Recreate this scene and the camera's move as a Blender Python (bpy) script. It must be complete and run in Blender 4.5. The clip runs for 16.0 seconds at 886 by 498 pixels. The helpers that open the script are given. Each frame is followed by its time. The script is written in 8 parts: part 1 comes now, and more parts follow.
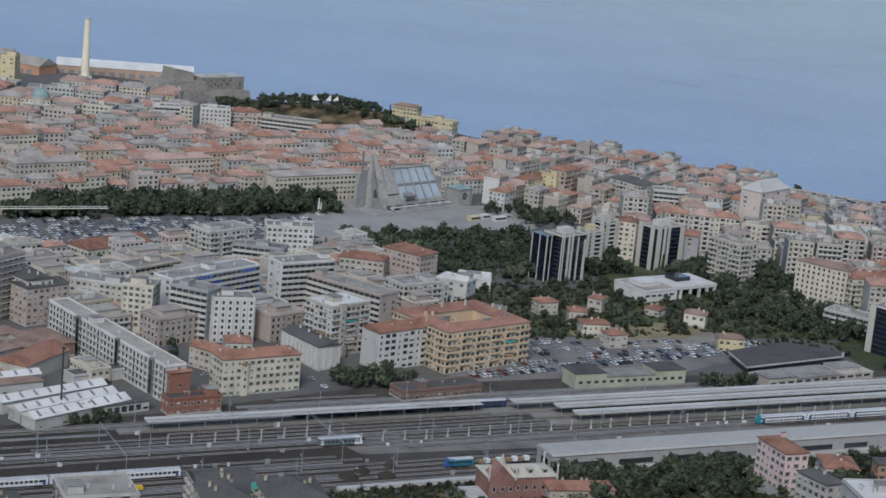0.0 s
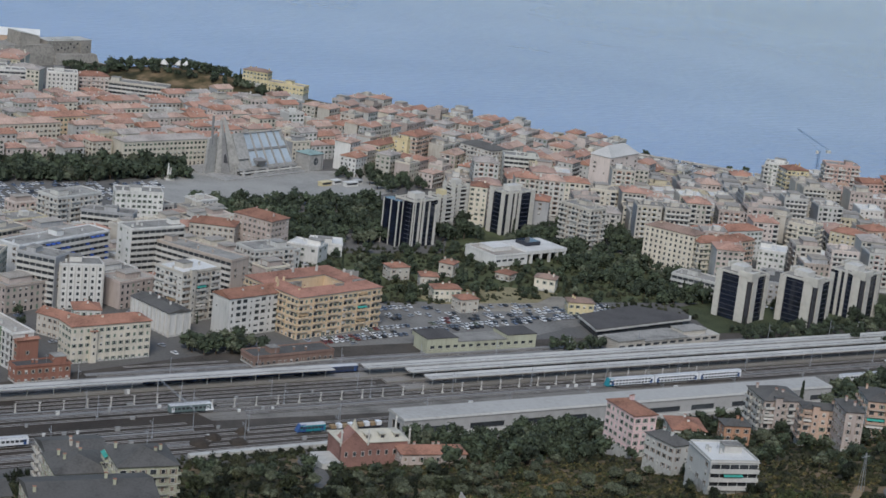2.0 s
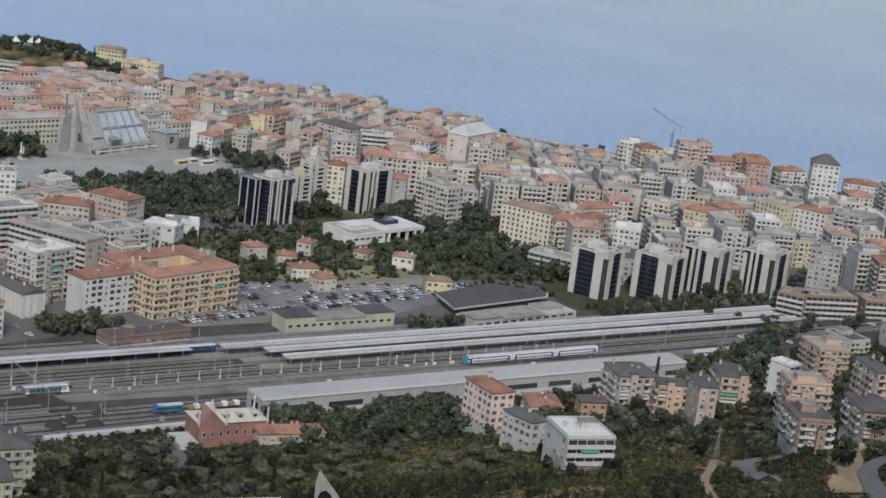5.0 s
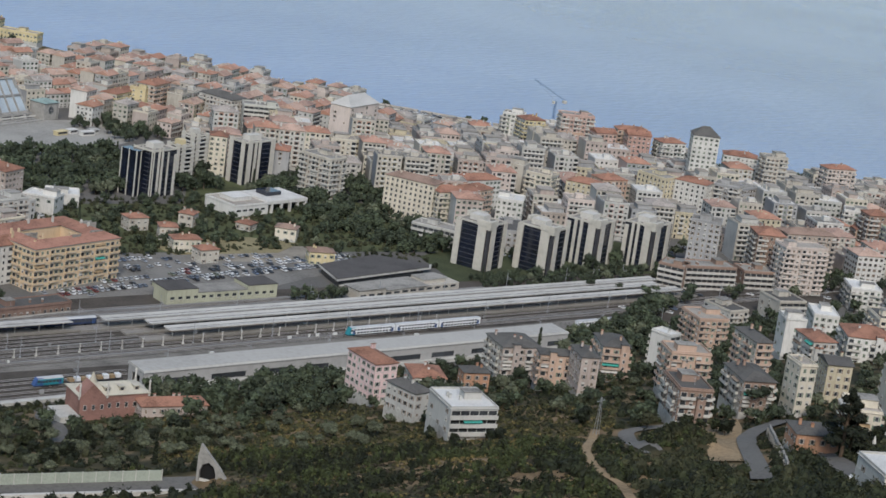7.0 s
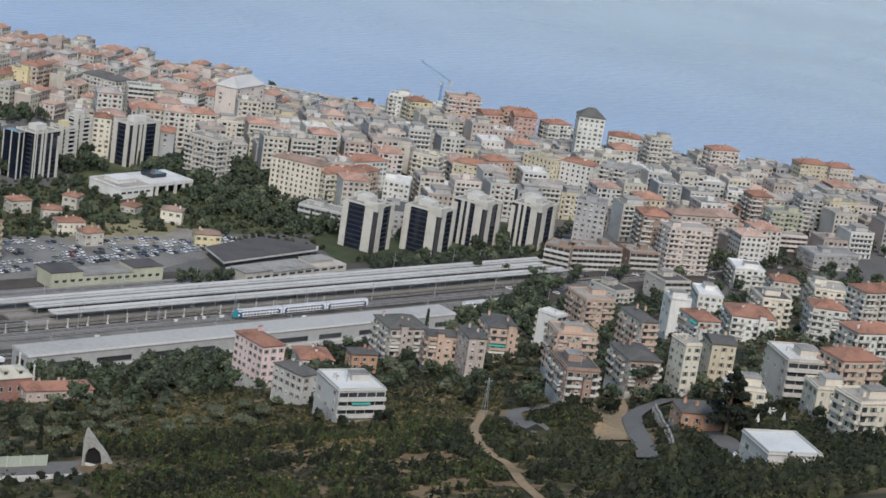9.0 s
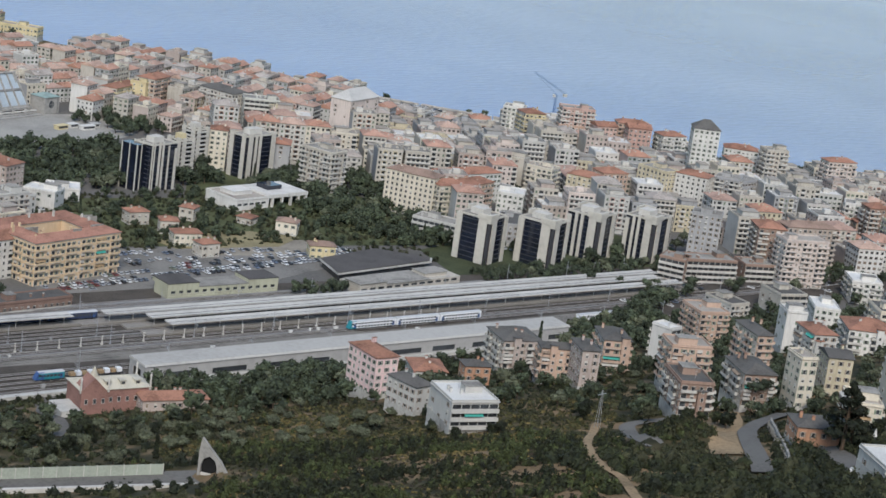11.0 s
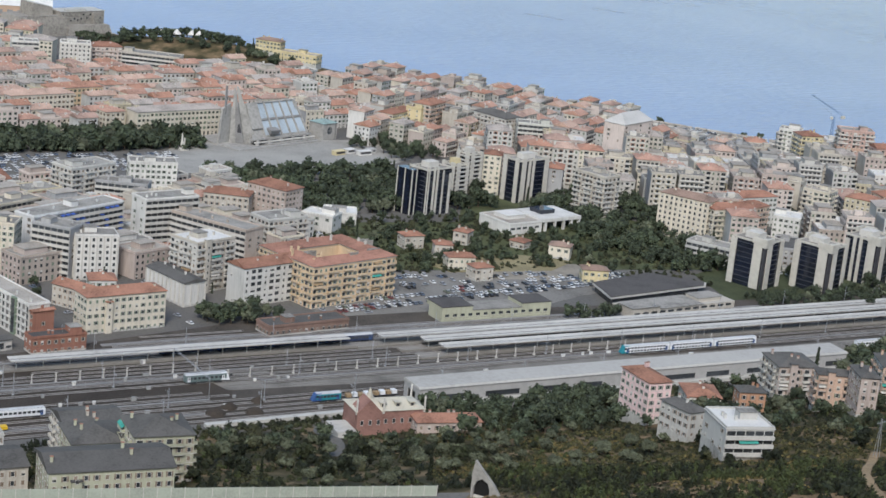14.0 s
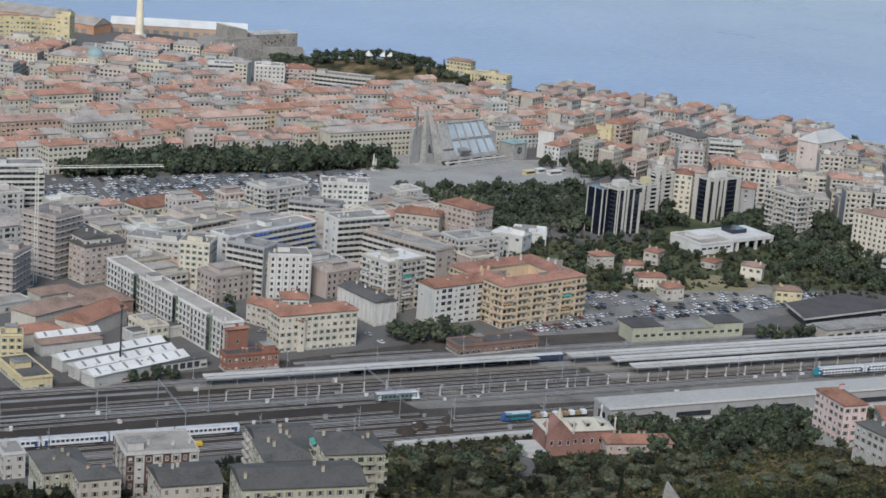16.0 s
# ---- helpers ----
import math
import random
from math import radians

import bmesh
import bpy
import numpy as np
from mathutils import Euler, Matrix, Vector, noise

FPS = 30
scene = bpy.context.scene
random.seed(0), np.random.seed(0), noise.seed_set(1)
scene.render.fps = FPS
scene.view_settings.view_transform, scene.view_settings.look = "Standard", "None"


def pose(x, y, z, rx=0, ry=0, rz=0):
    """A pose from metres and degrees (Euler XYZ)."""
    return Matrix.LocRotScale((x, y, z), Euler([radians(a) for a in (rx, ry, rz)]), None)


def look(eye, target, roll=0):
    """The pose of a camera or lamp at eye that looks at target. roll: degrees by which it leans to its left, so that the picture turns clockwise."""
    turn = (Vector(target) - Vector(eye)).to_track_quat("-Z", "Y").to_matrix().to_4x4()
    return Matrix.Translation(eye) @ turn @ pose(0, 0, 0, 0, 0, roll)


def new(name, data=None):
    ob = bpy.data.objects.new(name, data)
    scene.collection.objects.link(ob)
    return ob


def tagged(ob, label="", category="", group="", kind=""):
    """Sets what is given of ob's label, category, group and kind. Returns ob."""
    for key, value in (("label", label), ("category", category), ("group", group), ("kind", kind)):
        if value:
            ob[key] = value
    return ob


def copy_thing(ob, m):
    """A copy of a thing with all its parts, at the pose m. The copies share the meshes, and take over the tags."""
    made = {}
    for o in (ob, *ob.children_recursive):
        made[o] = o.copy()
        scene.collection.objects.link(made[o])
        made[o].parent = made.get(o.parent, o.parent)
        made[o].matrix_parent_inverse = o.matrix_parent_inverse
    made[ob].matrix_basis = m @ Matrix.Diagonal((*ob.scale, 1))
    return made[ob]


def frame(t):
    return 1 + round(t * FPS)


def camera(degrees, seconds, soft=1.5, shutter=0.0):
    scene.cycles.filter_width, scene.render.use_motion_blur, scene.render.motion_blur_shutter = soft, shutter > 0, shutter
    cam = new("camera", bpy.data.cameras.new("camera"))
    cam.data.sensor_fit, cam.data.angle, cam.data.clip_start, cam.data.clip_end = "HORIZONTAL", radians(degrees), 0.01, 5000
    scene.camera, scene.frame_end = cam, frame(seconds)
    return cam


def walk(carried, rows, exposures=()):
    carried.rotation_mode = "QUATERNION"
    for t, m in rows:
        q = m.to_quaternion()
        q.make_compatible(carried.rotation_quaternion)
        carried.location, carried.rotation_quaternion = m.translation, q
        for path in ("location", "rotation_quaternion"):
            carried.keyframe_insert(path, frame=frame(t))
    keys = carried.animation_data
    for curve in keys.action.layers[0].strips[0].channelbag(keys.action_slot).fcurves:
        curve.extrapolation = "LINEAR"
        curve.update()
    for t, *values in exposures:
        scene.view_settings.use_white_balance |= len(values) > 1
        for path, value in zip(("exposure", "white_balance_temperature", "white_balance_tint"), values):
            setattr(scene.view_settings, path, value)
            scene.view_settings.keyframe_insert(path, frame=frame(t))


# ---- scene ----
cam = camera(26.0, 16.0, soft=1.6)
EYE = (0.0, 0.0, 274.0)
# seconds, pitch, roll, yaw: the camera turns where it stands
ROWS = [
    (0, -13.066, -5.307, -24.987),
    (0.5, -13.502, -5.407, -25.527),
    (1, -13.663, -5.747, -26.985),
    (1.5, -13.644, -5.802, -27.926),
    (2, -13.667, -6.176, -29.361),
    (2.5, -13.781, -6.436, -29.837),
    (3, -14.136, -6.436, -30.607),
    (3.5, -14.082, -6.538, -31.359),
    (4, -14.002, -6.803, -32.305),
    (4.8, -13.862, -6.931, -33.343),
    (5.6, -13.762, -6.966, -34.266),
    (6.3, -13.845, -7.311, -35.250),
    (6.5, -13.918, -7.529, -35.660),
    (7, -14.244, -7.738, -36.990),
    (7.5, -14.513, -7.880, -38.321),
    (8, -14.488, -8.029, -39.140),
    (8.2, -14.466, -8.081, -39.419),
    (8.7, -14.394, -8.218, -40.004),
    (9.2, -14.302, -8.358, -40.447),
    (9.8, -14.239, -8.393, -40.372),
    (10.3, -14.289, -8.198, -39.456),
    (10.5, -14.355, -8.008, -38.649),
    (11, -14.435, -7.643, -36.991),
    (11.5, -14.353, -7.327, -36.263),
    (12, -14.453, -6.922, -34.482),
    (12.5, -14.601, -6.679, -32.965),
    (13, -14.565, -6.327, -32.063),
    (13.5, -14.566, -5.941, -30.595),
    (14, -14.643, -5.726, -29.031),
    (14.5, -14.694, -5.348, -27.634),
    (15, -14.741, -4.996, -25.999),
    (15.5, -14.716, -4.661, -24.758),
    (16, -14.538, -4.367, -23.510),
]
walk(cam, [(t, pose(*EYE, 90 + pitch, roll, yaw)) for t, pitch, roll, yaw in ROWS],
     [(0.0, -0.03, 5900, 10), (1.0, 0.1, 5960, 10), (2.5, 0.12, 6080, 10), (4.0, 0.24, 6200, 10), (6.5, 0.29, 6340, 10), (7.0, 0.29, 6340, 10), (8.0, 0.42, 6300, 10), (11.0, 0.45, 6240, 10), (13.5, 0.52, 6220, 10), (15.0, 0.55, 6250, 10), (15.5, 0.53, 6240, 10), (16.0, 0.36, 6150, 10)])

# ---- light: a bright overcast sky over the sea, soft sun ----
world = bpy.data.worlds.new("world")
scene.world = world
world.use_nodes = True
wn = world.node_tree.nodes
sky = wn.new("ShaderNodeTexSky")
sky.sky_type = "NISHITA"
sky.sun_disc = False
sky.sun_elevation, sky.sun_rotation = radians(40), radians(214)
sky.air_density, sky.dust_density, sky.ozone_density = 1.4, 1.0, 2.0
wn["Background"].inputs["Strength"].default_value = 0.112
world.node_tree.links.new(sky.outputs[0], wn["Background"].inputs["Color"])
sun = new("sun", bpy.data.lights.new("sun", "SUN"))
sun.data.energy, sun.data.angle, sun.data.color = 2.3, radians(22), (1.0, 0.93, 0.83)
sun.matrix_world = look((-450, -650, 760), (0, 0, 0))

# ---- materials ----
MATS = {}


def mat(name, base, rough=0.8, var=0.18, scale=0.6, bump=0.2, metal=0.0, second=None, fine=6.0, rand=0.0, spec=0.25, streak=0.0, island=0.0):
    """A surface with stains at two scales, grain and a little relief; rand varies it from object to object."""
    if name in MATS:
        return MATS[name]
    m = bpy.data.materials.new(name)
    m.use_nodes = True
    nt = m.node_tree
    N, link = nt.nodes, nt.links.new
    b = N["Principled BSDF"]
    geo = N.new("ShaderNodeNewGeometry")
    n1, n2 = N.new("ShaderNodeTexNoise"), N.new("ShaderNodeTexNoise")
    n1.inputs["Scale"].default_value, n1.inputs["Detail"].default_value = scale * 0.25, 5
    n2.inputs["Scale"].default_value, n2.inputs["Detail"].default_value = fine * 0.25, 4
    link(geo.outputs["Position"], n1.inputs["Vector"])
    link(geo.outputs["Position"], n2.inputs["Vector"])
    if streak:
        mp = N.new("ShaderNodeMapping")
        mp.inputs["Scale"].default_value = (1, 1, streak)
        link(geo.outputs["Position"], mp.inputs[0])
        link(mp.outputs[0], n2.inputs["Vector"])
    ramp = N.new("ShaderNodeValToRGB")
    dark = second or tuple(c * (1 - 2 * var) for c in base)
    light = tuple(min(1, c * (1 + var)) for c in base)
    ramp.color_ramp.elements[0].color, ramp.color_ramp.elements[0].position = (*dark, 1), 0.3
    ramp.color_ramp.elements[1].color, ramp.color_ramp.elements[1].position = (*light, 1), 0.7
    mid = ramp.color_ramp.elements.new(0.5)
    mid.color = (*base, 1)
    mix = N.new("ShaderNodeMath")
    mix.operation = "MULTIPLY_ADD"
    mix.inputs[1].default_value = 0.45
    link(n2.outputs[0], mix.inputs[0])
    half = N.new("ShaderNodeMath")
    half.operation = "MULTIPLY"
    half.inputs[1].default_value = 0.55
    link(n1.outputs[0], half.inputs[0])
    link(half.outputs[0], mix.inputs[2])
    link(mix.outputs[0], ramp.inputs[0])
    out = ramp.outputs[0]
    if rand:
        info, hsv, mr = N.new("ShaderNodeObjectInfo"), N.new("ShaderNodeHueSaturation"), N.new("ShaderNodeMapRange")
        mr.inputs[3].default_value, mr.inputs[4].default_value = 1 - rand, 1 + rand
        link(info.outputs["Random"], mr.inputs[0])
        link(mr.outputs[0], hsv.inputs["Value"])
        link(out, hsv.inputs["Color"])
        out = hsv.outputs[0]
    if island:
        hs, mr = N.new("ShaderNodeHueSaturation"), N.new("ShaderNodeMapRange")
        mr.inputs[3].default_value, mr.inputs[4].default_value = 1 - island, 1 + island
        link(geo.outputs["Random Per Island"], mr.inputs[0])
        link(mr.outputs[0], hs.inputs["Value"])
        link(out, hs.inputs["Color"])
        out = hs.outputs[0]
    link(out, b.inputs["Base Color"])
    b.inputs["Roughness"].default_value, b.inputs["Metallic"].default_value = rough, metal
    b.inputs["Specular IOR Level"].default_value = spec
    if bump:
        bp = N.new("ShaderNodeBump")
        bp.inputs["Strength"].default_value, bp.inputs["Distance"].default_value = bump, 0.1
        link(n2.outputs[0], bp.inputs["Height"])
        link(bp.outputs[0], b.inputs["Normal"])
    MATS[name] = m
    return m


WALLS = {
    "cream": (0.62, 0.565, 0.465), "white": (0.62, 0.605, 0.57), "beige": (0.49, 0.455, 0.395), "grey": (0.36, 0.36, 0.36),
    "greyb": (0.50, 0.49, 0.46), "ochre": (0.62, 0.47, 0.31), "yellow": (0.60, 0.51, 0.31), "yellowb": (0.53, 0.47, 0.34),
    "peach": (0.50, 0.36, 0.28), "pink": (0.76, 0.56, 0.54), "pinkw": (0.58, 0.50, 0.45), "pinkgrey": (0.45, 0.38, 0.34),
    "rose": (0.52, 0.37, 0.32), "rosed": (0.47, 0.30, 0.255), "orange": (0.44, 0.25, 0.16), "brown": (0.30, 0.21, 0.165),
    "brownw": (0.42, 0.36, 0.31), "brick": (0.29, 0.14, 0.10), "brickd": (0.24, 0.16, 0.13), "brickw": (0.40, 0.25, 0.19),
    "greeng": (0.40, 0.40, 0.30), "greenw": (0.54, 0.54, 0.49), "blueband": (0.62, 0.62, 0.61), "dark": (0.55, 0.53, 0.48),
}
WORDS = {"cream": "cream plastered", "white": "white plastered", "beige": "beige plastered", "grey": "grey concrete",
         "greyb": "pale grey plastered", "ochre": "ochre plastered", "yellow": "yellow plastered", "yellowb": "pale yellow plastered",
         "peach": "peach coloured", "pink": "pale pink plastered", "pinkw": "pinkish white", "pinkgrey": "greyish pink plastered",
         "rose": "rose coloured", "rosed": "dark rose coloured", "orange": "orange plastered", "brown": "brown brick clad",
         "brownw": "brown banded", "brick": "red brick", "brickd": "dark brick", "brickw": "brick and white banded",
         "greeng": "greenish grey plastered", "greenw": "green-banded white", "blueband": "blue-awninged white", "dark": "black-glazed white"}


def wall_mat(key):
    return mat("plaster_" + key, tuple(0.92 * c for c in WALLS[key]), 0.85, 0.15, 0.35, 0.15, fine=5.0, rand=0.07, streak=0.12)


TILE = mat("roof_tile", (0.275, 0.142, 0.098), 0.95, 0.3, 0.5, 0.5, fine=5.0, rand=0.15, spec=0.25)
# weathered town tiles, their colours also paled to carry the distance haze
TILE_F = [mat("roof_tile_weathered_hazy_" + n, c, 0.95, 0.3, 0.35, 0.4, fine=4.0, spec=0.25) for n, c in
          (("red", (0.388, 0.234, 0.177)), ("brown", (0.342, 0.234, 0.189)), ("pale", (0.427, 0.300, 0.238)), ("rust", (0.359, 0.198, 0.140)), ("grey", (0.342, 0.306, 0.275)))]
TILE_B = mat("roof_tile_brown", (0.235, 0.165, 0.13), 0.9, 0.28, 0.5, 0.5, fine=5.0, rand=0.12, spec=0.25)
TILE_O = mat("roof_tile_old", (0.285, 0.15, 0.11), 0.9, 0.3, 0.5, 0.5, fine=5.0, rand=0.15)
SLATE = mat("roof_slate", (0.098, 0.094, 0.088), 0.9, 0.22, 0.5, 0.4, fine=5.0, rand=0.1)
GRAVEL = mat("roof_gravel", (0.25, 0.238, 0.215), 0.95, 0.3, 0.4, 0.4, fine=4.0, rand=0.15)
ROOF_W = mat("roof_white_sheet", (0.60, 0.59, 0.56), 0.6, 0.14, 0.3, 0.2, rand=0.06)
ROOF_B = mat("roof_beige_screed", (0.33, 0.30, 0.26), 0.9, 0.26, 0.4, 0.3, rand=0.1)
BITUMEN = mat("roof_bitumen", (0.085, 0.078, 0.074), 0.85, 0.25, 0.3, 0.3)
ROOFS = {"hip": TILE, "gable": TILE, "court": TILE, "hipg": SLATE, "gableg": SLATE, "gablew": ROOF_W, "hipb": TILE_B, "flat": GRAVEL, "flatw": ROOF_W,
         "flatg": SLATE, "flatb": ROOF_B, "flatd": BITUMEN, "pyr": SLATE, "pyrw": mat("roof_pale_sheet", (0.45, 0.44, 0.42), 0.8, 0.15, 0.3, 0.2)}
ROOF_WORDS = {"hip": "a red tiled hip roof", "gable": "a red tiled gable roof", "court": "red tiled wings round a court", "hipg": "a grey slate hip roof",
              "gableg": "a grey gable roof", "gablew": "a pale corrugated gable roof", "hipb": "a brown tiled hip roof", "flat": "a flat gravelled roof", "flatw": "a flat white roof",
              "flatg": "a flat dark grey roof", "flatb": "a flat beige roof terrace", "flatd": "a flat bitumen roof", "pyr": "a dark pyramid roof", "pyrw": "a white pitched roof"}
GLASS = mat("window_glass", (0.045, 0.05, 0.055), 0.12, 0.3, 0.5, 0, spec=0.8, rand=0.3)
GLASS_D = mat("curtain_glass", (0.012, 0.016, 0.028), 0.1, 0.3, 0.5, 0, spec=0.8)
FRAME_W = mat("window_frame_white", (0.52, 0.50, 0.46), 0.6, 0.1, 1.0, 0)
SHUT_G = mat("shutter_green", (0.15, 0.19, 0.14), 0.7, 0.2, 1.0, 0, rand=0.2)
SHUT_B = mat("shutter_brown", (0.22, 0.17, 0.13), 0.7, 0.2, 1.0, 0, rand=0.2)
CONC = mat("concrete", (0.42, 0.41, 0.38), 0.9, 0.18, 0.4, 0.3, fine=3)
CONC_P = mat("concrete_pale", (0.49, 0.47, 0.43), 0.85, 0.14, 0.4, 0.25, fine=3)
CONC_D = mat("concrete_dark", (0.22, 0.215, 0.21), 0.9, 0.2, 0.4, 0.3)
METAL = mat("galvanised_steel", (0.42, 0.43, 0.44), 0.5, 0.15, 1.0, 0.1, metal=0.5)
DARKM = mat("dark_metal", (0.05, 0.05, 0.055), 0.6, 0.2, 1.0, 0.1)
BLUE = mat("awning_blue", (0.05, 0.10, 0.33), 0.8, 0.15, 1.0, 0.1)
GREENC = mat("awning_green", (0.06, 0.30, 0.25), 0.8, 0.15, 1.0, 0.1)
CREAM = mat("cream_panel", (0.49, 0.465, 0.41), 0.75, 0.1, 0.25, 0.15, fine=2)
BARK = mat("bark", (0.09, 0.065, 0.045), 0.95, 0.25, 3.0, 0.5, fine=12)
# greens darkened below leaf colour to include the shade inside dense foliage
LEAF = [mat("leaf_dark", (0.0145, 0.019, 0.009), 0.75, 0.35, 2.0, 0, fine=8, rand=0.25, island=0.45, spec=0.3),
        mat("leaf_mid", (0.023, 0.028, 0.0115), 0.75, 0.35, 2.0, 0, fine=8, rand=0.25, island=0.45, spec=0.3),
        mat("leaf_olive", (0.044, 0.046, 0.022), 0.8, 0.35, 2.0, 0, fine=8, rand=0.25, island=0.4, spec=0.3)]
# park and olive greens, paled and greyed with distance haze in the colour
LEAF_HAZY = [mat("leaf_hazy_dark", (0.043, 0.055, 0.033), 0.75, 0.35, 0.4, 0, fine=8, island=0.5, spec=0.3),
          mat("leaf_hazy_mid", (0.055, 0.070, 0.040), 0.75, 0.35, 0.4, 0, fine=8, island=0.5, spec=0.3),
          mat("leaf_hazy_olive_grey", (0.090, 0.100, 0.062), 0.8, 0.35, 0.4, 0, fine=8, island=0.45, spec=0.3)]
LEAF_G = mat("leaf_fresh_green", (0.044, 0.055, 0.019), 0.8, 0.35, 2.0, 0, fine=8, island=0.4, spec=0.3)
LEAF_Y = mat("leaf_yellow_green", (0.076, 0.073, 0.03), 0.85, 0.35, 2.0, 0, fine=8, island=0.4, spec=0.3)
ASPHALT = mat("asphalt", (0.135, 0.128, 0.117), 0.9, 0.2, 0.12, 0.3, fine=3)
PAVE = mat("pale_paving", (0.24, 0.224, 0.2), 0.9, 0.15, 0.15, 0.3, fine=3)
BALLAST = mat("ballast", (0.073, 0.063, 0.053), 0.95, 0.38, 0.3, 0.6, fine=4)
BALLAST_D = mat("ballast_rusty", (0.05, 0.041, 0.033), 0.95, 0.3, 0.15, 0.6, fine=4)
RAIL = mat("rail_steel", (0.36, 0.34, 0.32), 0.45, 0.2, 0.5, 0, metal=0.2)
SOIL = mat("bare_soil", (0.285, 0.205, 0.12), 0.95, 0.3, 0.15, 0.5, fine=3)


# ---- mesh helpers ----
class Mesh:
    """Collects boxes and faces, each with a material slot, and makes one mesh of them."""

    def __init__(self, weld=False):
        self.v, self.f, self.m, self.weld = [], [], [], weld

    def face(self, pts, k=0):
        n = len(self.v)
        self.v += [tuple(p) for p in pts]
        self.f.append(tuple(range(n, n + len(pts))))
        self.m.append(k)
        return self

    def box(self, x0, x1, y0, y1, z0, z1, k=0):
        n = len(self.v)
        self.v += [(x0, y0, z0), (x1, y0, z0), (x1, y1, z0), (x0, y1, z0), (x0, y0, z1), (x1, y0, z1), (x1, y1, z1), (x0, y1, z1)]
        for q in ((3, 2, 1, 0), (4, 5, 6, 7), (0, 1, 5, 4), (1, 2, 6, 5), (2, 3, 7, 6), (3, 0, 4, 7)):
            self.f.append(tuple(n + i for i in q))
            self.m.append(k)
        return self

    def pad(self, x0, x1, y0, y1, z0, z1, k=0):
        """A box let into a wall at y1, without the face that touches it."""
        n = len(self.v)
        self.v += [(x0, y0, z0), (x1, y0, z0), (x1, y1, z0), (x0, y1, z0), (x0, y0, z1), (x1, y0, z1), (x1, y1, z1), (x0, y1, z1)]
        for q in ((3, 2, 1, 0), (4, 5, 6, 7), (0, 1, 5, 4), (1, 2, 6, 5), (3, 0, 4, 7)):
            self.f.append(tuple(n + i for i in q))
            self.m.append(k)
        return self

    def prism(self, low, high, k=0):
        """A solid between two rings of the same number of points, the lower ring first, counter-clockwise from above."""
        n, c = len(self.v), len(low)
        self.v += [tuple(p) for p in low] + [tuple(p) for p in high]
        self.f += [tuple(n + i for i in reversed(range(c))), tuple(n + c + i for i in range(c))]
        self.m += [k, k]
        for i in range(c):
            j = (i + 1) % c
            self.f.append((n + i, n + j, n + c + j, n + c + i))
            self.m.append(k)
        return self

    def tube(self, x, y, z0, z1, r0, r1=None, sides=8, k=0):
        r1 = r0 if r1 is None else r1
        ring = [(math.cos(a), math.sin(a)) for a in (2 * math.pi * i / sides for i in range(sides))]
        return self.prism([(x + r0 * c, y + r0 * s, z0) for c, s in ring], [(x + r1 * c, y + r1 * s, z1) for c, s in ring], k)

    def data(self, name, mats):
        me = bpy.data.meshes.new(name)
        v, f = self.v, self.f
        if self.weld:
            at = {}
            for p in v:
                at.setdefault(tuple(round(c, 3) for c in p), len(at))
            f = [tuple(at[tuple(round(c, 3) for c in v[i])] for i in q) for q in f]
            v = list(at)
        me.from_pydata(v, [], f)
        for m in mats:
            me.materials.append(m)
        if len(mats) > 1:
            me.polygons.foreach_set("material_index", self.m)
        me.update()
        return me


def part(name, me, mats, parent, label="", at=None, kind=""):
    """Links a Mesh (or a finished mesh) as one object under a thing or a part."""
    ob = new(name, me.data(name, mats) if isinstance(me, Mesh) else me)
    ob.parent = parent
    if at is not None:
        ob.matrix_basis = at
    return tagged(ob, label, kind=kind)


def thing(name, m, label, category, group="", kind=""):
    ob = new(name)
    ob.matrix_world = m
    return tagged(ob, label, category, group, kind)


SHARED = {}


def shared(key, make, mats):
    if key not in SHARED:
        SHARED[key] = make().data(key[0], mats)
    return SHARED[key]


def window_mesh(w, h, shut):
    """A window that stands on y = 0 and looks along -y, in one piece: frame, recessed pane, sill and, where shut, open shutters.
    shut 1: shutters folded back, 2: shutters closed, 3: blind half down."""
    m, t = Mesh(weld=True), 0.09
    X, b = w / 2 + t, -t - 0.06

    def ring(x, y, z0, z1):
        return [(-x, y, z0), (x, y, z0), (x, y, z1), (-x, y, z1)]

    rings = [ring(X, 0.02, b, h + t), ring(X, -0.12, b, h + t), ring(w / 2, -0.12, 0, h), ring(w / 2, -0.04, 0, h)]
    for lo, up in zip(rings[:-1], rings[1:]):
        for i in range(4):
            k = (i + 1) % 4
            m.face([lo[i], lo[k], up[k], up[i]], 0)
    mid, y = h * 0.45, -0.04
    m.face([(-w / 2, y, 0), (w / 2, y, 0), (w / 2, y, mid), (-w / 2, y, mid)], 2 if shut == 2 else 1)
    m.face([(-w / 2, y, mid), (w / 2, y, mid), (w / 2, y, h), (-w / 2, y, h)], {2: 2, 3: 0}.get(shut, 1))
    if shut == 1:
        for q in (-1, 1):
            x0, x1 = sorted((q * X, q * (X + w * 0.45)))
            m.box(x0, x1, -0.12, 0.02, b, h + t, 2)
    return m


def into(m, src, x, y, z, turn):
    """Adds the Mesh src to m, turned about z and moved."""
    n, c, s = len(m.v), math.cos(turn), math.sin(turn)
    m.v += [(x + c * a - s * b, y + s * a + c * b, z + d) for a, b, d in src.v]
    m.f += [tuple(n + i for i in q) for q in src.f]
    m.m += src.m


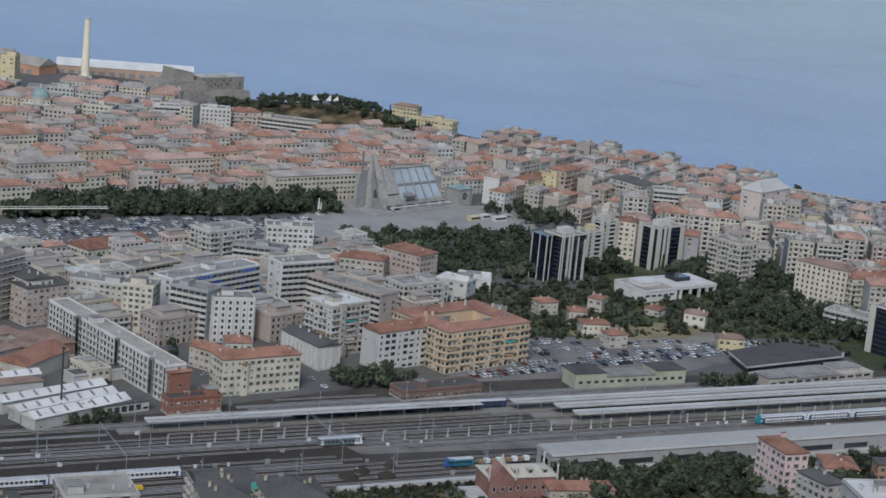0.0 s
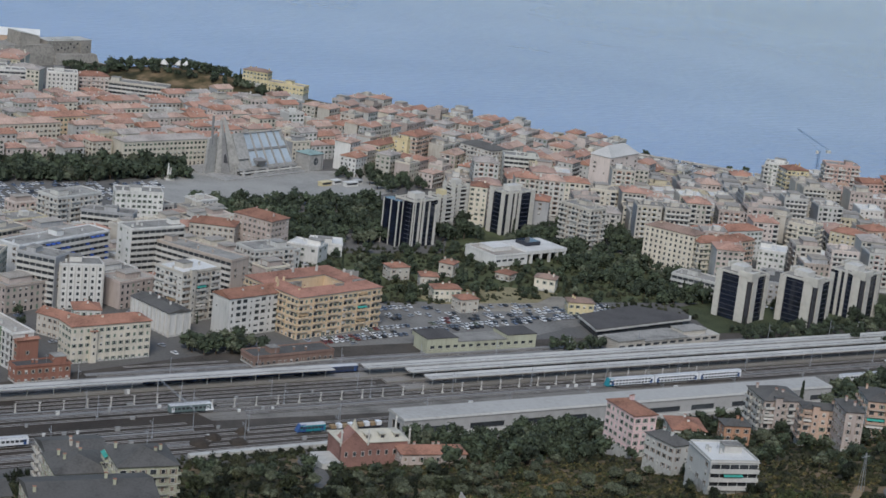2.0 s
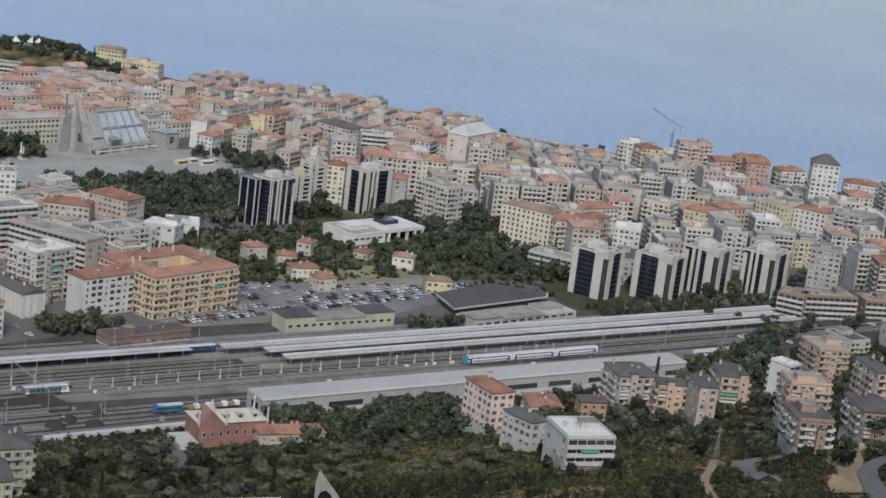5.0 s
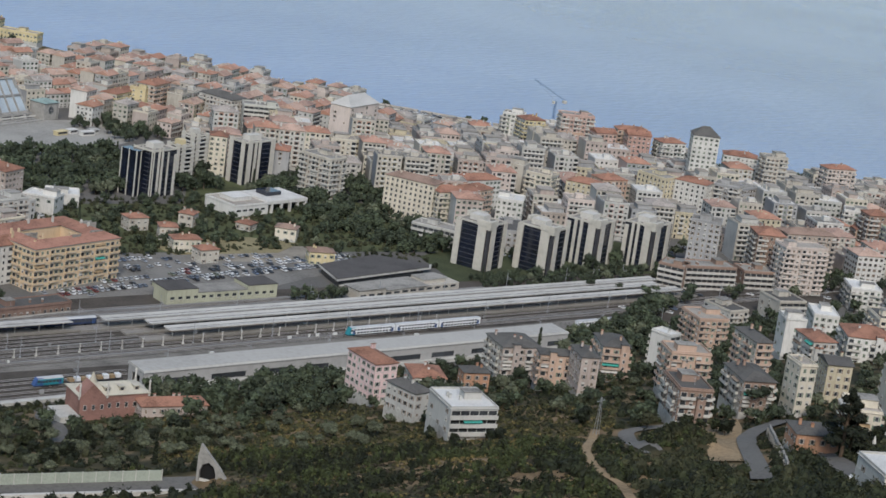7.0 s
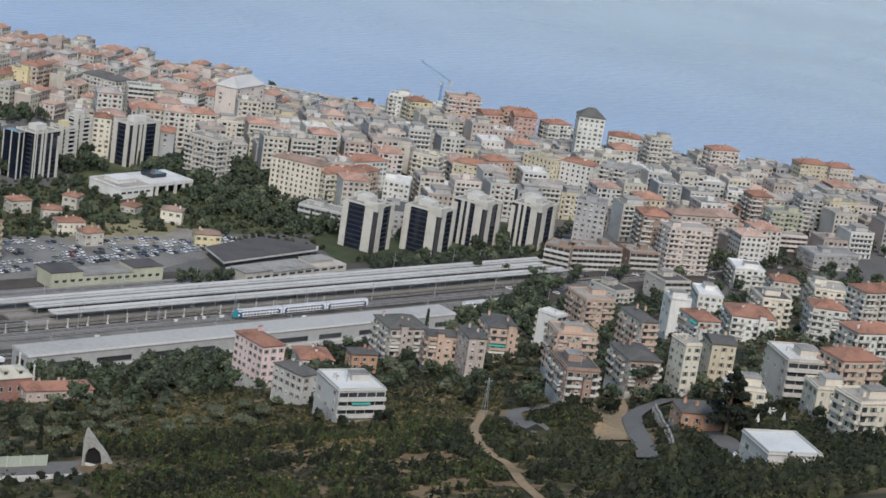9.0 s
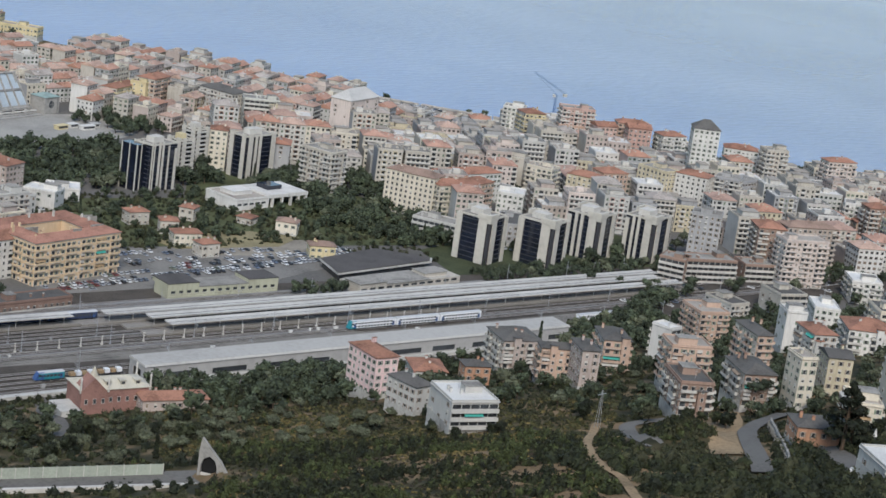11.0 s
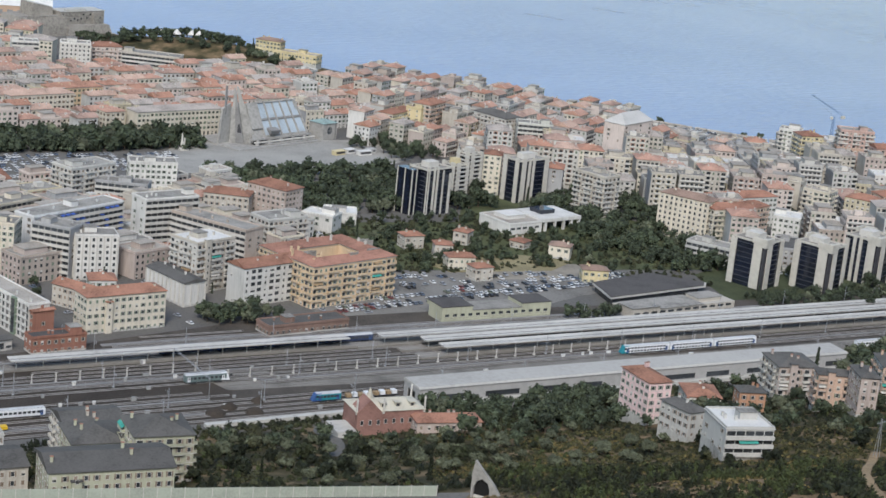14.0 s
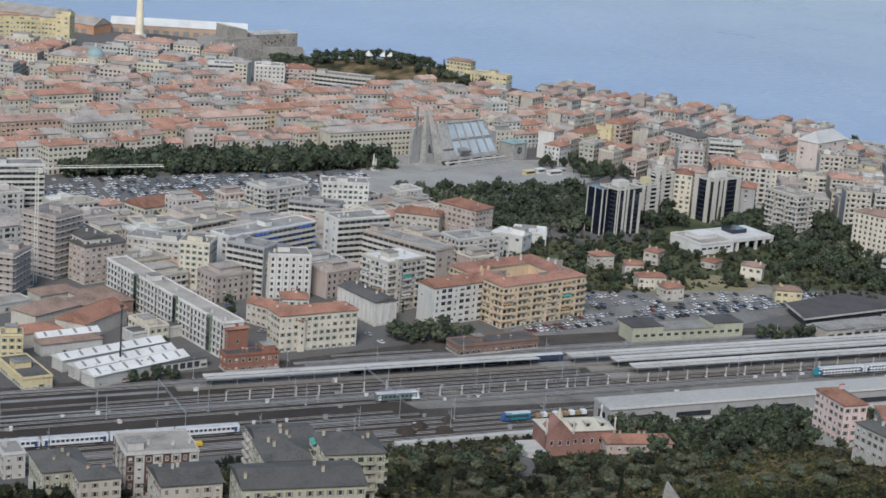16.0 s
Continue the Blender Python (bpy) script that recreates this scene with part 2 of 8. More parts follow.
# ---- ground, hill and sea ----
def hill(x, y):
    """Height of the ground: a flat town, a hillside that climbs to the camera, a shore."""
    s = 0.77 * x + 0.63 * y
    z = float(np.interp(y, [-250, 0, 30, 100, 200, 300, 640, 652], [330, 271, 245, 195, 138, 97.6, 9.5, 8]))
    if y < 640:
        soft = min(1, (640 - y) / 60)
        z += soft * 3.0 * noise.noise((x * 0.012, y * 0.012, 0.3)) + soft * 1.2 * noise.noise((x * 0.04, y * 0.04, 2.3))
        z += 7.5 * math.exp(-((x - 439) ** 2 + (y - 408) ** 2) / 110)
        if y < 120:
            z = min(z, 271 - 0.3 * math.hypot(x, y)) if math.hypot(x, y) > 4 else 271.5
        if x < 297 and abs(y - 467 + 0.247 * (x - 294)) < 15:
            z = min(z, 50.8)
    a, b = -0.63 * (x - 622) + 0.77 * (y - 1468), 0.77 * (x - 622) + 0.63 * (y - 1468)
    z += 13 * math.exp(-(a / 75) ** 2 - (b / 30) ** 2)
    edge = 1470 + 10 * noise.noise((x * 0.01, y * 0.01, 5.0))
    if s > edge - 45:
        z = min(z, float(np.interp(s - edge, [-45, -15, 0, 14], [z, 3.5, 0.6, -4])))
    return z


def grid_sheet(name, x0, x1, y0, y1, step, height, material):
    nx, ny = int((x1 - x0) / step) + 1, int((y1 - y0) / step) + 1
    xs, ys = np.linspace(x0, x1, nx), np.linspace(y0, y1, ny)
    v = [(x, y, height(x, y)) for y in ys for x in xs]
    f = [(j * nx + i, j * nx + i + 1, (j + 1) * nx + i + 1, (j + 1) * nx + i) for j in range(ny - 1) for i in range(nx - 1)]
    me = bpy.data.meshes.new(name)
    me.from_pydata(v, [], f)
    me.materials.append(material)
    me.polygons.foreach_set("use_smooth", [True] * len(f))
    return new(name, me)


def ground_material():
    m = mat("town_ground", (0.12, 0.114, 0.106), 0.95, 0.2, 0.08, 0.3, fine=2.5)
    nt = m.node_tree
    N, link = nt.nodes, nt.links.new
    b = N["Principled BSDF"]
    town = b.inputs["Base Color"].links[0].from_socket
    geo = N.new("ShaderNodeNewGeometry")
    sep = N.new("ShaderNodeSeparateXYZ")
    link(geo.outputs["Position"], sep.inputs[0])
    n = N.new("ShaderNodeTexNoise")
    n.inputs["Scale"].default_value, n.inputs["Detail"].default_value = 0.07, 8
    link(geo.outputs["Position"], n.inputs["Vector"])
    ramp = N.new("ShaderNodeValToRGB")
    e = ramp.color_ramp.elements
    e[0].color, e[0].position = (0.024, 0.024, 0.011, 1), 0.38
    e[1].color, e[1].position = (0.19, 0.133, 0.076, 1), 0.66
    k = e.new(0.5)
    k.color = (0.062, 0.052, 0.024, 1)
    link(n.outputs[0], ramp.inputs[0])
    up = N.new("ShaderNodeMapRange")
    up.inputs[1].default_value, up.inputs[2].default_value = 8.6, 10.0
    link(sep.outputs[2], up.inputs[0])
    mx = N.new("ShaderNodeMix")
    mx.data_type = "RGBA"
    link(up.outputs[0], mx.inputs[0])
    link(town, mx.inputs[6])
    link(ramp.outputs[0], mx.inputs[7])
    sand = N.new("ShaderNodeMapRange")
    sand.inputs[1].default_value, sand.inputs[2].default_value, sand.inputs[3].default_value, sand.inputs[4].default_value = 3.0, 5.5, 1, 0
    link(sep.outputs[2], sand.inputs[0])
    mx2 = N.new("ShaderNodeMix")
    mx2.data_type = "RGBA"
    link(sand.outputs[0], mx2.inputs[0])
    link(mx.outputs[2], mx2.inputs[6])
    mx2.inputs[7].default_value = (0.29, 0.26, 0.21, 1)
    link(mx2.outputs[2], b.inputs["Base Color"])
    return m


def sea_material():
    m = bpy.data.materials.new("sea_water")
    m.use_nodes = True
    nt = m.node_tree
    N, link = nt.nodes, nt.links.new
    b = N["Principled BSDF"]
    b.inputs["Roughness"].default_value, b.inputs["IOR"].default_value = 0.2, 1.33
    b.inputs["Specular IOR Level"].default_value = 0.3
    geo = N.new("ShaderNodeNewGeometry")
    mp = N.new("ShaderNodeMapping")
    mp.inputs["Rotation"].default_value[2] = radians(25)
    mp.inputs["Scale"].default_value = (0.35, 1.0, 1.0)
    link(geo.outputs["Position"], mp.inputs[0])
    n1, n2 = N.new("ShaderNodeTexNoise"), N.new("ShaderNodeTexNoise")
    n1.inputs["Scale"].default_value, n1.inputs["Detail"].default_value = 0.16, 9
    n2.inputs["Scale"].default_value, n2.inputs["Detail"].default_value = 0.004, 3
    link(mp.outputs[0], n1.inputs["Vector"])
    link(geo.outputs["Position"], n2.inputs["Vector"])
    ramp = N.new("ShaderNodeValToRGB")
    # lighter than bare water: distant haze and sky sheen sit in this colour
    ramp.color_ramp.elements[0].color, ramp.color_ramp.elements[0].position = (0.165, 0.225, 0.355, 1), 0.35
    ramp.color_ramp.elements[1].color, ramp.color_ramp.elements[1].position = (0.20, 0.265, 0.40, 1), 0.7
    link(n2.outputs[0], ramp.inputs[0])
    # the base colour runs bluer off the harbour, greyer down the coast
    sep, side, mx = N.new("ShaderNodeSeparateXYZ"), N.new("ShaderNodeMapRange"), N.new("ShaderNodeMix")
    link(geo.outputs["Position"], sep.inputs[0])
    side.inputs[1].default_value, side.inputs[2].default_value = 700, 1700
    link(sep.outputs[0], side.inputs[0])
    mx.data_type, mx.blend_type = "RGBA", "MULTIPLY"
    mx.inputs[0].default_value = 1.0
    tint = N.new("ShaderNodeValToRGB")
    tint.color_ramp.elements[0].color, tint.color_ramp.elements[1].color = (1.03, 1.10, 1.2, 1), (1.12, 1.05, 0.97, 1)
    link(side.outputs[0], tint.inputs[0])
    link(ramp.outputs[0], mx.inputs[6])
    link(tint.outputs[0], mx.inputs[7])
    link(mx.outputs[2], b.inputs["Base Color"])
    bp = N.new("ShaderNodeBump")
    bp.inputs["Strength"].default_value, bp.inputs["Distance"].default_value = 0.8, 2.0
    link(n1.outputs[0], bp.inputs["Height"])
    link(bp.outputs[0], b.inputs["Normal"])
    return m


ground = grid_sheet("ground", -500, 2000, -240, 2000, 10, hill, ground_material())
tagged(ground, "grey town ground rising into a scrub-covered hillside", "ground", kind="structure")
sea = grid_sheet("sea_water", -2500, 9500, -2500, 9500, 500, lambda x, y: 0.0, sea_material())
tagged(sea, "calm blue-grey sea with small ripples", "sea", kind="structure")


# ---- buildings ----
FRONT = []  # ground before the hillside houses that stays free of tall trees
HEDGE = []  # spots of the trees close before the hillside houses
PLACED = []  # x, y, half length, half depth, turn of all that stands in the town
STOREYS = ["", "single-storey", "two-storey", "three-storey", "four-storey", "five-storey", "six-storey", "seven-storey", "eight-storey",
           "nine-storey", "ten-storey", "eleven-storey", "twelve-storey", "", "", "fifteen-storey"]


def roof_mesh(w, d, h, roof, rng):
    """A roof over a w by d plan whose eaves lie at h, in one piece."""
    m = Mesh(weld=True)
    o = 0.55
    X, Y = w / 2 + o, d / 2 + o
    low = [(-X, -Y, h), (X, -Y, h), (X, Y, h), (-X, Y, h)]
    top = [(a, b, h + 0.25) for a, b, c in low]
    if roof.startswith("hip") or roof.startswith("pyr"):
        pitch = 0.36 if roof.startswith("hip") else 0.75
        m.prism(low, top)
        if w >= d:
            r, z = X - Y * 0.95, h + 0.25 + Y * pitch
            a, b = (-r, 0, z), (r, 0, z)
            m.face([top[0], top[1], b, a]).face([top[1], top[2], b]).face([top[2], top[3], a, b]).face([top[3], top[0], a])
        else:
            r, z = Y - X * 0.95, h + 0.25 + X * pitch
            a, b = (0, -r, z), (0, r, z)
            m.face([top[0], top[1], a]).face([top[1], top[2], b, a]).face([top[2], top[3], b]).face([top[3], top[0], a, b])
    elif roof.startswith("gable"):
        m.prism(low, top)
        z = h + 0.25 + Y * (0.24 if roof == "gableg" else 0.42)
        a, b = (-X, 0, z), (X, 0, z)
        m.face([top[0], top[1], b, a]).face([top[2], top[3], a, b]).face([top[1], top[2], b]).face([top[3], top[0], a])
    else:
        rings = [[(-w / 2 - a, -d / 2 - a, h + z), (w / 2 + a, -d / 2 - a, h + z), (w / 2 + a, d / 2 + a, h + z), (-w / 2 - a, d / 2 + a, h + z)]
                 for a, z in ((0.35, -0.25), (0.35, 0.0), (0.02, 0.0), (0.02, 0.75), (-0.28, 0.75), (-0.28, 0.12))]
        m.face(rings[0][::-1], 1)
        for lo, up in zip(rings[:-1], rings[1:]):
            for i in range(4):
                j = (i + 1) % 4
                m.face([lo[i], lo[j], up[j], up[i]], 1)
        m.face(rings[-1], 0)
    return m


def roof_extras(e, w, d, h, roof, rng, wallm):
    """Stair heads, chimneys and aerials on a roof."""
    pitched = not roof.startswith("flat")
    if not pitched and w > 9:
        a, b = rng.uniform(2.4, 4.0), rng.uniform(2.2, 3.4)
        x, y = rng.uniform(-w / 2 + a, w / 2 - a), rng.uniform(-d / 5, d / 5)
        m = Mesh().box(x - a, x + a, y - b, y + b, h + 0.1, h + 2.7, 0).box(x - a - 0.25, x + a + 0.25, y - b - 0.25, y + b + 0.25, h + 2.7, h + 2.9, 1)
        part("stair_head", m, [wallm, GRAVEL], e)
    for _ in range(2 if w < 16 else 3):
        x, y = rng.uniform(-w / 2 + 1.5, w / 2 - 1.5), rng.uniform(-d / 4, d / 4)
        z = h + (0.2 + (d / 2 - abs(y)) * 0.3 if pitched else 0.1)
        m = Mesh().box(x - 0.45, x + 0.45, y - 0.35, y + 0.35, z - 0.4, z + 1.5, 0).box(x - 0.55, x + 0.55, y - 0.45, y + 0.45, z + 1.5, z + 1.65, 1)
        part("chimney", m, [wallm, TILE if pitched else CONC], e)
    if not pitched:
        x, y = rng.uniform(-w / 3, w / 3), rng.uniform(-d / 4, d / 4)
        m = Mesh().tube(x, y, h, h + 3.5, 0.05, sides=5).box(x - 0.7, x + 0.7, y - 0.03, y + 0.03, h + 3.0, h + 3.06).box(x - 0.5, x + 0.5, y - 0.03, y + 0.03, h + 2.6, h + 2.66)
        part("aerial", m, [METAL], e)


FACES = (("front", 0), ("right", 90), ("back", 180), ("left", -90))


def face_frame(w, d, face):
    """Length of a side of the plan, and the place of its middle and its turn."""
    if face == "front":
        return w, (0, -d / 2), 0.0
    if face == "back":
        return w, (0, d / 2), math.pi
    if face == "right":
        return d, (w / 2, 0), math.pi / 2
    return d, (-w / 2, 0), -math.pi / 2


def facade(e, w, d, h, floors, fh, style, face, wall, rng, near):
    """Windows, balconies, bands or pilasters of one side. near 2: each piece an object of its own, else one row a storey."""
    n, (px, py), turn = face_frame(w, d, face)
    c, s = math.cos(turn), math.sin(turn)

    def place(x, y, z):
        return pose(px + c * x - s * y, py + s * x + c * y, z, 0, 0, math.degrees(turn))

    plain = style == "blank" or (style in ("band", "grid", "scaf", "loggia") and face in ("left", "right")) or (style == "tower")
    if style == "scaf":
        plain = False
    kind = "win" if plain else style
    shut = SHUT_G if wall in ("cream", "ochre", "white", "yellow", "peach", "pink") else SHUT_B
    cols = max(1, int(n / (3.0 if kind in ("win", "balc", "stripe", "stripe2") else 3.4)))
    if plain:
        cols = max(1, int(n / 6))
    pitch = n / cols
    wins, bals = Mesh(), Mesh()
    wmats, bmats = [FRAME_W, GLASS, shut], [CONC_P, BALC(wall)]
    for f in range(floors):
        z = f * fh + 0.9
        if f == 0 and h > 5 and kind not in ("band", "grid", "scaf"):
            z = 0.4
        items = []
        for i in range(cols):
            x = -n / 2 + (i + 0.5) * pitch
            if plain and rng.random() < (0.9 if style == "loggia" else 0.35):
                continue
            if kind in ("win", "stripe2"):
                items.append((("window", 1.05, 1.5, 1), x, 0, z))
            elif kind == "loggia":
                items.append((("window", 2.5, 1.75, 0) if i % 3 else ("window", 1.0, 1.5, 0), x, 0, z))
            elif kind == "balc":
                items.append((("window", 1.15 if i % 3 else 2.0, 1.5 if i % 3 else 2.2, 1 if i % 3 else 0), x, 0, z if i % 3 else f * fh + 0.35))
            elif kind == "stripe":
                items.append((("window", 1.2, 1.6, 0), x, 0, z))
            elif kind == "pav":
                items.append((("window", 2.6, 2.6, 0), x, 0, z))
        if kind in ("win", "loggia", "balc", "stripe", "stripe2", "pav") and items:
            mats = [FRAME_W, GLASS, shut]
            # some shutters stand open, some are closed, some blinds hang half down
            items = [((k[0], k[1], k[2], rng.choice((k[3], k[3], k[3], 3, 2 if k[3] else 0))), *r) for k, *r in items]
            if near == 2:
                for key, x, y, zz in items:
                    me = shared((*key, shut.name), lambda k=key: window_mesh(k[1], k[2], k[3]), mats)
                    part("window", me, None, e, at=place(x, y, zz))
            else:
                for key, x, y, zz in items:
                    into(wins, window_mesh(key[1], key[2], key[3]), x, y, zz, 0)
        if kind == "balc" and f > 0:
            for i in range(0, cols, 3):
                two = i + 1 < cols
                x, bw = -n / 2 + (i + (1.0 if two else 0.5)) * pitch, pitch * (1.85 if two else 0.9)
                m = Mesh().box(-bw / 2, bw / 2, -1.15, 0, -0.16, 0, 0)
                m.box(-bw / 2, bw / 2, -1.15, -1.07, 0, 0.95, 1).box(-bw / 2, -bw / 2 + 0.08, -1.07, 0, 0, 0.95, 1).box(bw / 2 - 0.08, bw / 2, -1.07, 0, 0, 0.95, 1)
                if near == 2:
                    part("balcony", m, [CONC_P, BALC(wall)], e, at=place(x, 0, f * fh + 0.3))
                    if rng.random() < 0.14:
                        m = Mesh().prism([(-bw / 2, -1.35, 1.5), (bw / 2, -1.35, 1.5), (bw / 2, -0.1, 2.25), (-bw / 2, -0.1, 2.25)], [(-bw / 2, -1.35, 1.55), (bw / 2, -1.35, 1.55), (bw / 2, -0.1, 2.3), (-bw / 2, -0.1, 2.3)])
                        part("awning", m, [rng.choice((GREENC, SOIL, SHUT_B, CONC_P))], e, "drawn-out cloth awning", at=place(x, 0, f * fh + 0.3))
                else:
                    into(bals, m, x, 0, f * fh + 0.3, 0)
        if kind == "band":
            g = Mesh().box(-n / 2 + 0.2, n / 2 - 0.2, -0.06, 0.02, f * fh + 1.15, f * fh + 2.75, 0)
            for i in range(cols + 1):
                x = -n / 2 + 0.2 + (n - 0.4) * i / cols
                g.box(x - 0.12, x + 0.12, -0.14, 0.02, f * fh + 0.6, f * fh + 2.75, 1)
            part("ribbon_window", g, [GLASS, WALLSP(wall)], e, at=place(0, 0, 0))
            b = Mesh().box(-n / 2, n / 2, -1.2, 0, f * fh - 0.15, f * fh + 0.1, 0).box(-n / 2, n / 2, -1.2, -1.06, f * fh + 0.1, f * fh + 1.25, 0)
            if wall == "blueband":
                for i in range(cols):
                    if rng.random() < 0.4:
                        x = -n / 2 + (i + 0.5) * pitch
                        b.prism([(x - 1.3, -1.3, f * fh + 1.75), (x + 1.3, -1.3, f * fh + 1.75), (x + 1.3, -0.1, f * fh + 2.5), (x - 1.3, -0.1, f * fh + 2.5)],
                                [(x - 1.3, -1.3, f * fh + 1.8), (x + 1.3, -1.3, f * fh + 1.8), (x + 1.3, -0.1, f * fh + 2.55), (x - 1.3, -0.1, f * fh + 2.55)], 1)
            part("balcony_band", b, [WALLSP(wall) if wall != "beige" else CONC_P, BLUE], e, at=place(0, 0, 0))
        if kind == "grid":
            g = Mesh()
            for i in range(cols):
                x = -n / 2 + (i + 0.5) * pitch
                g.box(x - pitch * 0.42, x + pitch * 0.42, -0.05, 0.02, f * fh + 0.3, f * fh + 2.7, 0)
                g.box(x - pitch * 0.38, x + pitch * 0.02, -0.10, 0.02, f * fh + 0.4, f * fh + 2.6, 1)
                if i % 5:
                    g.box(x - pitch * 0.46, x + pitch * 0.46, -1.0, -0.9, f * fh + 0.25, f * fh + 1.35, 1)
            g.box(-n / 2, n / 2, -0.85, 0, f * fh + 0.05, f * fh + 0.25, 2)
            part("glazed_storey", g, [GLASS, wall_mat("white"), CONC_P], e, at=place(0, 0, 0))
        if kind == "scaf":
            g = Mesh().box(-n / 2 - 1, n / 2 + 1, -1.4, -0.3, f * fh + 2.2, f * fh + 2.32, 0)
            for hh in (0.5, 1.0, 1.6):
                g.box(-n / 2 - 1, n / 2 + 1, -1.42, -1.36, f * fh + 2.3 + hh * 0.9, f * fh + 2.36 + hh * 0.9, 1)
            for i in range(cols + 1):
                x = -n / 2 + i * pitch
                g.box(x - 0.05, x + 0.05, -1.42, -1.32, f * fh - 0.6, f * fh + fh - 0.6, 1)
                if i < cols:
                    g.box(x + 0.6, x + 1.9, -0.05, 0.02, f * fh + 0.7, f * fh + 2.1, 2)
            part("scaffold_lift", g, [CONC_P, METAL, GLASS], e, at=place(0, 0, 0))
    if wins.v:
        part("facade_glazing", wins, wmats, e, at=place(0, 0, 0), kind="stuff")
    if bals.v:
        part("balcony_tier", bals, bmats, e, at=place(0, 0, 0), kind="stuff")
    if kind in ("stripe", "grid", "scal"):
        for i in range(0, cols + 1, 4 if kind == "grid" else 1):
            x = -n / 2 + i * pitch
            g = Mesh().box(-0.28, 0.28, -0.95 if kind == "grid" else -0.45, 0, 0, h - 0.3, 0)
            part("pilaster", g, [CONC_D if kind == "grid" else WALLSP(wall)], e, at=place(min(max(x, -n / 2 + 0.3), n / 2 - 0.3), 0, 0))
    if kind == "grid" and n > 30:
        for u in (-0.22, 0.12, 0.4):
            part("stair_strip", Mesh().box(-1.7, 1.7, -1.15, 0, 0, h + 0.8, 0).box(-1.3, 1.3, -1.2, -1.15, 1, h, 1), [SHUT_G, GLASS], e, at=place(n * u, 0, 0))
    if kind == "stripe2":
        for i in range(0, cols, 2):
            g = Mesh().box(-pitch * 0.45, pitch * 0.45, -0.03, 0, 0, h - 0.4, 0)
            part("facing_panel", g, [mat("plaster_dark_brown", (0.10, 0.06, 0.05), 0.85)], e, at=place(-n / 2 + (i + 0.5) * pitch, 0, 0))


def BALC(wall):
    """Parapets of balconies: pale render."""
    return CONC_P if wall in ("brown", "grey", "beige", "white", "greyb", "pinkgrey", "rose", "rosed") else wall_mat(wall)


def WALLSP(wall):
    """The paler trim that goes with a wall colour."""
    return {"brownw": CONC_P, "brickw": CONC_P, "blueband": CONC_P, "dark": CONC_P, "white": CONC_P, "grey": CONC_P}.get(wall, wall_mat(wall))


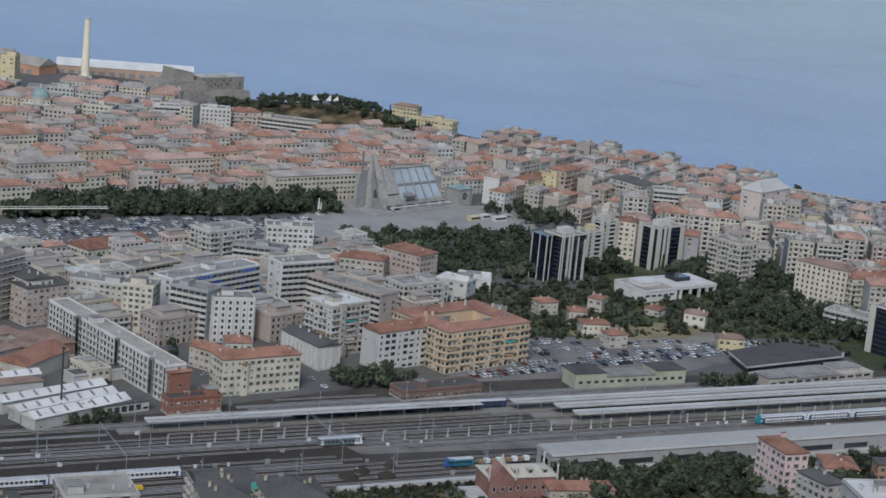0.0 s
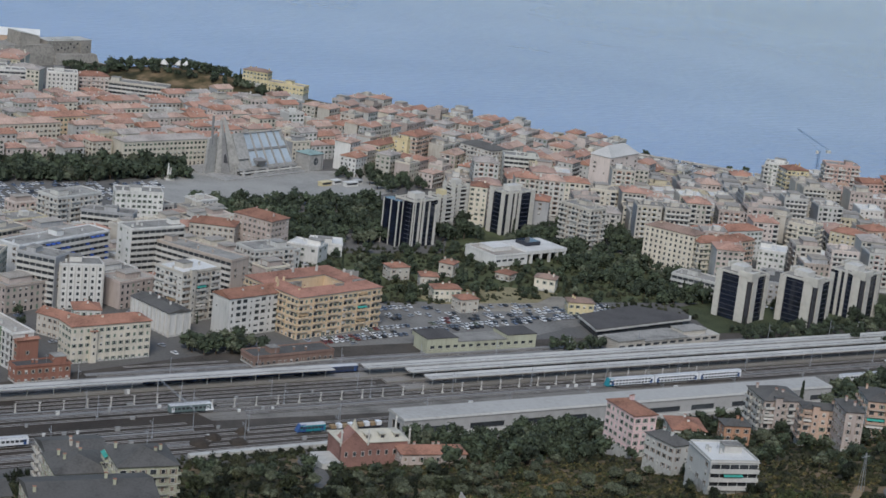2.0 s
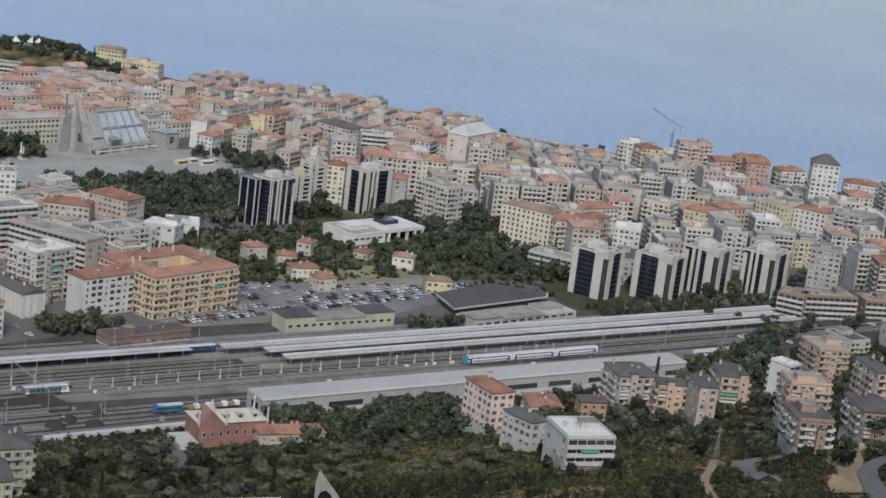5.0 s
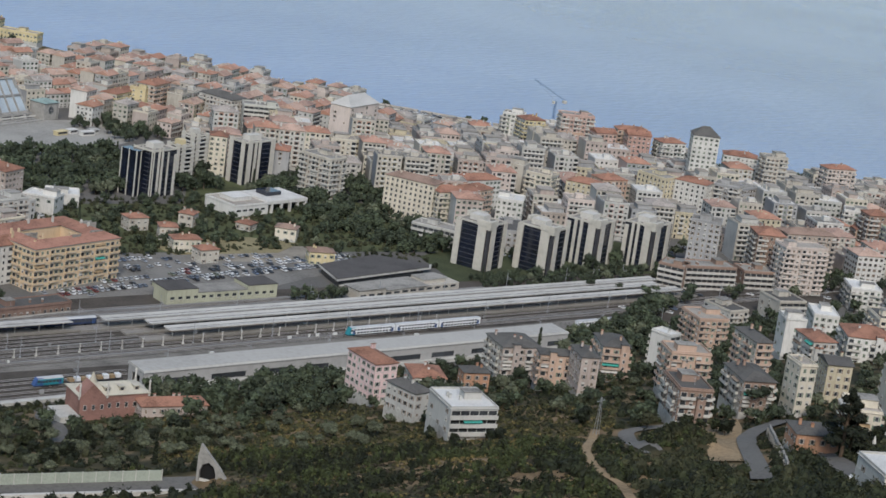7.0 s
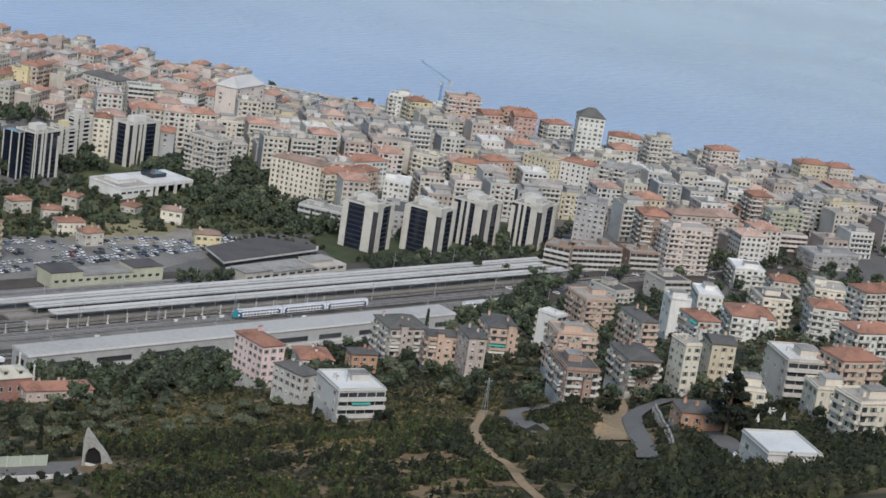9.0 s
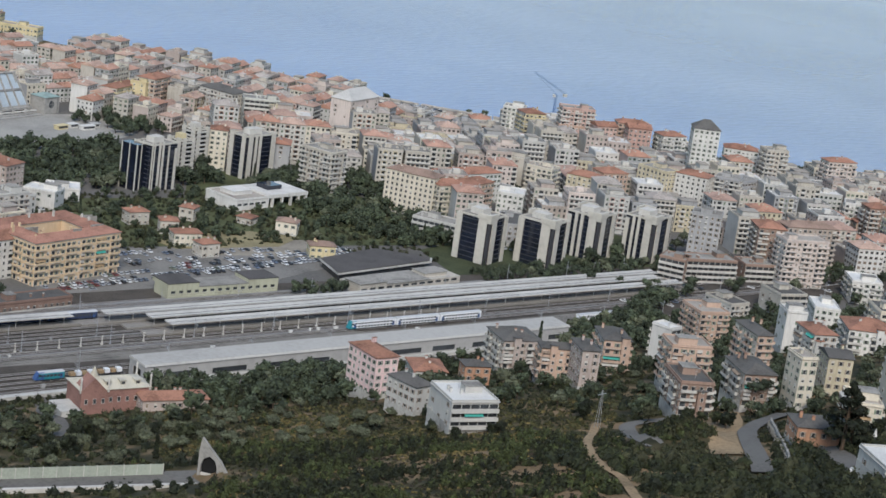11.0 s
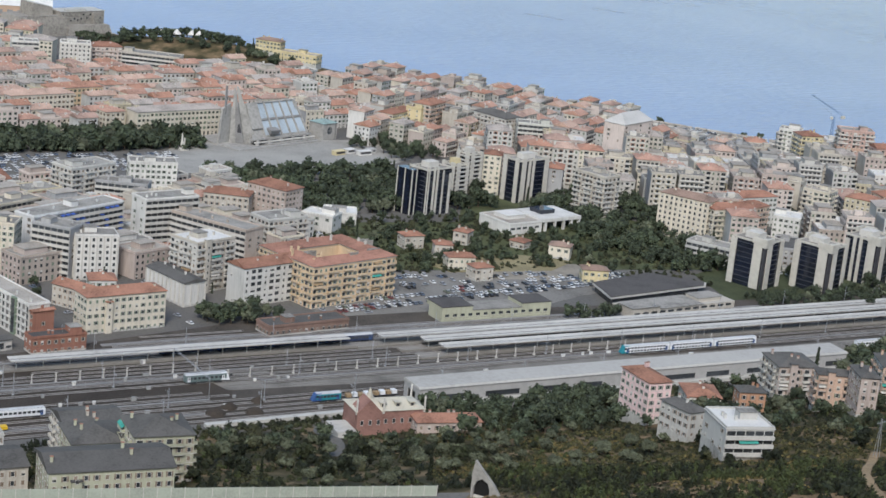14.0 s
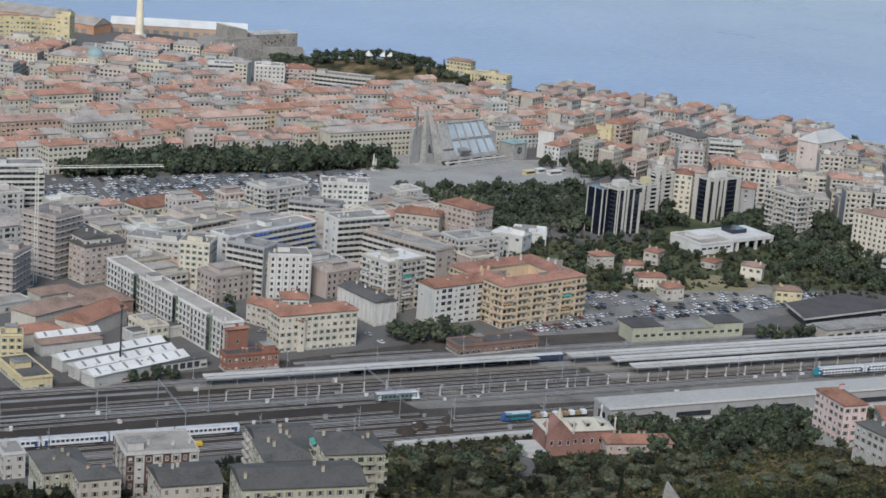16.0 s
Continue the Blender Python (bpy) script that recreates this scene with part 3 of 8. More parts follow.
def apt(x, y, z, w, d, rz, floors, wall, roof, style, fh=3.1, near=1, name="apartment_building", label=""):
    """A block of flats or house: plan w by d, turned by rz, its front looking along its own -y."""
    rng = random.Random(int(x * 31 + y * 17 + floors))
    h = floors * fh + 0.6
    text = label or f"{WORDS[wall]} {STOREYS[floors]} {'house' if floors < 4 else 'apartment block'} with {ROOF_WORDS[roof]}"
    e = thing(name if floors > 3 or label else "house", pose(x, y, z, 0, 0, rz), text, "building")
    PLACED.append((x, y, w / 2, d / 2, math.radians(rz)))
    if z > 9:
        far = math.hypot(x, y)
        for k in (9,):
            FRONT.append((x - k * x / far, y - k * y / far, 4))
        if y < 660 and label == "" and floors > 2:
            for k in range(3):
                u, v = w * rng.uniform(-0.55, 0.55), d / 2 + rng.uniform(4.0, 8.0)
                c, s = math.cos(math.radians(rz)), math.sin(math.radians(rz))
                HEDGE.append((x + c * u + s * v, y + s * u - c * v, rng.uniform(0.4, 0.72)))
            for k in range(2):
                u, v = -w / 2 - rng.uniform(3.0, 6.0), d * rng.uniform(-0.4, 0.4)
                HEDGE.append((x + c * u + s * v, y + s * u - c * v, rng.uniform(0.45, 0.75)))
    body = wall_mat("brown" if wall == "brickw" else wall)
    deep = -9 if z > 9 or z < 8 else -1
    if roof == "court":
        t = 12.0
        wings = [(0, -d / 2 + t / 2, w, t), (0, d / 2 - t / 2, w, t), (-w / 2 + t / 2, 0, t, d - 2 * t), (w / 2 - t / 2, 0, t, d - 2 * t)]
        for cx, cy, a, b in wings:
            part("wing", Mesh().box(cx - a / 2, cx + a / 2, cy - b / 2, cy + b / 2, deep, h), [body], e)
            o = pose(cx, cy, 0)
            part("roof", roof_mesh(a, b + (2 if b > t else 0), h, "hip", rng), [TILE_O], e, at=o)
            part("cornice", Mesh().box(cx - a / 2 - 0.25, cx + a / 2 + 0.25, cy - b / 2 - 0.25, cy + b / 2 + 0.25, h - 0.5, h - 0.05), [CONC_P], e)
        part("court_roof", Mesh().box(-w / 2 + t, w / 2 - t, -d / 2 + t, d / 2 - t, h * 0.55, h * 0.55 + 0.4).box(-6, 2, -4, 5, h * 0.55, h * 0.55 + 5), [TILE_B], e)
        for k in range(16):
            cx, cy, a, b = wings[k % 4]
            u, q = cx + rng.uniform(-0.42, 0.42) * a, cy + rng.uniform(-0.3, 0.3) * b
            if k % 3:
                part("chimney", Mesh().box(u - 0.5, u + 0.5, q - 0.4, q + 0.4, h, h + 4.2), [CONC_P if k % 2 else body], e)
            else:
                part("roof_terrace", Mesh().box(u - 2.6, u + 2.6, q - 1.8, q + 1.8, h, h + 2.2).box(u - 2.6, u + 2.6, q - 1.8, q - 1.6, h + 2.2, h + 3.1), [GRAVEL], e)
        for k in range(3):
            zz = h - fh * 1.02 if k == 0 else fh * (1.2 if k == 1 else 0.2)
            part("string_course", Mesh().box(-w / 2 - 0.12, w / 2 + 0.12, -d / 2 - 0.12, d / 2 + 0.12, zz, zz + 0.25), [CONC_P], e) if k == 1 else None
    else:
        solid = Mesh().box(-w / 2, w / 2, -d / 2, d / 2, deep, h)
        solid.m = [0, 0, 0, 1, 0, 1]
        part("wall", solid, [body, wall_mat({"loggia": "greyb", "balc": rng.choice((wall, wall, "greyb", "beige"))}.get(style, wall)) if wall != "brickw" else body], e)
        part("roof", roof_mesh(w, d, h, roof, rng), [ROOFS[roof], body], e)
        part("plinth", Mesh().box(-w / 2 - 0.08, w / 2 + 0.08, -d / 2 - 0.08, d / 2 + 0.08, deep, 0.9), [CONC], e)
        if not (style == "blank" and floors == 1):
            roof_extras(e, w, d, h, roof, rng, body)
        if roof == "gablew":
            for i in range(int(w / 7)):
                u = -w / 2 + 3.5 + 7 * i
                Y, zz = d / 2, h + 0.27
                part("skylight", Mesh().prism([(u - 0.6, -Y * 0.9, zz + 0.1 * Y * 0.42), (u + 0.6, -Y * 0.9, zz + 0.1 * Y * 0.42), (u + 0.6, -Y * 0.12, zz + 0.88 * Y * 0.42), (u - 0.6, -Y * 0.12, zz + 0.88 * Y * 0.42)],
                     [(u - 0.6, -Y * 0.9, zz + 0.3 + 0.1 * Y * 0.42), (u + 0.6, -Y * 0.9, zz + 0.3 + 0.1 * Y * 0.42), (u + 0.6, -Y * 0.12, zz + 0.3 + 0.88 * Y * 0.42), (u - 0.6, -Y * 0.12, zz + 0.3 + 0.88 * Y * 0.42)]), [CONC_D], e)
        if near == 2 and style in ("balc", "win") and floors > 3 and w > 11:
            # a projecting stair bay, and storey lines
            bw = rng.uniform(2.6, 3.6)
            u = rng.choice((-1, 1)) * w * rng.uniform(0.12, 0.3)
            top = h + rng.choice((-2.6, 1.6))
            bay = part("stair_bay", Mesh().box(u - bw / 2, u + bw / 2, -d / 2 - 1.5, -d / 2 + 0.5, deep, top), [wall_mat(wall)], e)
            part("bay_roof", Mesh().box(u - bw / 2 - 0.3, u + bw / 2 + 0.3, -d / 2 - 1.8, -d / 2 + 0.8, top, top + 0.3), [ROOFS[roof]], e)
            for f in range(1, floors):
                me = shared(("bay_window",), lambda: window_mesh(0.9, 1.3, 0), [FRAME_W, GLASS, SHUT_B])
                part("window", me, None, bay, at=pose(u, -d / 2 - 1.5, f * fh + 0.5))
        if near == 2 and floors > 3 and style in ("win", "balc") and rng.random() < 0.6:
            for f in range(1, floors):
                part("string_course", Mesh().box(-w / 2 - 0.05, w / 2 + 0.05, -d / 2 - 0.05, d / 2 + 0.05, f * fh + 0.12, f * fh + 0.3), [CONC_P], e)
    for face, _ in FACES:
        if face == "back" and near != 2:
            continue
        facade(e, w, d, h, floors, fh, style, face, wall, rng, near if face != "back" else 1)
    return e


def tower(x, y, w, d, rz, floors, style, fh=3.1, cap=None):
    """An office tower: dark curtain glass between tall concrete slabs. Each side has slabs (from, to, top) as shares of its length."""
    h = floors * fh
    words = {"pair": "black glazed office tower with broad cream concrete slabs", "many": "office tower of narrow cream slabs and black glass strips",
             "fins": "dark mirrored glass office tower with thin white fins", "flats": "white slab tower with dark balcony strips", "mixed": "dark office tower with white slabs and louvred bays"}
    e = thing("office_tower", pose(x, y, 8, 0, 0, rz), words[style], "building", "office towers by the station" if style in ("pair", "many") else "office towers in the park")
    PLACED.append((x, y, w / 2 + 1, d / 2 + 1, math.radians(rz)))
    part("glass_core", Mesh().box(-w / 2, w / 2, -d / 2, d / 2, -1, h - 1.2), [GLASS_D], e)
    part("roof", roof_mesh(w - 0.5, d - 0.5, h - 1.2, "flat", None), [GRAVEL, CREAM], e)
    part("plant_room", Mesh().box(-w * 0.2, w * 0.22, -d * 0.12, d * 0.28, h - 1.1, h + 2.2), [cap or CONC_P], e, "yellow rendered plant room" if cap else "")
    for f in range(1, floors):
        part("spandrel", Mesh().box(-w / 2 - 0.06, w / 2 + 0.06, -d / 2 - 0.06, d / 2 + 0.06, f * fh - 0.5, f * fh - 0.1), [DARKM if style != "flats" else CONC_P], e)
    slabs = {"pair": {"left": ((0.0, 0.16, -1.5), (0.66, 0.91, 0.6)), "front": ((0.12, 0.36, 0.6), (0.82, 1.0, -1.0))},
             "many": {"left": ((0.0, 0.13, -3.0), (0.24, 0.33, -0.4), (0.42, 0.51, 0.4), (0.67, 0.9, 0.6)), "front": ((0.12, 0.34, 0.6), (0.72, 0.92, -1.0))},
             "fins": {"left": ((0.0, 0.05, 0.2), (0.45, 0.5, 0.8), (0.94, 0.99, 0.8)), "front": ((0.02, 0.06, 0.8), (0.22, 0.3, 0.8), (0.36, 0.44, 0.8), (0.62, 0.68, -2.0), (0.9, 1.0, -4.0))},
             "mixed": {"left": ((0.0, 0.24, 0.2), (0.74, 0.96, 0.6)), "front": ((0.08, 0.22, 0.6), (0.3, 0.38, -1.5), (0.44, 0.52, 0.6), (0.86, 1.0, 0.2))},
             "flats": {"left": ((0.0, 0.26, 0.2), (0.66, 0.96, 0.6)), "front": ((0.08, 0.34, 0.6), (0.78, 1.0, 0.2))}}[style]
    deep = 0.35 if style == "fins" else 0.5
    for face, _ in FACES:
        n, (px, py), turn = face_frame(w, d, face)
        c, q = math.cos(turn), math.sin(turn)
        rows = slabs.get(face) or slabs["front" if face == "back" else "left"]
        for a, b, top in rows:
            u, half = n * ((a + b) / 2 - 0.5), n * (b - a) / 2
            m = Mesh().box(-half, half, -deep, 0.1, -1, h + top)
            for k in range(1, floors):
                m.box(-half - 0.02, half + 0.02, -deep - 0.05, -deep, k * fh - 0.06, k * fh)
            part("slab", m, [CREAM], e, at=pose(px + c * u, py + q * u, 0, 0, 0, math.degrees(turn)))
        if style in ("pair", "many"):
            a, b = (0.62, 0.99) if face in ("left", "right") else (0.01, 0.4)
            u, half = n * ((a + b) / 2 - 0.5), n * (b - a) / 2
            part("crown", Mesh().box(-half, half, -deep - 0.25, 0.6, h - 1.6, h + 1.6).box(-half + 0.5, half - 0.5, -deep - 0.4, -deep - 0.25, h - 0.9, h + 1.0), [CREAM], e, at=pose(px + c * u, py + q * u, 0, 0, 0, math.degrees(turn)))
        if style == "flats":
            for f in range(1, floors):
                part("sill_band", Mesh().box(-n * 0.46, n * 0.46, -0.75, 0.0, f * fh - 0.15, f * fh + 0.75), [CONC_P], e, at=pose(px, py, 0, 0, 0, math.degrees(turn)))
    if style in ("pair", "many"):
        part("corner_groove", Mesh().box(-w / 2 - 0.3, -w / 2 + 1.2, -d / 2 - 0.3, -d / 2 + 1.2, -1, h - 1.8), [DARKM], e, "dark groove between two slabs")
        part("corner_cap", Mesh().prism([(-w / 2 - 0.9, -d / 2 - 0.9, h - 3.2), (-w / 2 + 2, -d / 2 - 0.9, h - 3.2), (-w / 2 + 2, -d / 2 + 2, h - 3.2), (-w / 2 - 0.9, -d / 2 + 2, h - 3.2)],
                                        [(-w / 2 - 1.3, -d / 2 - 1.3, h + 1.7), (-w / 2 + 2, -d / 2 - 1.3, h + 1.7), (-w / 2 + 2, -d / 2 + 2, h + 1.7), (-w / 2 - 1.3, -d / 2 + 2, h + 1.7)]), [CREAM], e)
    if style == "fins":
        part("stepped_bay", Mesh().box(-w / 2 - 7, -w / 2, -d * 0.1, d / 2 + 3, -1, h - 2.0).box(-w / 2 - 7.3, -w / 2, -d * 0.1 - 0.3, d / 2 + 3.3, h - 2.0, h - 1.4), [GLASS_D], e, "stepped-back dark glass bay")
        for u, v in ((-7.1, -0.1 * d), (-7.1, 0.28 * d), (-7.1, d / 2 + 2.6), (-3.4, -0.1 * d)):
            part("fin", Mesh().box(-w / 2 + u - 0.25, -w / 2 + u + 0.3, v - 0.3, v + 0.3, -1, h - 1.2), [CREAM], e)
    return e


# ---- the blocks of flats, houses and towers, place by place ----
apt(475, 1378, 8, 22.2, 14.0, -17, 8, 'white', 'flat', 'stripe', 3.1, 1)
apt(500, 1384, 8, 23.8, 14.0, -4, 7, 'pinkw', 'hip', 'balc', 3.1, 1)
apt(533, 1368, 8, 44.4, 16.0, -35, 6, 'beige', 'flat', 'band', 3.1, 1)
apt(443, 1401, 8, 20.2, 14.0, -12, 7, 'white', 'flat', 'band', 3.1, 1)
apt(425, 1445, 8, 27.4, 14.0, 12, 4, 'greyb', 'flat', 'win', 3.1, 1)
apt(297, 783, 8, 38.9, 13.0, 6, 5, 'cream', 'hip', 'win', 3.3, 2)
apt(379, 810, 8, 33.5, 13.1, 14, 6, 'white', 'gable', 'loggia', 3.1, 2)
apt(417, 818, 8, 52.8, 42.0, 14, 6, 'ochre', 'court', 'balc', 3.4, 2)
apt(402, 799, 8, 11.6, 14.0, -75, 6, 'ochre', 'hip', 'win', 3.4, 1)
apt(358, 837, 8, 24.6, 19.1, 20, 8, 'beige', 'flatw', 'balc', 3.1, 2)
apt(365, 906, 8, 31.4, 14.4, 9, 9, 'white', 'flat', 'band', 3.1, 1)
apt(383, 879, 8, 49.2, 14.0, -62, 7, 'brownw', 'flat', 'band', 3.1, 1)
apt(316, 912, 8, 61.4, 14.0, 25, 7, 'blueband', 'flat', 'band', 3.1, 1)
apt(296, 870, 8, 21.0, 14.0, -48, 8, 'grey', 'flat', 'band', 3.1, 1)
apt(312, 862, 8, 20.6, 14.0, -10, 7, 'white', 'flat', 'stripe', 3.1, 1)
apt(272, 882, 8, 15.3, 14.8, -32, 8, 'cream', 'flat', 'win', 3.0, 1)
apt(263, 922, 8, 28.0, 16.0, -35, 5, 'greyb', 'flat', 'win', 3.1, 1)
apt(243.6, 827.3, 8, 113.7, 10.3, -77.6, 5, 'white', 'flatb', 'grid', 3.15, 1)
apt(227, 904, 8, 23.7, 14.0, 20, 6, 'pinkgrey', 'gableg', 'win', 3.1, 1)
apt(222, 911, 8, 27.2, 14.0, -75, 7, 'white', 'gableg', 'stripe', 3.1, 1)
apt(208, 919, 8, 21.2, 20.0, -54, 10, 'pinkgrey', 'flat', 'scaf', 3.1, 1)
apt(179, 885, 8, 14.8, 20.0, -36, 7, 'pinkgrey', 'flat', 'scaf', 3.1, 1)
apt(208, 1042, 8, 42.1, 14.0, -4, 9, 'white', 'flat', 'band', 3.1, 1)
apt(297, 1029, 8, 44.6, 18.0, 23, 2, 'cream', 'gable', 'win', 3.6, 1)
apt(315, 1005, 8, 58.9, 8.0, 20, 2, 'ochre', 'flat', 'win', 3.1, 1)
apt(278, 979, 8, 28.6, 14.0, 4, 3, 'cream', 'flat', 'win', 3.1, 1)
apt(301, 965, 8, 33.5, 14.0, 27, 4, 'cream', 'flat', 'band', 3.1, 1)
apt(355, 1005, 8, 31.3, 17.0, 21, 7, 'greyb', 'flat', 'balc', 3.1, 1)
apt(397, 1009, 8, 27.1, 14.0, -14, 7, 'white', 'flat', 'win', 3.1, 1)
apt(372, 987, 8, 29.2, 12.0, -32, 5, 'grey', 'flat', 'band', 3.1, 1)
apt(420, 951, 8, 25.1, 14.0, -33, 5, 'beige', 'hip', 'win', 3.4, 1)
apt(446, 946, 8, 26.5, 16.0, -62, 7, 'pinkgrey', 'hip', 'win', 3.1, 1)
apt(425, 894, 8, 25.6, 16.5, 12, 6, 'greyb', 'flat', 'balc', 3.1, 1)
apt(468, 930, 8, 18.7, 14.0, -48, 3, 'white', 'flatw', 'blank', 3.1, 1)
apt(487, 945, 8, 18.6, 16.0, -26, 2, 'white', 'flatw', 'blank', 3.1, 1)
apt(304, 828, 8, 12.6, 12.0, -13, 3, 'white', 'hip', 'win', 3.1, 1)
apt(288, 815, 8, 21.5, 10.0, -58, 3, 'beige', 'gable', 'win', 3.1, 1)
apt(259, 757.4, 8, 25.0, 8.0, 5, 2, 'brick', 'flatd', 'win', 3.4, 1)
apt(379, 763, 8, 42.9, 12.0, 6, 1, 'brickd', 'flatg', 'win', 4.2, 1)
apt(161, 784, 8, 9.3, 10.0, -10, 4, 'yellow', 'flat', 'win', 3.1, 1)
apt(162, 761, 8, 12.7, 30.0, 9, 1, 'yellow', 'flatg', 'win', 4.5, 1)
apt(256.6, 769.6, 8, 10.4, 2.5, 12, 4, 'brick', 'gable', 'blank', 3.4, 1)
apt(208, 756, 8, 49.6, 9.0, 23, 1, 'greyb', 'gablew', 'blank', 4.6, 1)
apt(205, 766, 8, 50.2, 8.0, 22, 1, 'greyb', 'gablew', 'blank', 4.6, 1)
apt(202, 778, 8, 52.5, 8.0, 20, 1, 'greyb', 'gablew', 'blank', 4.6, 1)
apt(188, 794, 8, 28.3, 8.0, 10, 1, 'greyb', 'hipb', 'blank', 4.6, 1)
apt(189, 803, 8, 28.5, 7.0, 11, 1, 'greyb', 'gablew', 'blank', 4.6, 1)
apt(205, 823, 8, 33.6, 16.0, 42, 1, 'beige', 'gable', 'blank', 7, 1)
apt(187, 836, 8, 27.6, 16.0, 31, 1, 'beige', 'hipb', 'blank', 7, 1)
apt(214, 855, 8, 20.1, 14.0, 19, 1, 'beige', 'hipb', 'blank', 7, 1)
apt(197, 865, 8, 21.1, 12.0, 18, 1, 'beige', 'hipb', 'blank', 6, 1)
apt(215, 847, 8, 27.3, 13.0, 11, 1, 'brickd', 'hipb', 'blank', 6, 1)
apt(177, 808, 8, 18.9, 12.0, 14, 1, 'beige', 'hip', 'blank', 6, 1)
apt(230, 807, 8, 28.1, 9.0, 17, 1, 'greyb', 'flatg', 'blank', 4, 1)
apt(175, 860, 8, 17.1, 10.0, 23, 1, 'greyb', 'flatb', 'blank', 4, 1)
apt(220, 759, 8, 42.1, 6.0, 14, 1, 'greyb', 'gableg', 'pav', 4, 1)
apt(228, 810, 8, 18.8, 10.0, -75, 2, 'cream', 'flatb', 'win', 3.1, 1)
apt(339, 822, 8, 31.8, 12.4, -77, 1, 'white', 'gableg', 'scal', 11, 1)
apt(509, 845, 8, 15.1, 9.0, -12, 2, 'cream', 'hip', 'win', 3.3, 1)
apt(510, 825, 8, 10.9, 9.0, 3, 2, 'beige', 'hip', 'win', 3.3, 1)
apt(503, 889, 8, 11.8, 9.0, -1, 2, 'beige', 'hip', 'win', 3.3, 1)
apt(512, 869, 8, 9.9, 9.0, -20, 2, 'beige', 'hip', 'win', 3.3, 1)
apt(580, 856, 8, 11.8, 9.0, -43, 2, 'cream', 'hipb', 'win', 3.3, 1)
apt(572, 810, 8, 13.9, 9.0, -22, 2, 'yellow', 'hipb', 'win', 3.3, 1)
apt(568, 879, 8, 9.0, 9.0, -59, 1, 'beige', 'hip', 'win', 3.3, 1)
apt(538, 892, 8, 8.5, 9.0, -51, 2, 'beige', 'hip', 'win', 3.3, 1)
def pavilion():
    """The white public building in the gardens: a closed wing and a portico round a dark glazed hall."""
    e = thing("public_pavilion", pose(600.2, 920.8, 8, 0, 0, 10), "low white concrete pavilion with a deep portico", "building")
    PLACED.append((600.2, 920.8, 29, 14, math.radians(10)))
    white, n = wall_mat("white"), 28
    part("closed_wing", Mesh().box(-n, -3, -13.5, 13.5, -1, 6.4), [white], e)
    part("wing_roof", roof_mesh(25, 27, 6.4, "flatw", None), [ROOF_B, white], e, at=pose(-15.5, 0, 0))
    part("portico_roof", Mesh().box(-3, n, -13.5, 12, 5.6, 7.6).box(-2, n - 1, -12.5, 11, 7.6, 7.8), [white], e)
    part("glazed_hall", Mesh().box(-3, n - 3, -6, 11, -1, 5.6), [GLASS], e)
    part("back_wall", Mesh().box(-3, n, 11, 12, -1, 5.6), [white], e)
    for u in (0.5, 8, 15, 21, 27):
        part("column", Mesh().box(u - 0.7, u + 0.7, -13.3, -11.9, -1, 5.6), [white], e)
    part("roof_light", Mesh().box(4, 15, -4, 6, 7.8, 10.2), [GLASS_D], e)
    part("roof_terrace", Mesh().box(-22, -8, -4, 8, 6.4, 8.6).box(-22.3, -7.7, -4.3, 8.3, 8.6, 8.9), [white], e)
    for k in range(5):
        part("window", Mesh().box(-1.6, 1.6, -0.06, 0.02, 0, 1.2, 1).box(-1.75, 1.75, -0.1, 0.02, -0.15, 0, 0), [FRAME_W, GLASS], e, at=pose(-25.5 + 4.6 * k, -13.5, 3.0))


pavilion()
tower(664.3, 791.1, 18.4, 21.5, 20, 10, "pair", 2.68)
tower(696.6, 776.1, 17.4, 22.5, 20, 10, "pair", 2.68)
tower(740.1, 784.6, 20.4, 21, 20, 10, "many", 2.68)
tower(774.5, 773.1, 22.8, 18.9, 20, 10, "many", 2.68)
tower(632, 981.6, 25.5, 14, 14, 10, "mixed", 2.75)
tower(583, 984, 11, 12, 14, 9, "flats", 2.7, cap=wall_mat("yellow"))
tower(602, 1000, 11, 12, 14, 10, "flats", 2.7)
apt(619, 1000, 8, 11.0, 12.0, -35, 8, 'cream', 'hip', 'win', 3.1, 1)
apt(671, 837, 8, 27.6, 14.0, -60, 3, 'greyb', 'flat', 'band', 3.1, 1)
apt(711, 820, 8, 13.1, 30.0, -36, 4, 'grey', 'flatg', 'win', 3.1, 1)
apt(686, 884, 8, 32.0, 14.0, -63, 8, 'cream', 'hipb', 'stripe', 3.1, 1)
apt(699, 869, 8, 19.7, 14.0, -3, 7, 'cream', 'hip', 'balc', 3.1, 1)
apt(718, 870, 8, 27.7, 14.0, 16, 7, 'peach', 'hip', 'balc', 3.1, 1)
apt(749, 868, 8, 15.9, 18.0, -43, 5, 'white', 'flatw', 'win', 3.1, 1)
apt(786, 877, 8, 25.3, 14.0, -17, 3, 'white', 'flatw', 'win', 3.1, 1)
apt(801, 901, 8, 17.6, 14.0, -62, 7, 'cream', 'flatb', 'balc', 3.1, 1)
apt(806, 866, 8, 19.5, 14.0, -59, 8, 'yellowb', 'hip', 'stripe', 3.1, 1)
apt(833, 873, 8, 18.0, 14.0, -10, 8, 'peach', 'hip', 'stripe', 3.1, 1)
apt(802, 926, 8, 9.6, 14.0, -56, 7, 'beige', 'flat', 'blank', 3.1, 1)
apt(741, 905, 8, 47.7, 14.0, 1, 6, 'white', 'hip', 'win', 3.1, 1)
apt(661, 945, 8, 24.3, 14.5, -75, 8, 'beige', 'flat', 'balc', 3.1, 1)
apt(658, 988, 8, 11.2, 16.0, -36, 6, 'grey', 'hip', 'blank', 3.1, 1)
apt(703, 1087, 8, 24.0, 14.0, -26, 8, 'greenw', 'flat', 'band', 3.1, 1)
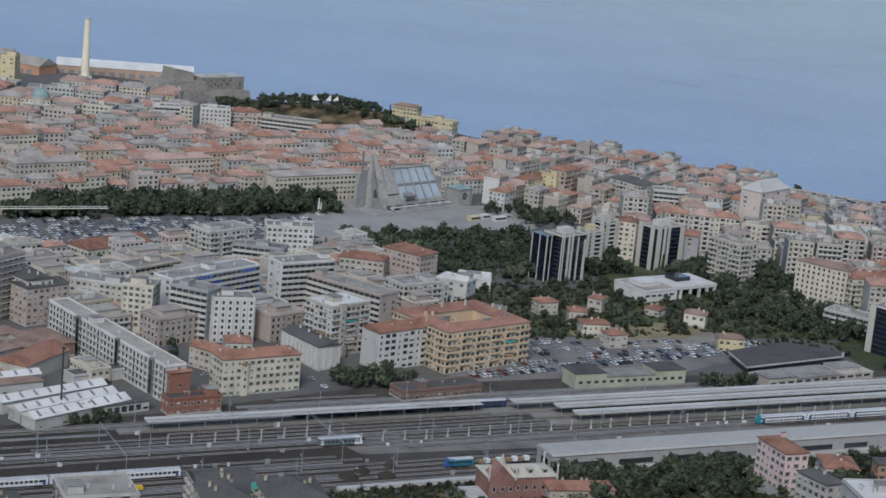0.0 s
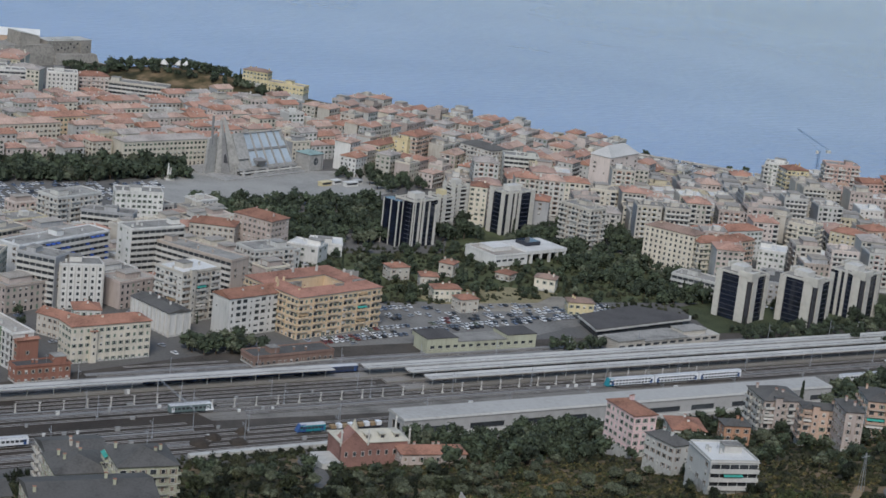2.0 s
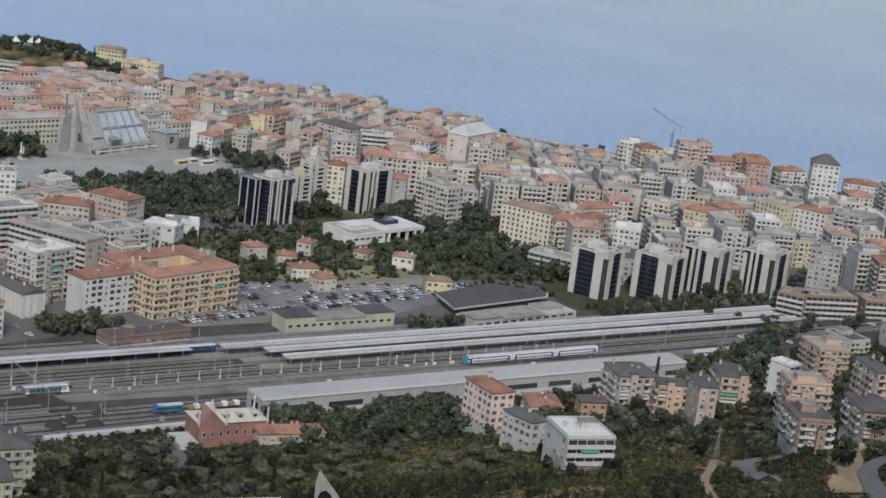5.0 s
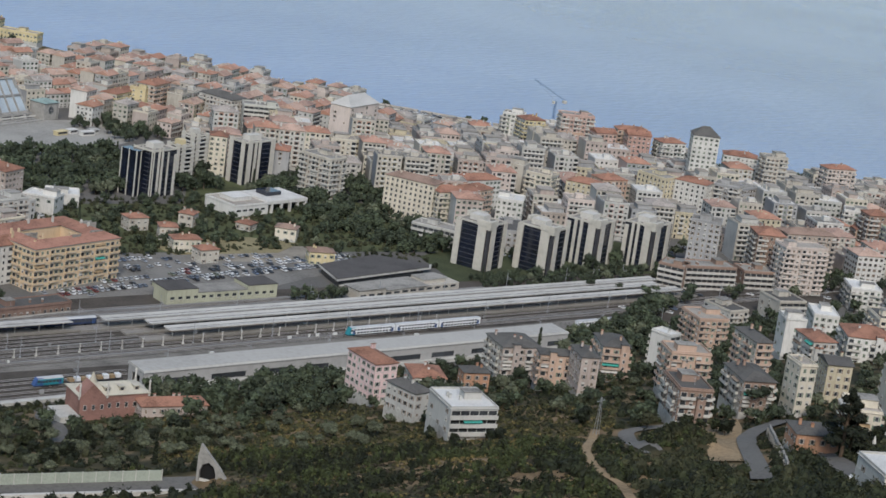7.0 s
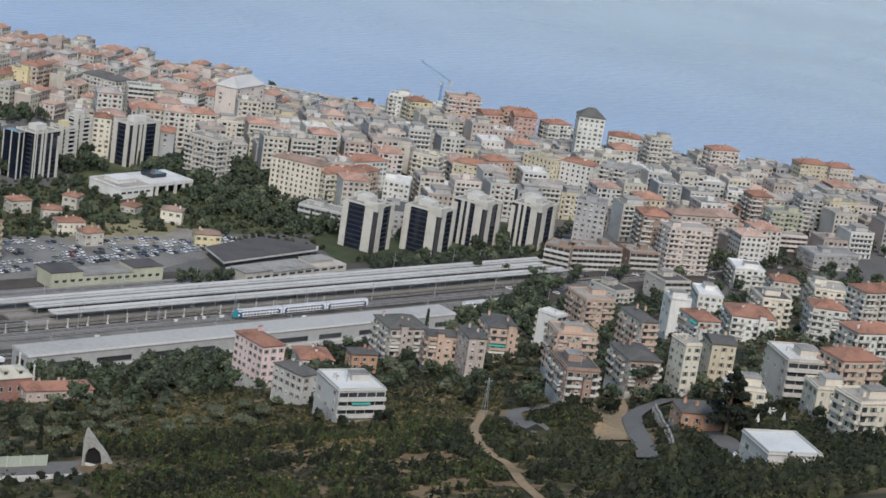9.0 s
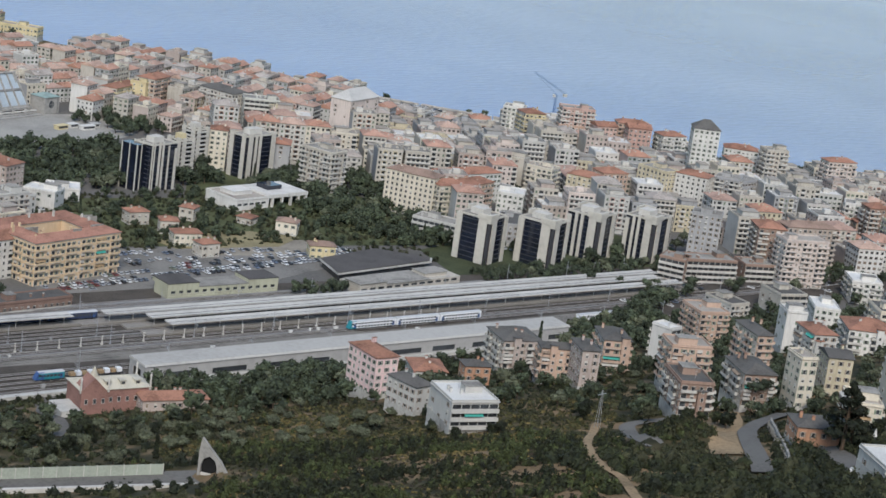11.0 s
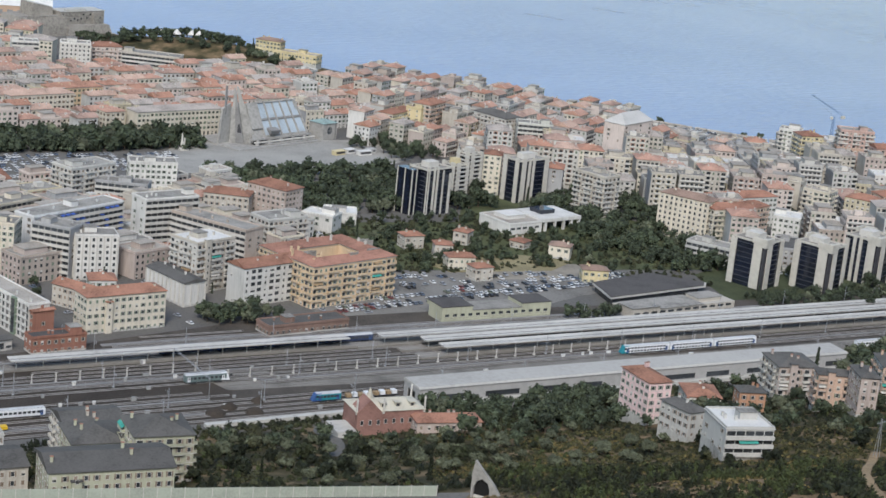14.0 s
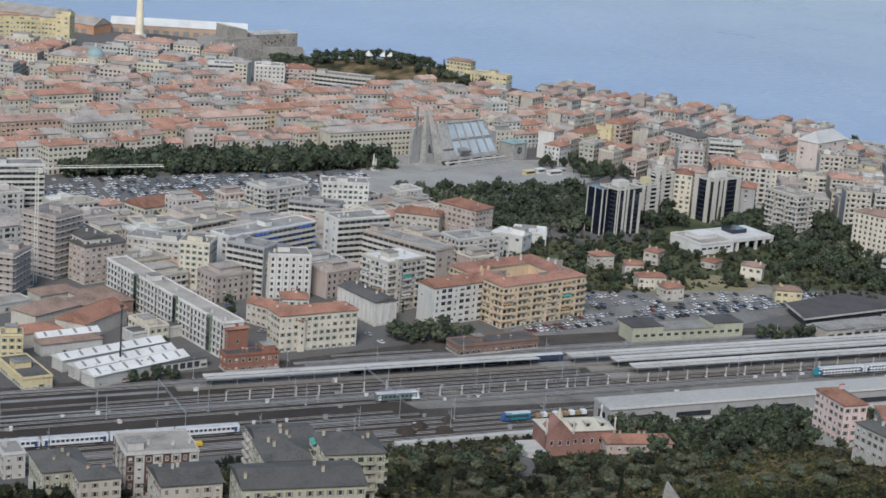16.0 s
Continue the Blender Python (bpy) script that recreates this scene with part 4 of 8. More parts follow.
apt(690, 1115, 8, 29.7, 16.0, -73, 8, 'greyb', 'hipg', 'balc', 3.1, 1)
apt(633, 1157, 8, 31.0, 12.0, 33, 6, 'yellow', 'hip', 'balc', 3.1, 1)
apt(648, 1154, 8, 10.8, 12.0, 32, 7, 'yellow', 'flat', 'blank', 3.1, 1)
apt(658, 1156, 8, 22.2, 14.0, 32, 8, 'peach', 'hip', 'balc', 3.1, 1)
apt(764, 1063, 8, 37.0, 16.0, 24, 10, 'pinkw', 'pyrw', 'blank', 3.1, 1)
apt(895, 1047, 8, 15.4, 12.0, -47, 9, 'white', 'flat', 'balc', 3.1, 1)
apt(895, 1028, 8, 16.3, 14.0, -14, 9, 'yellow', 'hip', 'balc', 3.1, 1)
apt(933, 1028, 8, 18.1, 14.0, -32, 6, 'peach', 'flat', 'balc', 3.1, 1)
apt(938, 1028, 8, 24.3, 14.0, -28, 10, 'rose', 'flat', 'balc', 3.1, 1)
apt(939, 998, 8, 16.1, 12.0, -15, 8, 'rose', 'gable', 'win', 3.1, 1)
apt(953, 977, 8, 17.0, 12.0, -27, 9, 'rosed', 'gable', 'win', 3.1, 1)
apt(961, 992, 8, 23.8, 12.0, -29, 9, 'peach', 'hip', 'balc', 3.1, 1)
apt(976, 967, 8, 19.0, 14.0, -13, 8, 'white', 'hip', 'balc', 3.1, 1)
apt(938, 897, 8, 17.9, 14.0, -36, 15, 'white', 'pyr', 'win', 3.1, 1)
apt(992, 912, 8, 24.0, 14.0, -43, 9, 'white', 'hip', 'win', 3.1, 1)
apt(994, 883, 8, 16.6, 12.0, -21, 11, 'beige', 'flat', 'balc', 3.1, 1)
apt(1049, 871, 8, 22.4, 12.0, -17, 9, 'pinkw', 'hip', 'balc', 3.1, 1)
apt(1106, 876, 8, 24.3, 12.0, -22, 5, 'beige', 'flat', 'balc', 3.1, 1)
apt(1109, 837, 8, 22.9, 14.0, -22, 8, 'yellowb', 'hip', 'win', 3.1, 1)
apt(1126, 825, 8, 18.7, 14.0, -26, 8, 'beige', 'hip', 'win', 3.1, 1)
apt(802, 754, 8, 17.2, 13.9, -49, 10, 'grey', 'flat', 'win', 3.1, 1)
apt(832, 733, 8, 16.5, 18.7, -31, 9, 'brown', 'hip', 'balc', 3.1, 1)
apt(860, 728, 8, 32.5, 14.0, -20, 9, 'brownw', 'hipb', 'balc', 3.1, 1)
apt(833, 707, 8, 26.8, 14.1, -20, 9, 'pinkw', 'flatb', 'balc', 3.0, 1)
apt(761, 734, 8, 14.9, 14.0, -59, 4, 'brickw', 'flat', 'band', 3.1, 1)
apt(780, 728, 8, 31.5, 14.0, -19, 4, 'brickw', 'flat', 'band', 3.1, 1)
apt(818, 722, 8, 26.1, 16.0, -21, 3, 'brickw', 'flat', 'band', 3.1, 1)
apt(884, 848, 8, 20.9, 14.0, -63, 9, 'white', 'hip', 'stripe', 3.1, 1)
apt(905, 838, 8, 15.6, 14.0, -54, 9, 'grey', 'flat', 'balc', 3.1, 1)
apt(922, 843, 8, 22.7, 14.0, 9, 8, 'grey', 'flat', 'win', 3.1, 1)
apt(869, 866, 8, 22.8, 14.0, -82, 9, 'yellowb', 'flat', 'stripe', 3.1, 1)
apt(952, 736, 8, 38.9, 16.0, -25, 3, 'pinkw', 'flat', 'band', 3.1, 1)
apt(970, 768, 8, 14.9, 14.0, -24, 8, 'brown', 'hip', 'balc', 3.1, 1)
apt(971, 778, 8, 11.7, 12.0, -29, 4, 'peach', 'hip', 'win', 3.1, 1)
apt(975, 788, 8, 15.8, 14.0, -46, 7, 'white', 'flat', 'balc', 3.1, 1)
apt(964, 741, 8, 21.3, 14.0, -27, 7, 'greeng', 'flat', 'balc', 3.1, 1)
apt(1012, 757, 8, 17.5, 14.0, -32, 8, 'grey', 'flat', 'balc', 3.1, 1)
apt(1023, 744, 8, 23.8, 14.0, -15, 8, 'yellowb', 'flat', 'balc', 3.1, 1)
apt(952, 692, 8, 33.1, 18.0, -17, 3, 'grey', 'flat', 'win', 3.1, 1)
tower(552, 959.8, 20, 15.5, 18, 11, "fins", 2.6)
apt(437.8, 575.6, 29.5, 10.3, 20.0, -2, 5, 'pink', 'hip', 'win', 3.05, 2)
apt(419.4, 527.0, 41.6, 8.5, 15.6, 6, 3, 'greyb', 'hipg', 'win', 3.05, 2)
white_block = apt(412.3, 487.0, 51.6, 17.7, 20.0, -15, 3, 'greyb', 'flatw', 'band', 3.05, 2)
part("awning", Mesh().prism([(-4, -11.6, 4.9), (3, -11.6, 4.9), (3, -10.1, 5.7), (-4, -10.1, 5.7)], [(-4, -11.6, 4.96), (3, -11.6, 4.96), (3, -10.1, 5.76), (-4, -10.1, 5.76)]), [GREENC], white_block, "drawn-out teal awning")
apt(472.3, 584.4, 26.0, 13.8, 16.2, -24, 2, 'white', 'hip', 'win', 3.05, 2)
apt(519.5, 586.5, 25.9, 17.5, 18.4, -16, 5, 'pinkgrey', 'hipg', 'balc', 3.05, 2)
apt(510.4, 547.8, 34.1, 16.8, 8.0, -27, 5, 'peach', 'hipg', 'balc', 3.05, 2)
apt(511.2, 533.5, 39.3, 7.4, 15.4, -24, 5, 'pinkgrey', 'hipg', 'win', 3.05, 2)
apt(549.5, 558.4, 32.7, 11.8, 18.1, -29, 5, 'peach', 'hipg', 'balc', 3.05, 2)
apt(478.1, 560.8, 31.3, 10.8, 8.0, -20, 3, 'orange', 'hipg', 'win', 3.05, 2)
apt(591.3, 568.5, 30.3, 7.4, 10.5, 9, 5, 'white', 'flatw', 'band', 3.05, 2)
apt(666.9, 617.6, 18.1, 15.5, 19.4, -17, 5, 'peach', 'flatb', 'balc', 3.05, 1)
apt(728.4, 660.7, 8.0, 12.9, 20.0, -3, 4, 'beige', 'flatg', 'balc', 3.05, 1)
apt(532.7, 500.0, 47.0, 16.4, 13.6, -26, 6, 'peach', 'flatb', 'balc', 3.05, 2)
apt(578.8, 507.4, 46.6, 7.3, 20.0, -19, 6, 'peach', 'hipg', 'balc', 3.05, 2)
apt(519.2, 453.7, 60.0, 12.6, 20.0, -24, 4, 'brown', 'hipg', 'balc', 3.05, 2)
apt(486.6, 452.8, 60.1, 12.3, 20.0, -27, 4, 'brown', 'flatg', 'balc', 3.05, 2)
apt(668.5, 564.8, 30.6, 9.9, 12.4, -30, 6, 'white', 'flatw', 'blank', 3.05, 1)
apt(750.2, 614.7, 18.0, 12.9, 20.0, -38, 4, 'white', 'flatw', 'win', 3.05, 1)
apt(642.7, 527.9, 40.9, 11.2, 17.7, -21, 4, 'greyb', 'hip', 'balc', 3.05, 2)
apt(677.1, 528.6, 39.6, 20.3, 20.0, -37, 4, 'white', 'hip', 'balc', 3.05, 2)
apt(526.8, 436.9, 63.6, 6.5, 11.4, -20, 6, 'cream', 'flatb', 'win', 3.05, 2)
apt(558.1, 447.0, 60.7, 9.6, 12.5, -31, 5, 'yellowb', 'gableg', 'win', 3.05, 2)
apt(539.0, 396.0, 74.3, 15.7, 20.0, -28, 5, 'beige', 'flatw', 'band', 3.05, 2)
apt(697.6, 534.3, 38.8, 13.8, 20.0, -32, 6, 'cream', 'flatg', 'balc', 3.05, 1)
apt(703.1, 506.1, 45.0, 15.8, 14.5, -39, 5, 'white', 'hip', 'balc', 3.05, 1)
apt(785.8, 567.2, 29.6, 17.9, 18.8, -39, 5, 'cream', 'flatb', 'balc', 3.05, 1)
apt(778.1, 666.6, 8.0, 16.8, 20.0, -14, 4, 'beige', 'flatg', 'band', 3.05, 1)
apt(839.1, 635.6, 11.9, 14.3, 13.1, -38, 4, 'beige', 'hip', 'balc', 3.05, 1)
apt(851.7, 673.6, 8.0, 17.4, 20.0, -36, 4, 'white', 'flatw', 'balc', 3.05, 1)
apt(518.7, 366.9, 81.1, 11.5, 11.8, -29, 3, 'cream', 'flatb', 'win', 3.05, 2)
apt(463.0, 374.5, 78.5, 14.0, 12.0, -31, 2, 'orange', 'hipg', 'win', 3.4, 2)
apt(502.1, 387.7, 76.1, 10.0, 17.0, -37, 3, 'cream', 'flatb', 'balc', 3.05, 2)
apt(431, 316, 95, 16.9, 17.9, -25, 1, 'greyb', 'flatw', 'blank', 4.2, 2)
apt(548, 380, 78, 17.0, 14.0, -16, 5, 'peach', 'hip', 'balc', 3.1, 1)
apt(628, 429, 65, 21.4, 14.0, -18, 5, 'white', 'hip', 'balc', 3.1, 1)
apt(481, 324, 93, 16.6, 14.0, -17, 4, 'cream', 'flatb', 'balc', 3.1, 1)
apt(751, 513, 44, 27.4, 14.0, -13, 6, 'beige', 'hip', 'balc', 3.1, 1)
apt(171.5, 593.8, 24.8, 24.8, 20.0, -3, 5, 'greyb', 'flatb', 'stripe2', 3.05, 2)
apt(215.0, 590.3, 25.6, 20.6, 20.0, -5, 5, 'beige', 'gableg', 'balc', 3.05, 2)
apt(226.2, 555.5, 34.4, 19.9, 20.0, -7, 5, 'greeng', 'hipg', 'balc', 3.05, 2)
apt(210.1, 571.5, 30.4, 18.5, 20.0, -6, 4, 'greeng', 'hipg', 'win', 3.05, 1)
apt(164.6, 536.4, 39.2, 19.2, 17.7, -2, 4, 'beige', 'gableg', 'win', 3.05, 1)
apt(193.9, 515.6, 44.4, 37.9, 20.0, -7, 4, 'greeng', 'gableg', 'win', 3.05, 2)
apt(142.1, 608.3, 21.3, 16.3, 20.0, 1, 3, 'greeng', 'hipg', 'win', 3.05, 1)
apt(147.4, 577.9, 27.7, 13.8, 9.4, 0, 3, 'beige', 'hipg', 'win', 3.05, 1)
apt(135.3, 657.5, 8.0, 8.0, 12.8, 3, 3, 'greyb', 'flat', 'win', 3.05, 1)

# ---- railway yard ----
def slab(name, pts, z0, z1, material, label, category="ground", kind="structure"):
    ob = new(name, Mesh().prism([(a, b, z0) for a, b in pts], [(a, b, z1) for a, b in pts]).data(name, [material]))
    return tagged(ob, label, category, kind=kind)


slab("railway_bed", [(40, 664), (300, 657), (640, 657), (960, 690), (960, 742), (430, 778), (350, 778), (240, 756), (40, 742)], 7.6, 8.06, BALLAST, "brown-grey ballast bed of the railway yard", "railway")
slab("dark_ballast", [(40, 668), (300, 660), (322, 712), (300, 726), (210, 738), (40, 738)], 8.0, 8.10, BALLAST_D, "rust-darkened ballast of the goods yard", "railway")
slab("pavement", [(312, 692), (420, 684), (640, 680), (690, 684), (690, 692), (520, 693), (502, 705), (340, 706), (336, 716), (304, 720)], 8.0, 8.13, mat("pale_ballast", (0.185, 0.172, 0.152), 0.95, 0.3, 0.3, 0.5, fine=4), "pale gravelled apron beside the tracks", "railway")
slab("road", [(240, 640), (400, 645), (640, 646), (760, 660), (760, 652), (640, 638), (400, 637), (240, 632)], 7.7, 8.07, ASPHALT, "grey asphalt road below the yard wall", "road")
slab("pavement", [(286, 652), (370, 653), (640, 652), (640, 655), (370, 656), (286, 655)], 7.0, 9.6, CONC, "pale concrete wall along the yard edge", "wall")

TRACKS = [(660, 40, 380, 0), (665, 40, 380, 0), (670, 60, 381, 0), (675.5, 40, 920, 8), (680, 40, 560, 0), (697, 330, 930, 8), (703, 60, 930, 8), (708, 60, 930, 6),
          (720, 180, 930, 4), (729.2, 240, 930, 4), (740, 60, 900, 0), (745.5, 120, 860, 0), (750, 240, 700, 0), (755, 284, 560, 0), (686, 40, 310, 0), (691, 40, 300, 0), (713, 60, 415, 0), (724.6, 60, 405, 0), (760.5, 300, 470, 0), (765.5, 300, 350, 0)]
for ty, ta, tb, sway in TRACKS:
    rail_track = thing("railway_track", pose(0, 0, 0), "pair of steel rails on concrete sleepers in ballast", "track", "tracks of the railway yard")

    def bend(x, y=ty, k=sway):
        return y + (0.00035 * (x - 760) ** 2 if x > 760 else 0) - (0.00012 * (260 - x) ** 2 if x < 260 and y > 700 else 0)

    xs = np.linspace(ta, tb, max(4, int((tb - ta) / 30)))
    beds = [Mesh(weld=True) for _ in range(3)]
    for a, b in zip(xs[:-1], xs[1:]):
        for off, hw, z0, z1, k in ((0, 1.5, 8.0, 8.18, 0), (-0.75, 0.12, 8.18, 8.36, 1), (0.75, 0.12, 8.18, 8.36, 2)):
            p = [(a, bend(a) + off - hw), (b, bend(b) + off - hw), (b, bend(b) + off + hw), (a, bend(a) + off + hw)]
            beds[k].prism([(u, v, z0) for u, v in p], [(u, v, z1) for u, v in p])
    for k in (1, 2):
        part("rail", beds[k], [RAIL], rail_track)
    part("sleeper_bed", beds[0], [mat("sleepers", (0.04, 0.034, 0.029), 0.9, 0.3, 1.2, 0.5, fine=5, rand=0.35)], rail_track)

for wy, wa, wb, ww in ((683, 60, 300, 0.8), (700.3, 330, 900, 0.7), (711, 60, 300, 1.0), (732.9, 80, 215, 1.2), (743, 100, 880, 0.8), (752.5, 250, 640, 0.9), (758.5, 280, 560, 1.4), (667.5, 60, 300, 0.7), (716, 100, 420, 0.6)):
    slab("pavement", [(wa, wy - ww), (wb, wy - ww), (wb, wy + ww), (wa, wy + ww)], 8.0, 8.35, CONC_D, "narrow weathered concrete walkway between the tracks", "walkway")


def platform(x0, x1, y, half, roofed, label):
    e = thing("railway_platform", pose((x0 + x1) / 2, y, 8 - 0.03 * (4 - half)), label, "platform", "platforms of the station")
    n = (x1 - x0) / 2
    part("deck", Mesh().box(-n - 12, n + 12, -half, half, -0.3, 0.95).box(-n - 12, n + 12, -half - 0.12, -half, 0.8, 1.0), [PAVE], e)
    if roofed:
        hw = 3.4
        m = Mesh()
        m.prism([(-n, -hw, 4.7), (n, -hw, 4.7), (n, 0, 4.35), (-n, 0, 4.35)], [(-n, -hw, 5.15), (n, -hw, 5.15), (n, 0, 4.85), (-n, 0, 4.85)])
        m.prism([(-n, 0.02, 4.35), (n, 0.02, 4.35), (n, hw, 4.7), (-n, hw, 4.7)], [(-n, 0.02, 4.85), (n, 0.02, 4.85), (n, hw, 5.15), (-n, hw, 5.15)])
        part("canopy_roof", m, [mat("canopy_sheet", (0.46, 0.445, 0.41), 0.95, 0.14, 0.2, 0.15, fine=2)], e, "pale grey butterfly canopy roof")
        part("gutter", Mesh().box(-n, n, -0.18, 0.18, 4.85, 4.9), [DARKM], e)
        for i in range(int(n / 6) + 1):
            x = -n + 3 + i * (2 * n - 6) / max(1, int(n / 6))
            post = shared(("canopy_post",), lambda: Mesh().box(-0.2, 0.2, -0.2, 0.2, 0.9, 4.45).prism(
                [(-0.12, -0.3, 3.9), (0.12, -0.3, 3.9), (0.12, 0.3, 3.9), (-0.12, 0.3, 3.9)], [(-0.12, -2.4, 4.6), (0.12, -2.4, 4.6), (0.12, 2.4, 4.6), (-0.12, 2.4, 4.6)]), [CONC_P])
            part("post", post, None, e, at=pose(x, 0, 0))
    return e


platform(404, 746, 734.0, 3.2, True, "long station platform under a pale butterfly canopy")
platform(232, 388, 735.0, 2.6, True, "narrow goods platform under a long pale canopy")
platform(422, 740, 725.0, 2.6, True, "island platform under a pale butterfly canopy")
platform(426, 747, 714.3, 3.2, True, "outer island platform under a pale butterfly canopy")
for k in range(34):
    post = thing("lamp_post", pose(236 + 10.2 * k, 706 if k > 7 else 717.0, 8), "short white concrete lamp post beside the tracks", "lamp post", "white posts along the tracks")
    part("shaft", shared(("lamp_shaft",), lambda: Mesh().tube(0, 0, 0, 4.0, 0.34, 0.26, 6).box(-0.5, 0.5, -0.5, 0.5, 0, 0.5), [CONC_P]), None, post)
    part("head", shared(("lamp_head",), lambda: Mesh().box(-0.6, 0.6, -0.16, 0.16, 4.0, 4.2), [CONC_P]), None, post)


def mast(x, y, tall, arm):
    e = thing("catenary_mast", pose(x, y, 8), "grey steel catenary mast with a cantilever arm", "mast", "catenary masts")
    part("pole", shared(("mast_pole", tall), lambda: Mesh().tube(0, 0, -0.2, tall, 0.17, 0.11, 6).box(-0.4, 0.4, -0.4, 0.4, -0.2, 0.4), [METAL]), None, e)
    part("arm", shared(("mast_arm", arm), lambda: Mesh().box(-0.06, 0.06, min(0, arm), max(0, arm), 6.4, 6.52).box(-0.05, 0.05, min(0, arm), max(0, arm), 5.7, 5.8), [METAL]), None, e)


for row, (my, x0, x1, arm) in enumerate(((678, 70, 880, 3.0), (706, 90, 900, -3.0), (717, 80, 400, 3.0), (747.8, 120, 820, -3.0), (668, 70, 370, 3.0))):
    for k in range(int((x1 - x0) / 42) + 1):
        mast(x0 + 42 * k + 9 * row, my, 9.5 if row % 2 else 8.5, arm)
for gx in (120, 209, 300):
    e = thing("signal_gantry", pose(gx, 0, 8), "grey lattice steel gantry spanning the tracks", "gantry")
    for gy in (684, 724):
        part("leg", Mesh().box(-0.1, 0.1, gy - 0.1, gy + 0.1, -0.2, 9.2), [METAL], e)
    g = Mesh()
    for u in (-0.2, 0.14):
        g.box(u, u + 0.06, 684, 724, 8.4, 8.47).box(u, u + 0.06, 684, 724, 9.0, 9.07)
    for k in range(20):
        g.prism([(-0.03, 684 + 2 * k, 8.45), (0.03, 684 + 2 * k, 8.45), (0.03, 684.08 + 2 * k, 8.45), (-0.03, 684.08 + 2 * k, 8.45)], [(-0.03, 685.9 + 2 * k, 9.02), (0.03, 685.9 + 2 * k, 9.02), (0.03, 685.98 + 2 * k, 9.02), (-0.03, 685.98 + 2 * k, 9.02)])
    part("truss", g, [METAL], e)
wires = Mesh()
for wy in (675.5, 680, 697, 703, 708, 720, 729.2, 740, 745.5):
    for z in (13.6, 14.6):
        wires.box(60, 920, wy - 0.02, wy + 0.02, z, z + 0.04)
ob = new("overhead_wires", wires.data("overhead_wires", [DARKM]))
tagged(ob, "thin dark overhead contact wires above the tracks", "wires", kind="stuff")

# the long maintenance shed
e = thing("train_shed", pose(498, 661.6, 8), "long pale grey steel train shed with dark openings", "building")
L, Wd, Hs = 116, 6.7, 7.8
part("wall", Mesh().box(-L, L, -Wd, -Wd + 0.3, 4.6, Hs).box(-L, L, Wd - 0.3, Wd, -0.5, Hs).box(-L, L, -Wd, -Wd + 0.3, -0.5, 2.2).box(L - 0.3, L, -Wd + 0.3, Wd - 0.3, -0.5, Hs)
     .box(-L, -L + 0.3, -Wd + 0.3, -3.2, -0.5, Hs).box(-L, -L + 0.3, 3.2, Wd - 0.3, -0.5, Hs).box(-L, -L + 0.3, -3.2, 3.2, 5.4, Hs),
     [mat("shed_cladding", (0.34, 0.335, 0.325), 0.9, 0.1, 0.15, 0.1, fine=2)], e)
part("roof", Mesh().prism([(-L - 0.4, -Wd - 0.5, Hs), (L + 0.4, -Wd - 0.5, Hs), (L + 0.4, Wd + 0.5, Hs), (-L - 0.4, Wd + 0.5, Hs)],
                          [(-L - 0.2, -Wd + 0.4, Hs + 0.8), (L + 0.2, -Wd + 0.4, Hs + 0.8), (L + 0.2, Wd - 0.4, Hs + 1.1), (-L - 0.2, Wd - 0.4, Hs + 1.1)]),
     [mat("shed_roof", (0.37, 0.36, 0.335), 0.95, 0.1, 0.12, 0.1, fine=2)], e, "pale sheet metal roof")
edge = -L
for k in range(10):
    a, b = -L + 9 + k * 23.4, -L + 9 + k * 23.4 + (17 if k % 3 else 13)
    b = min(b, L - 3)
    part("wall_panel", Mesh().box(edge, a, -Wd, -Wd + 0.3, 2.2, 4.6), [MATS["shed_cladding"]], e)
    opening = part("opening_frame", Mesh().box(a, b, -Wd + 0.02, -Wd + 0.12, 4.45, 4.6).box(a, b, -Wd + 0.02, -Wd + 0.12, 2.2, 2.35), [DARKM], e)
    part("dark_glazing", Mesh().box(a, b, -Wd + 0.16, -Wd + 0.22, 2.35, 4.45), [GLASS], opening)
    edge = b
part("wall_panel", Mesh().box(edge, L, -Wd, -Wd + 0.3, 2.2, 4.6), [MATS["shed_cladding"]], e)
part("plinth", Mesh().box(-L, L, -Wd - 0.15, -Wd, -0.5, 0.8), [CONC_D], e)


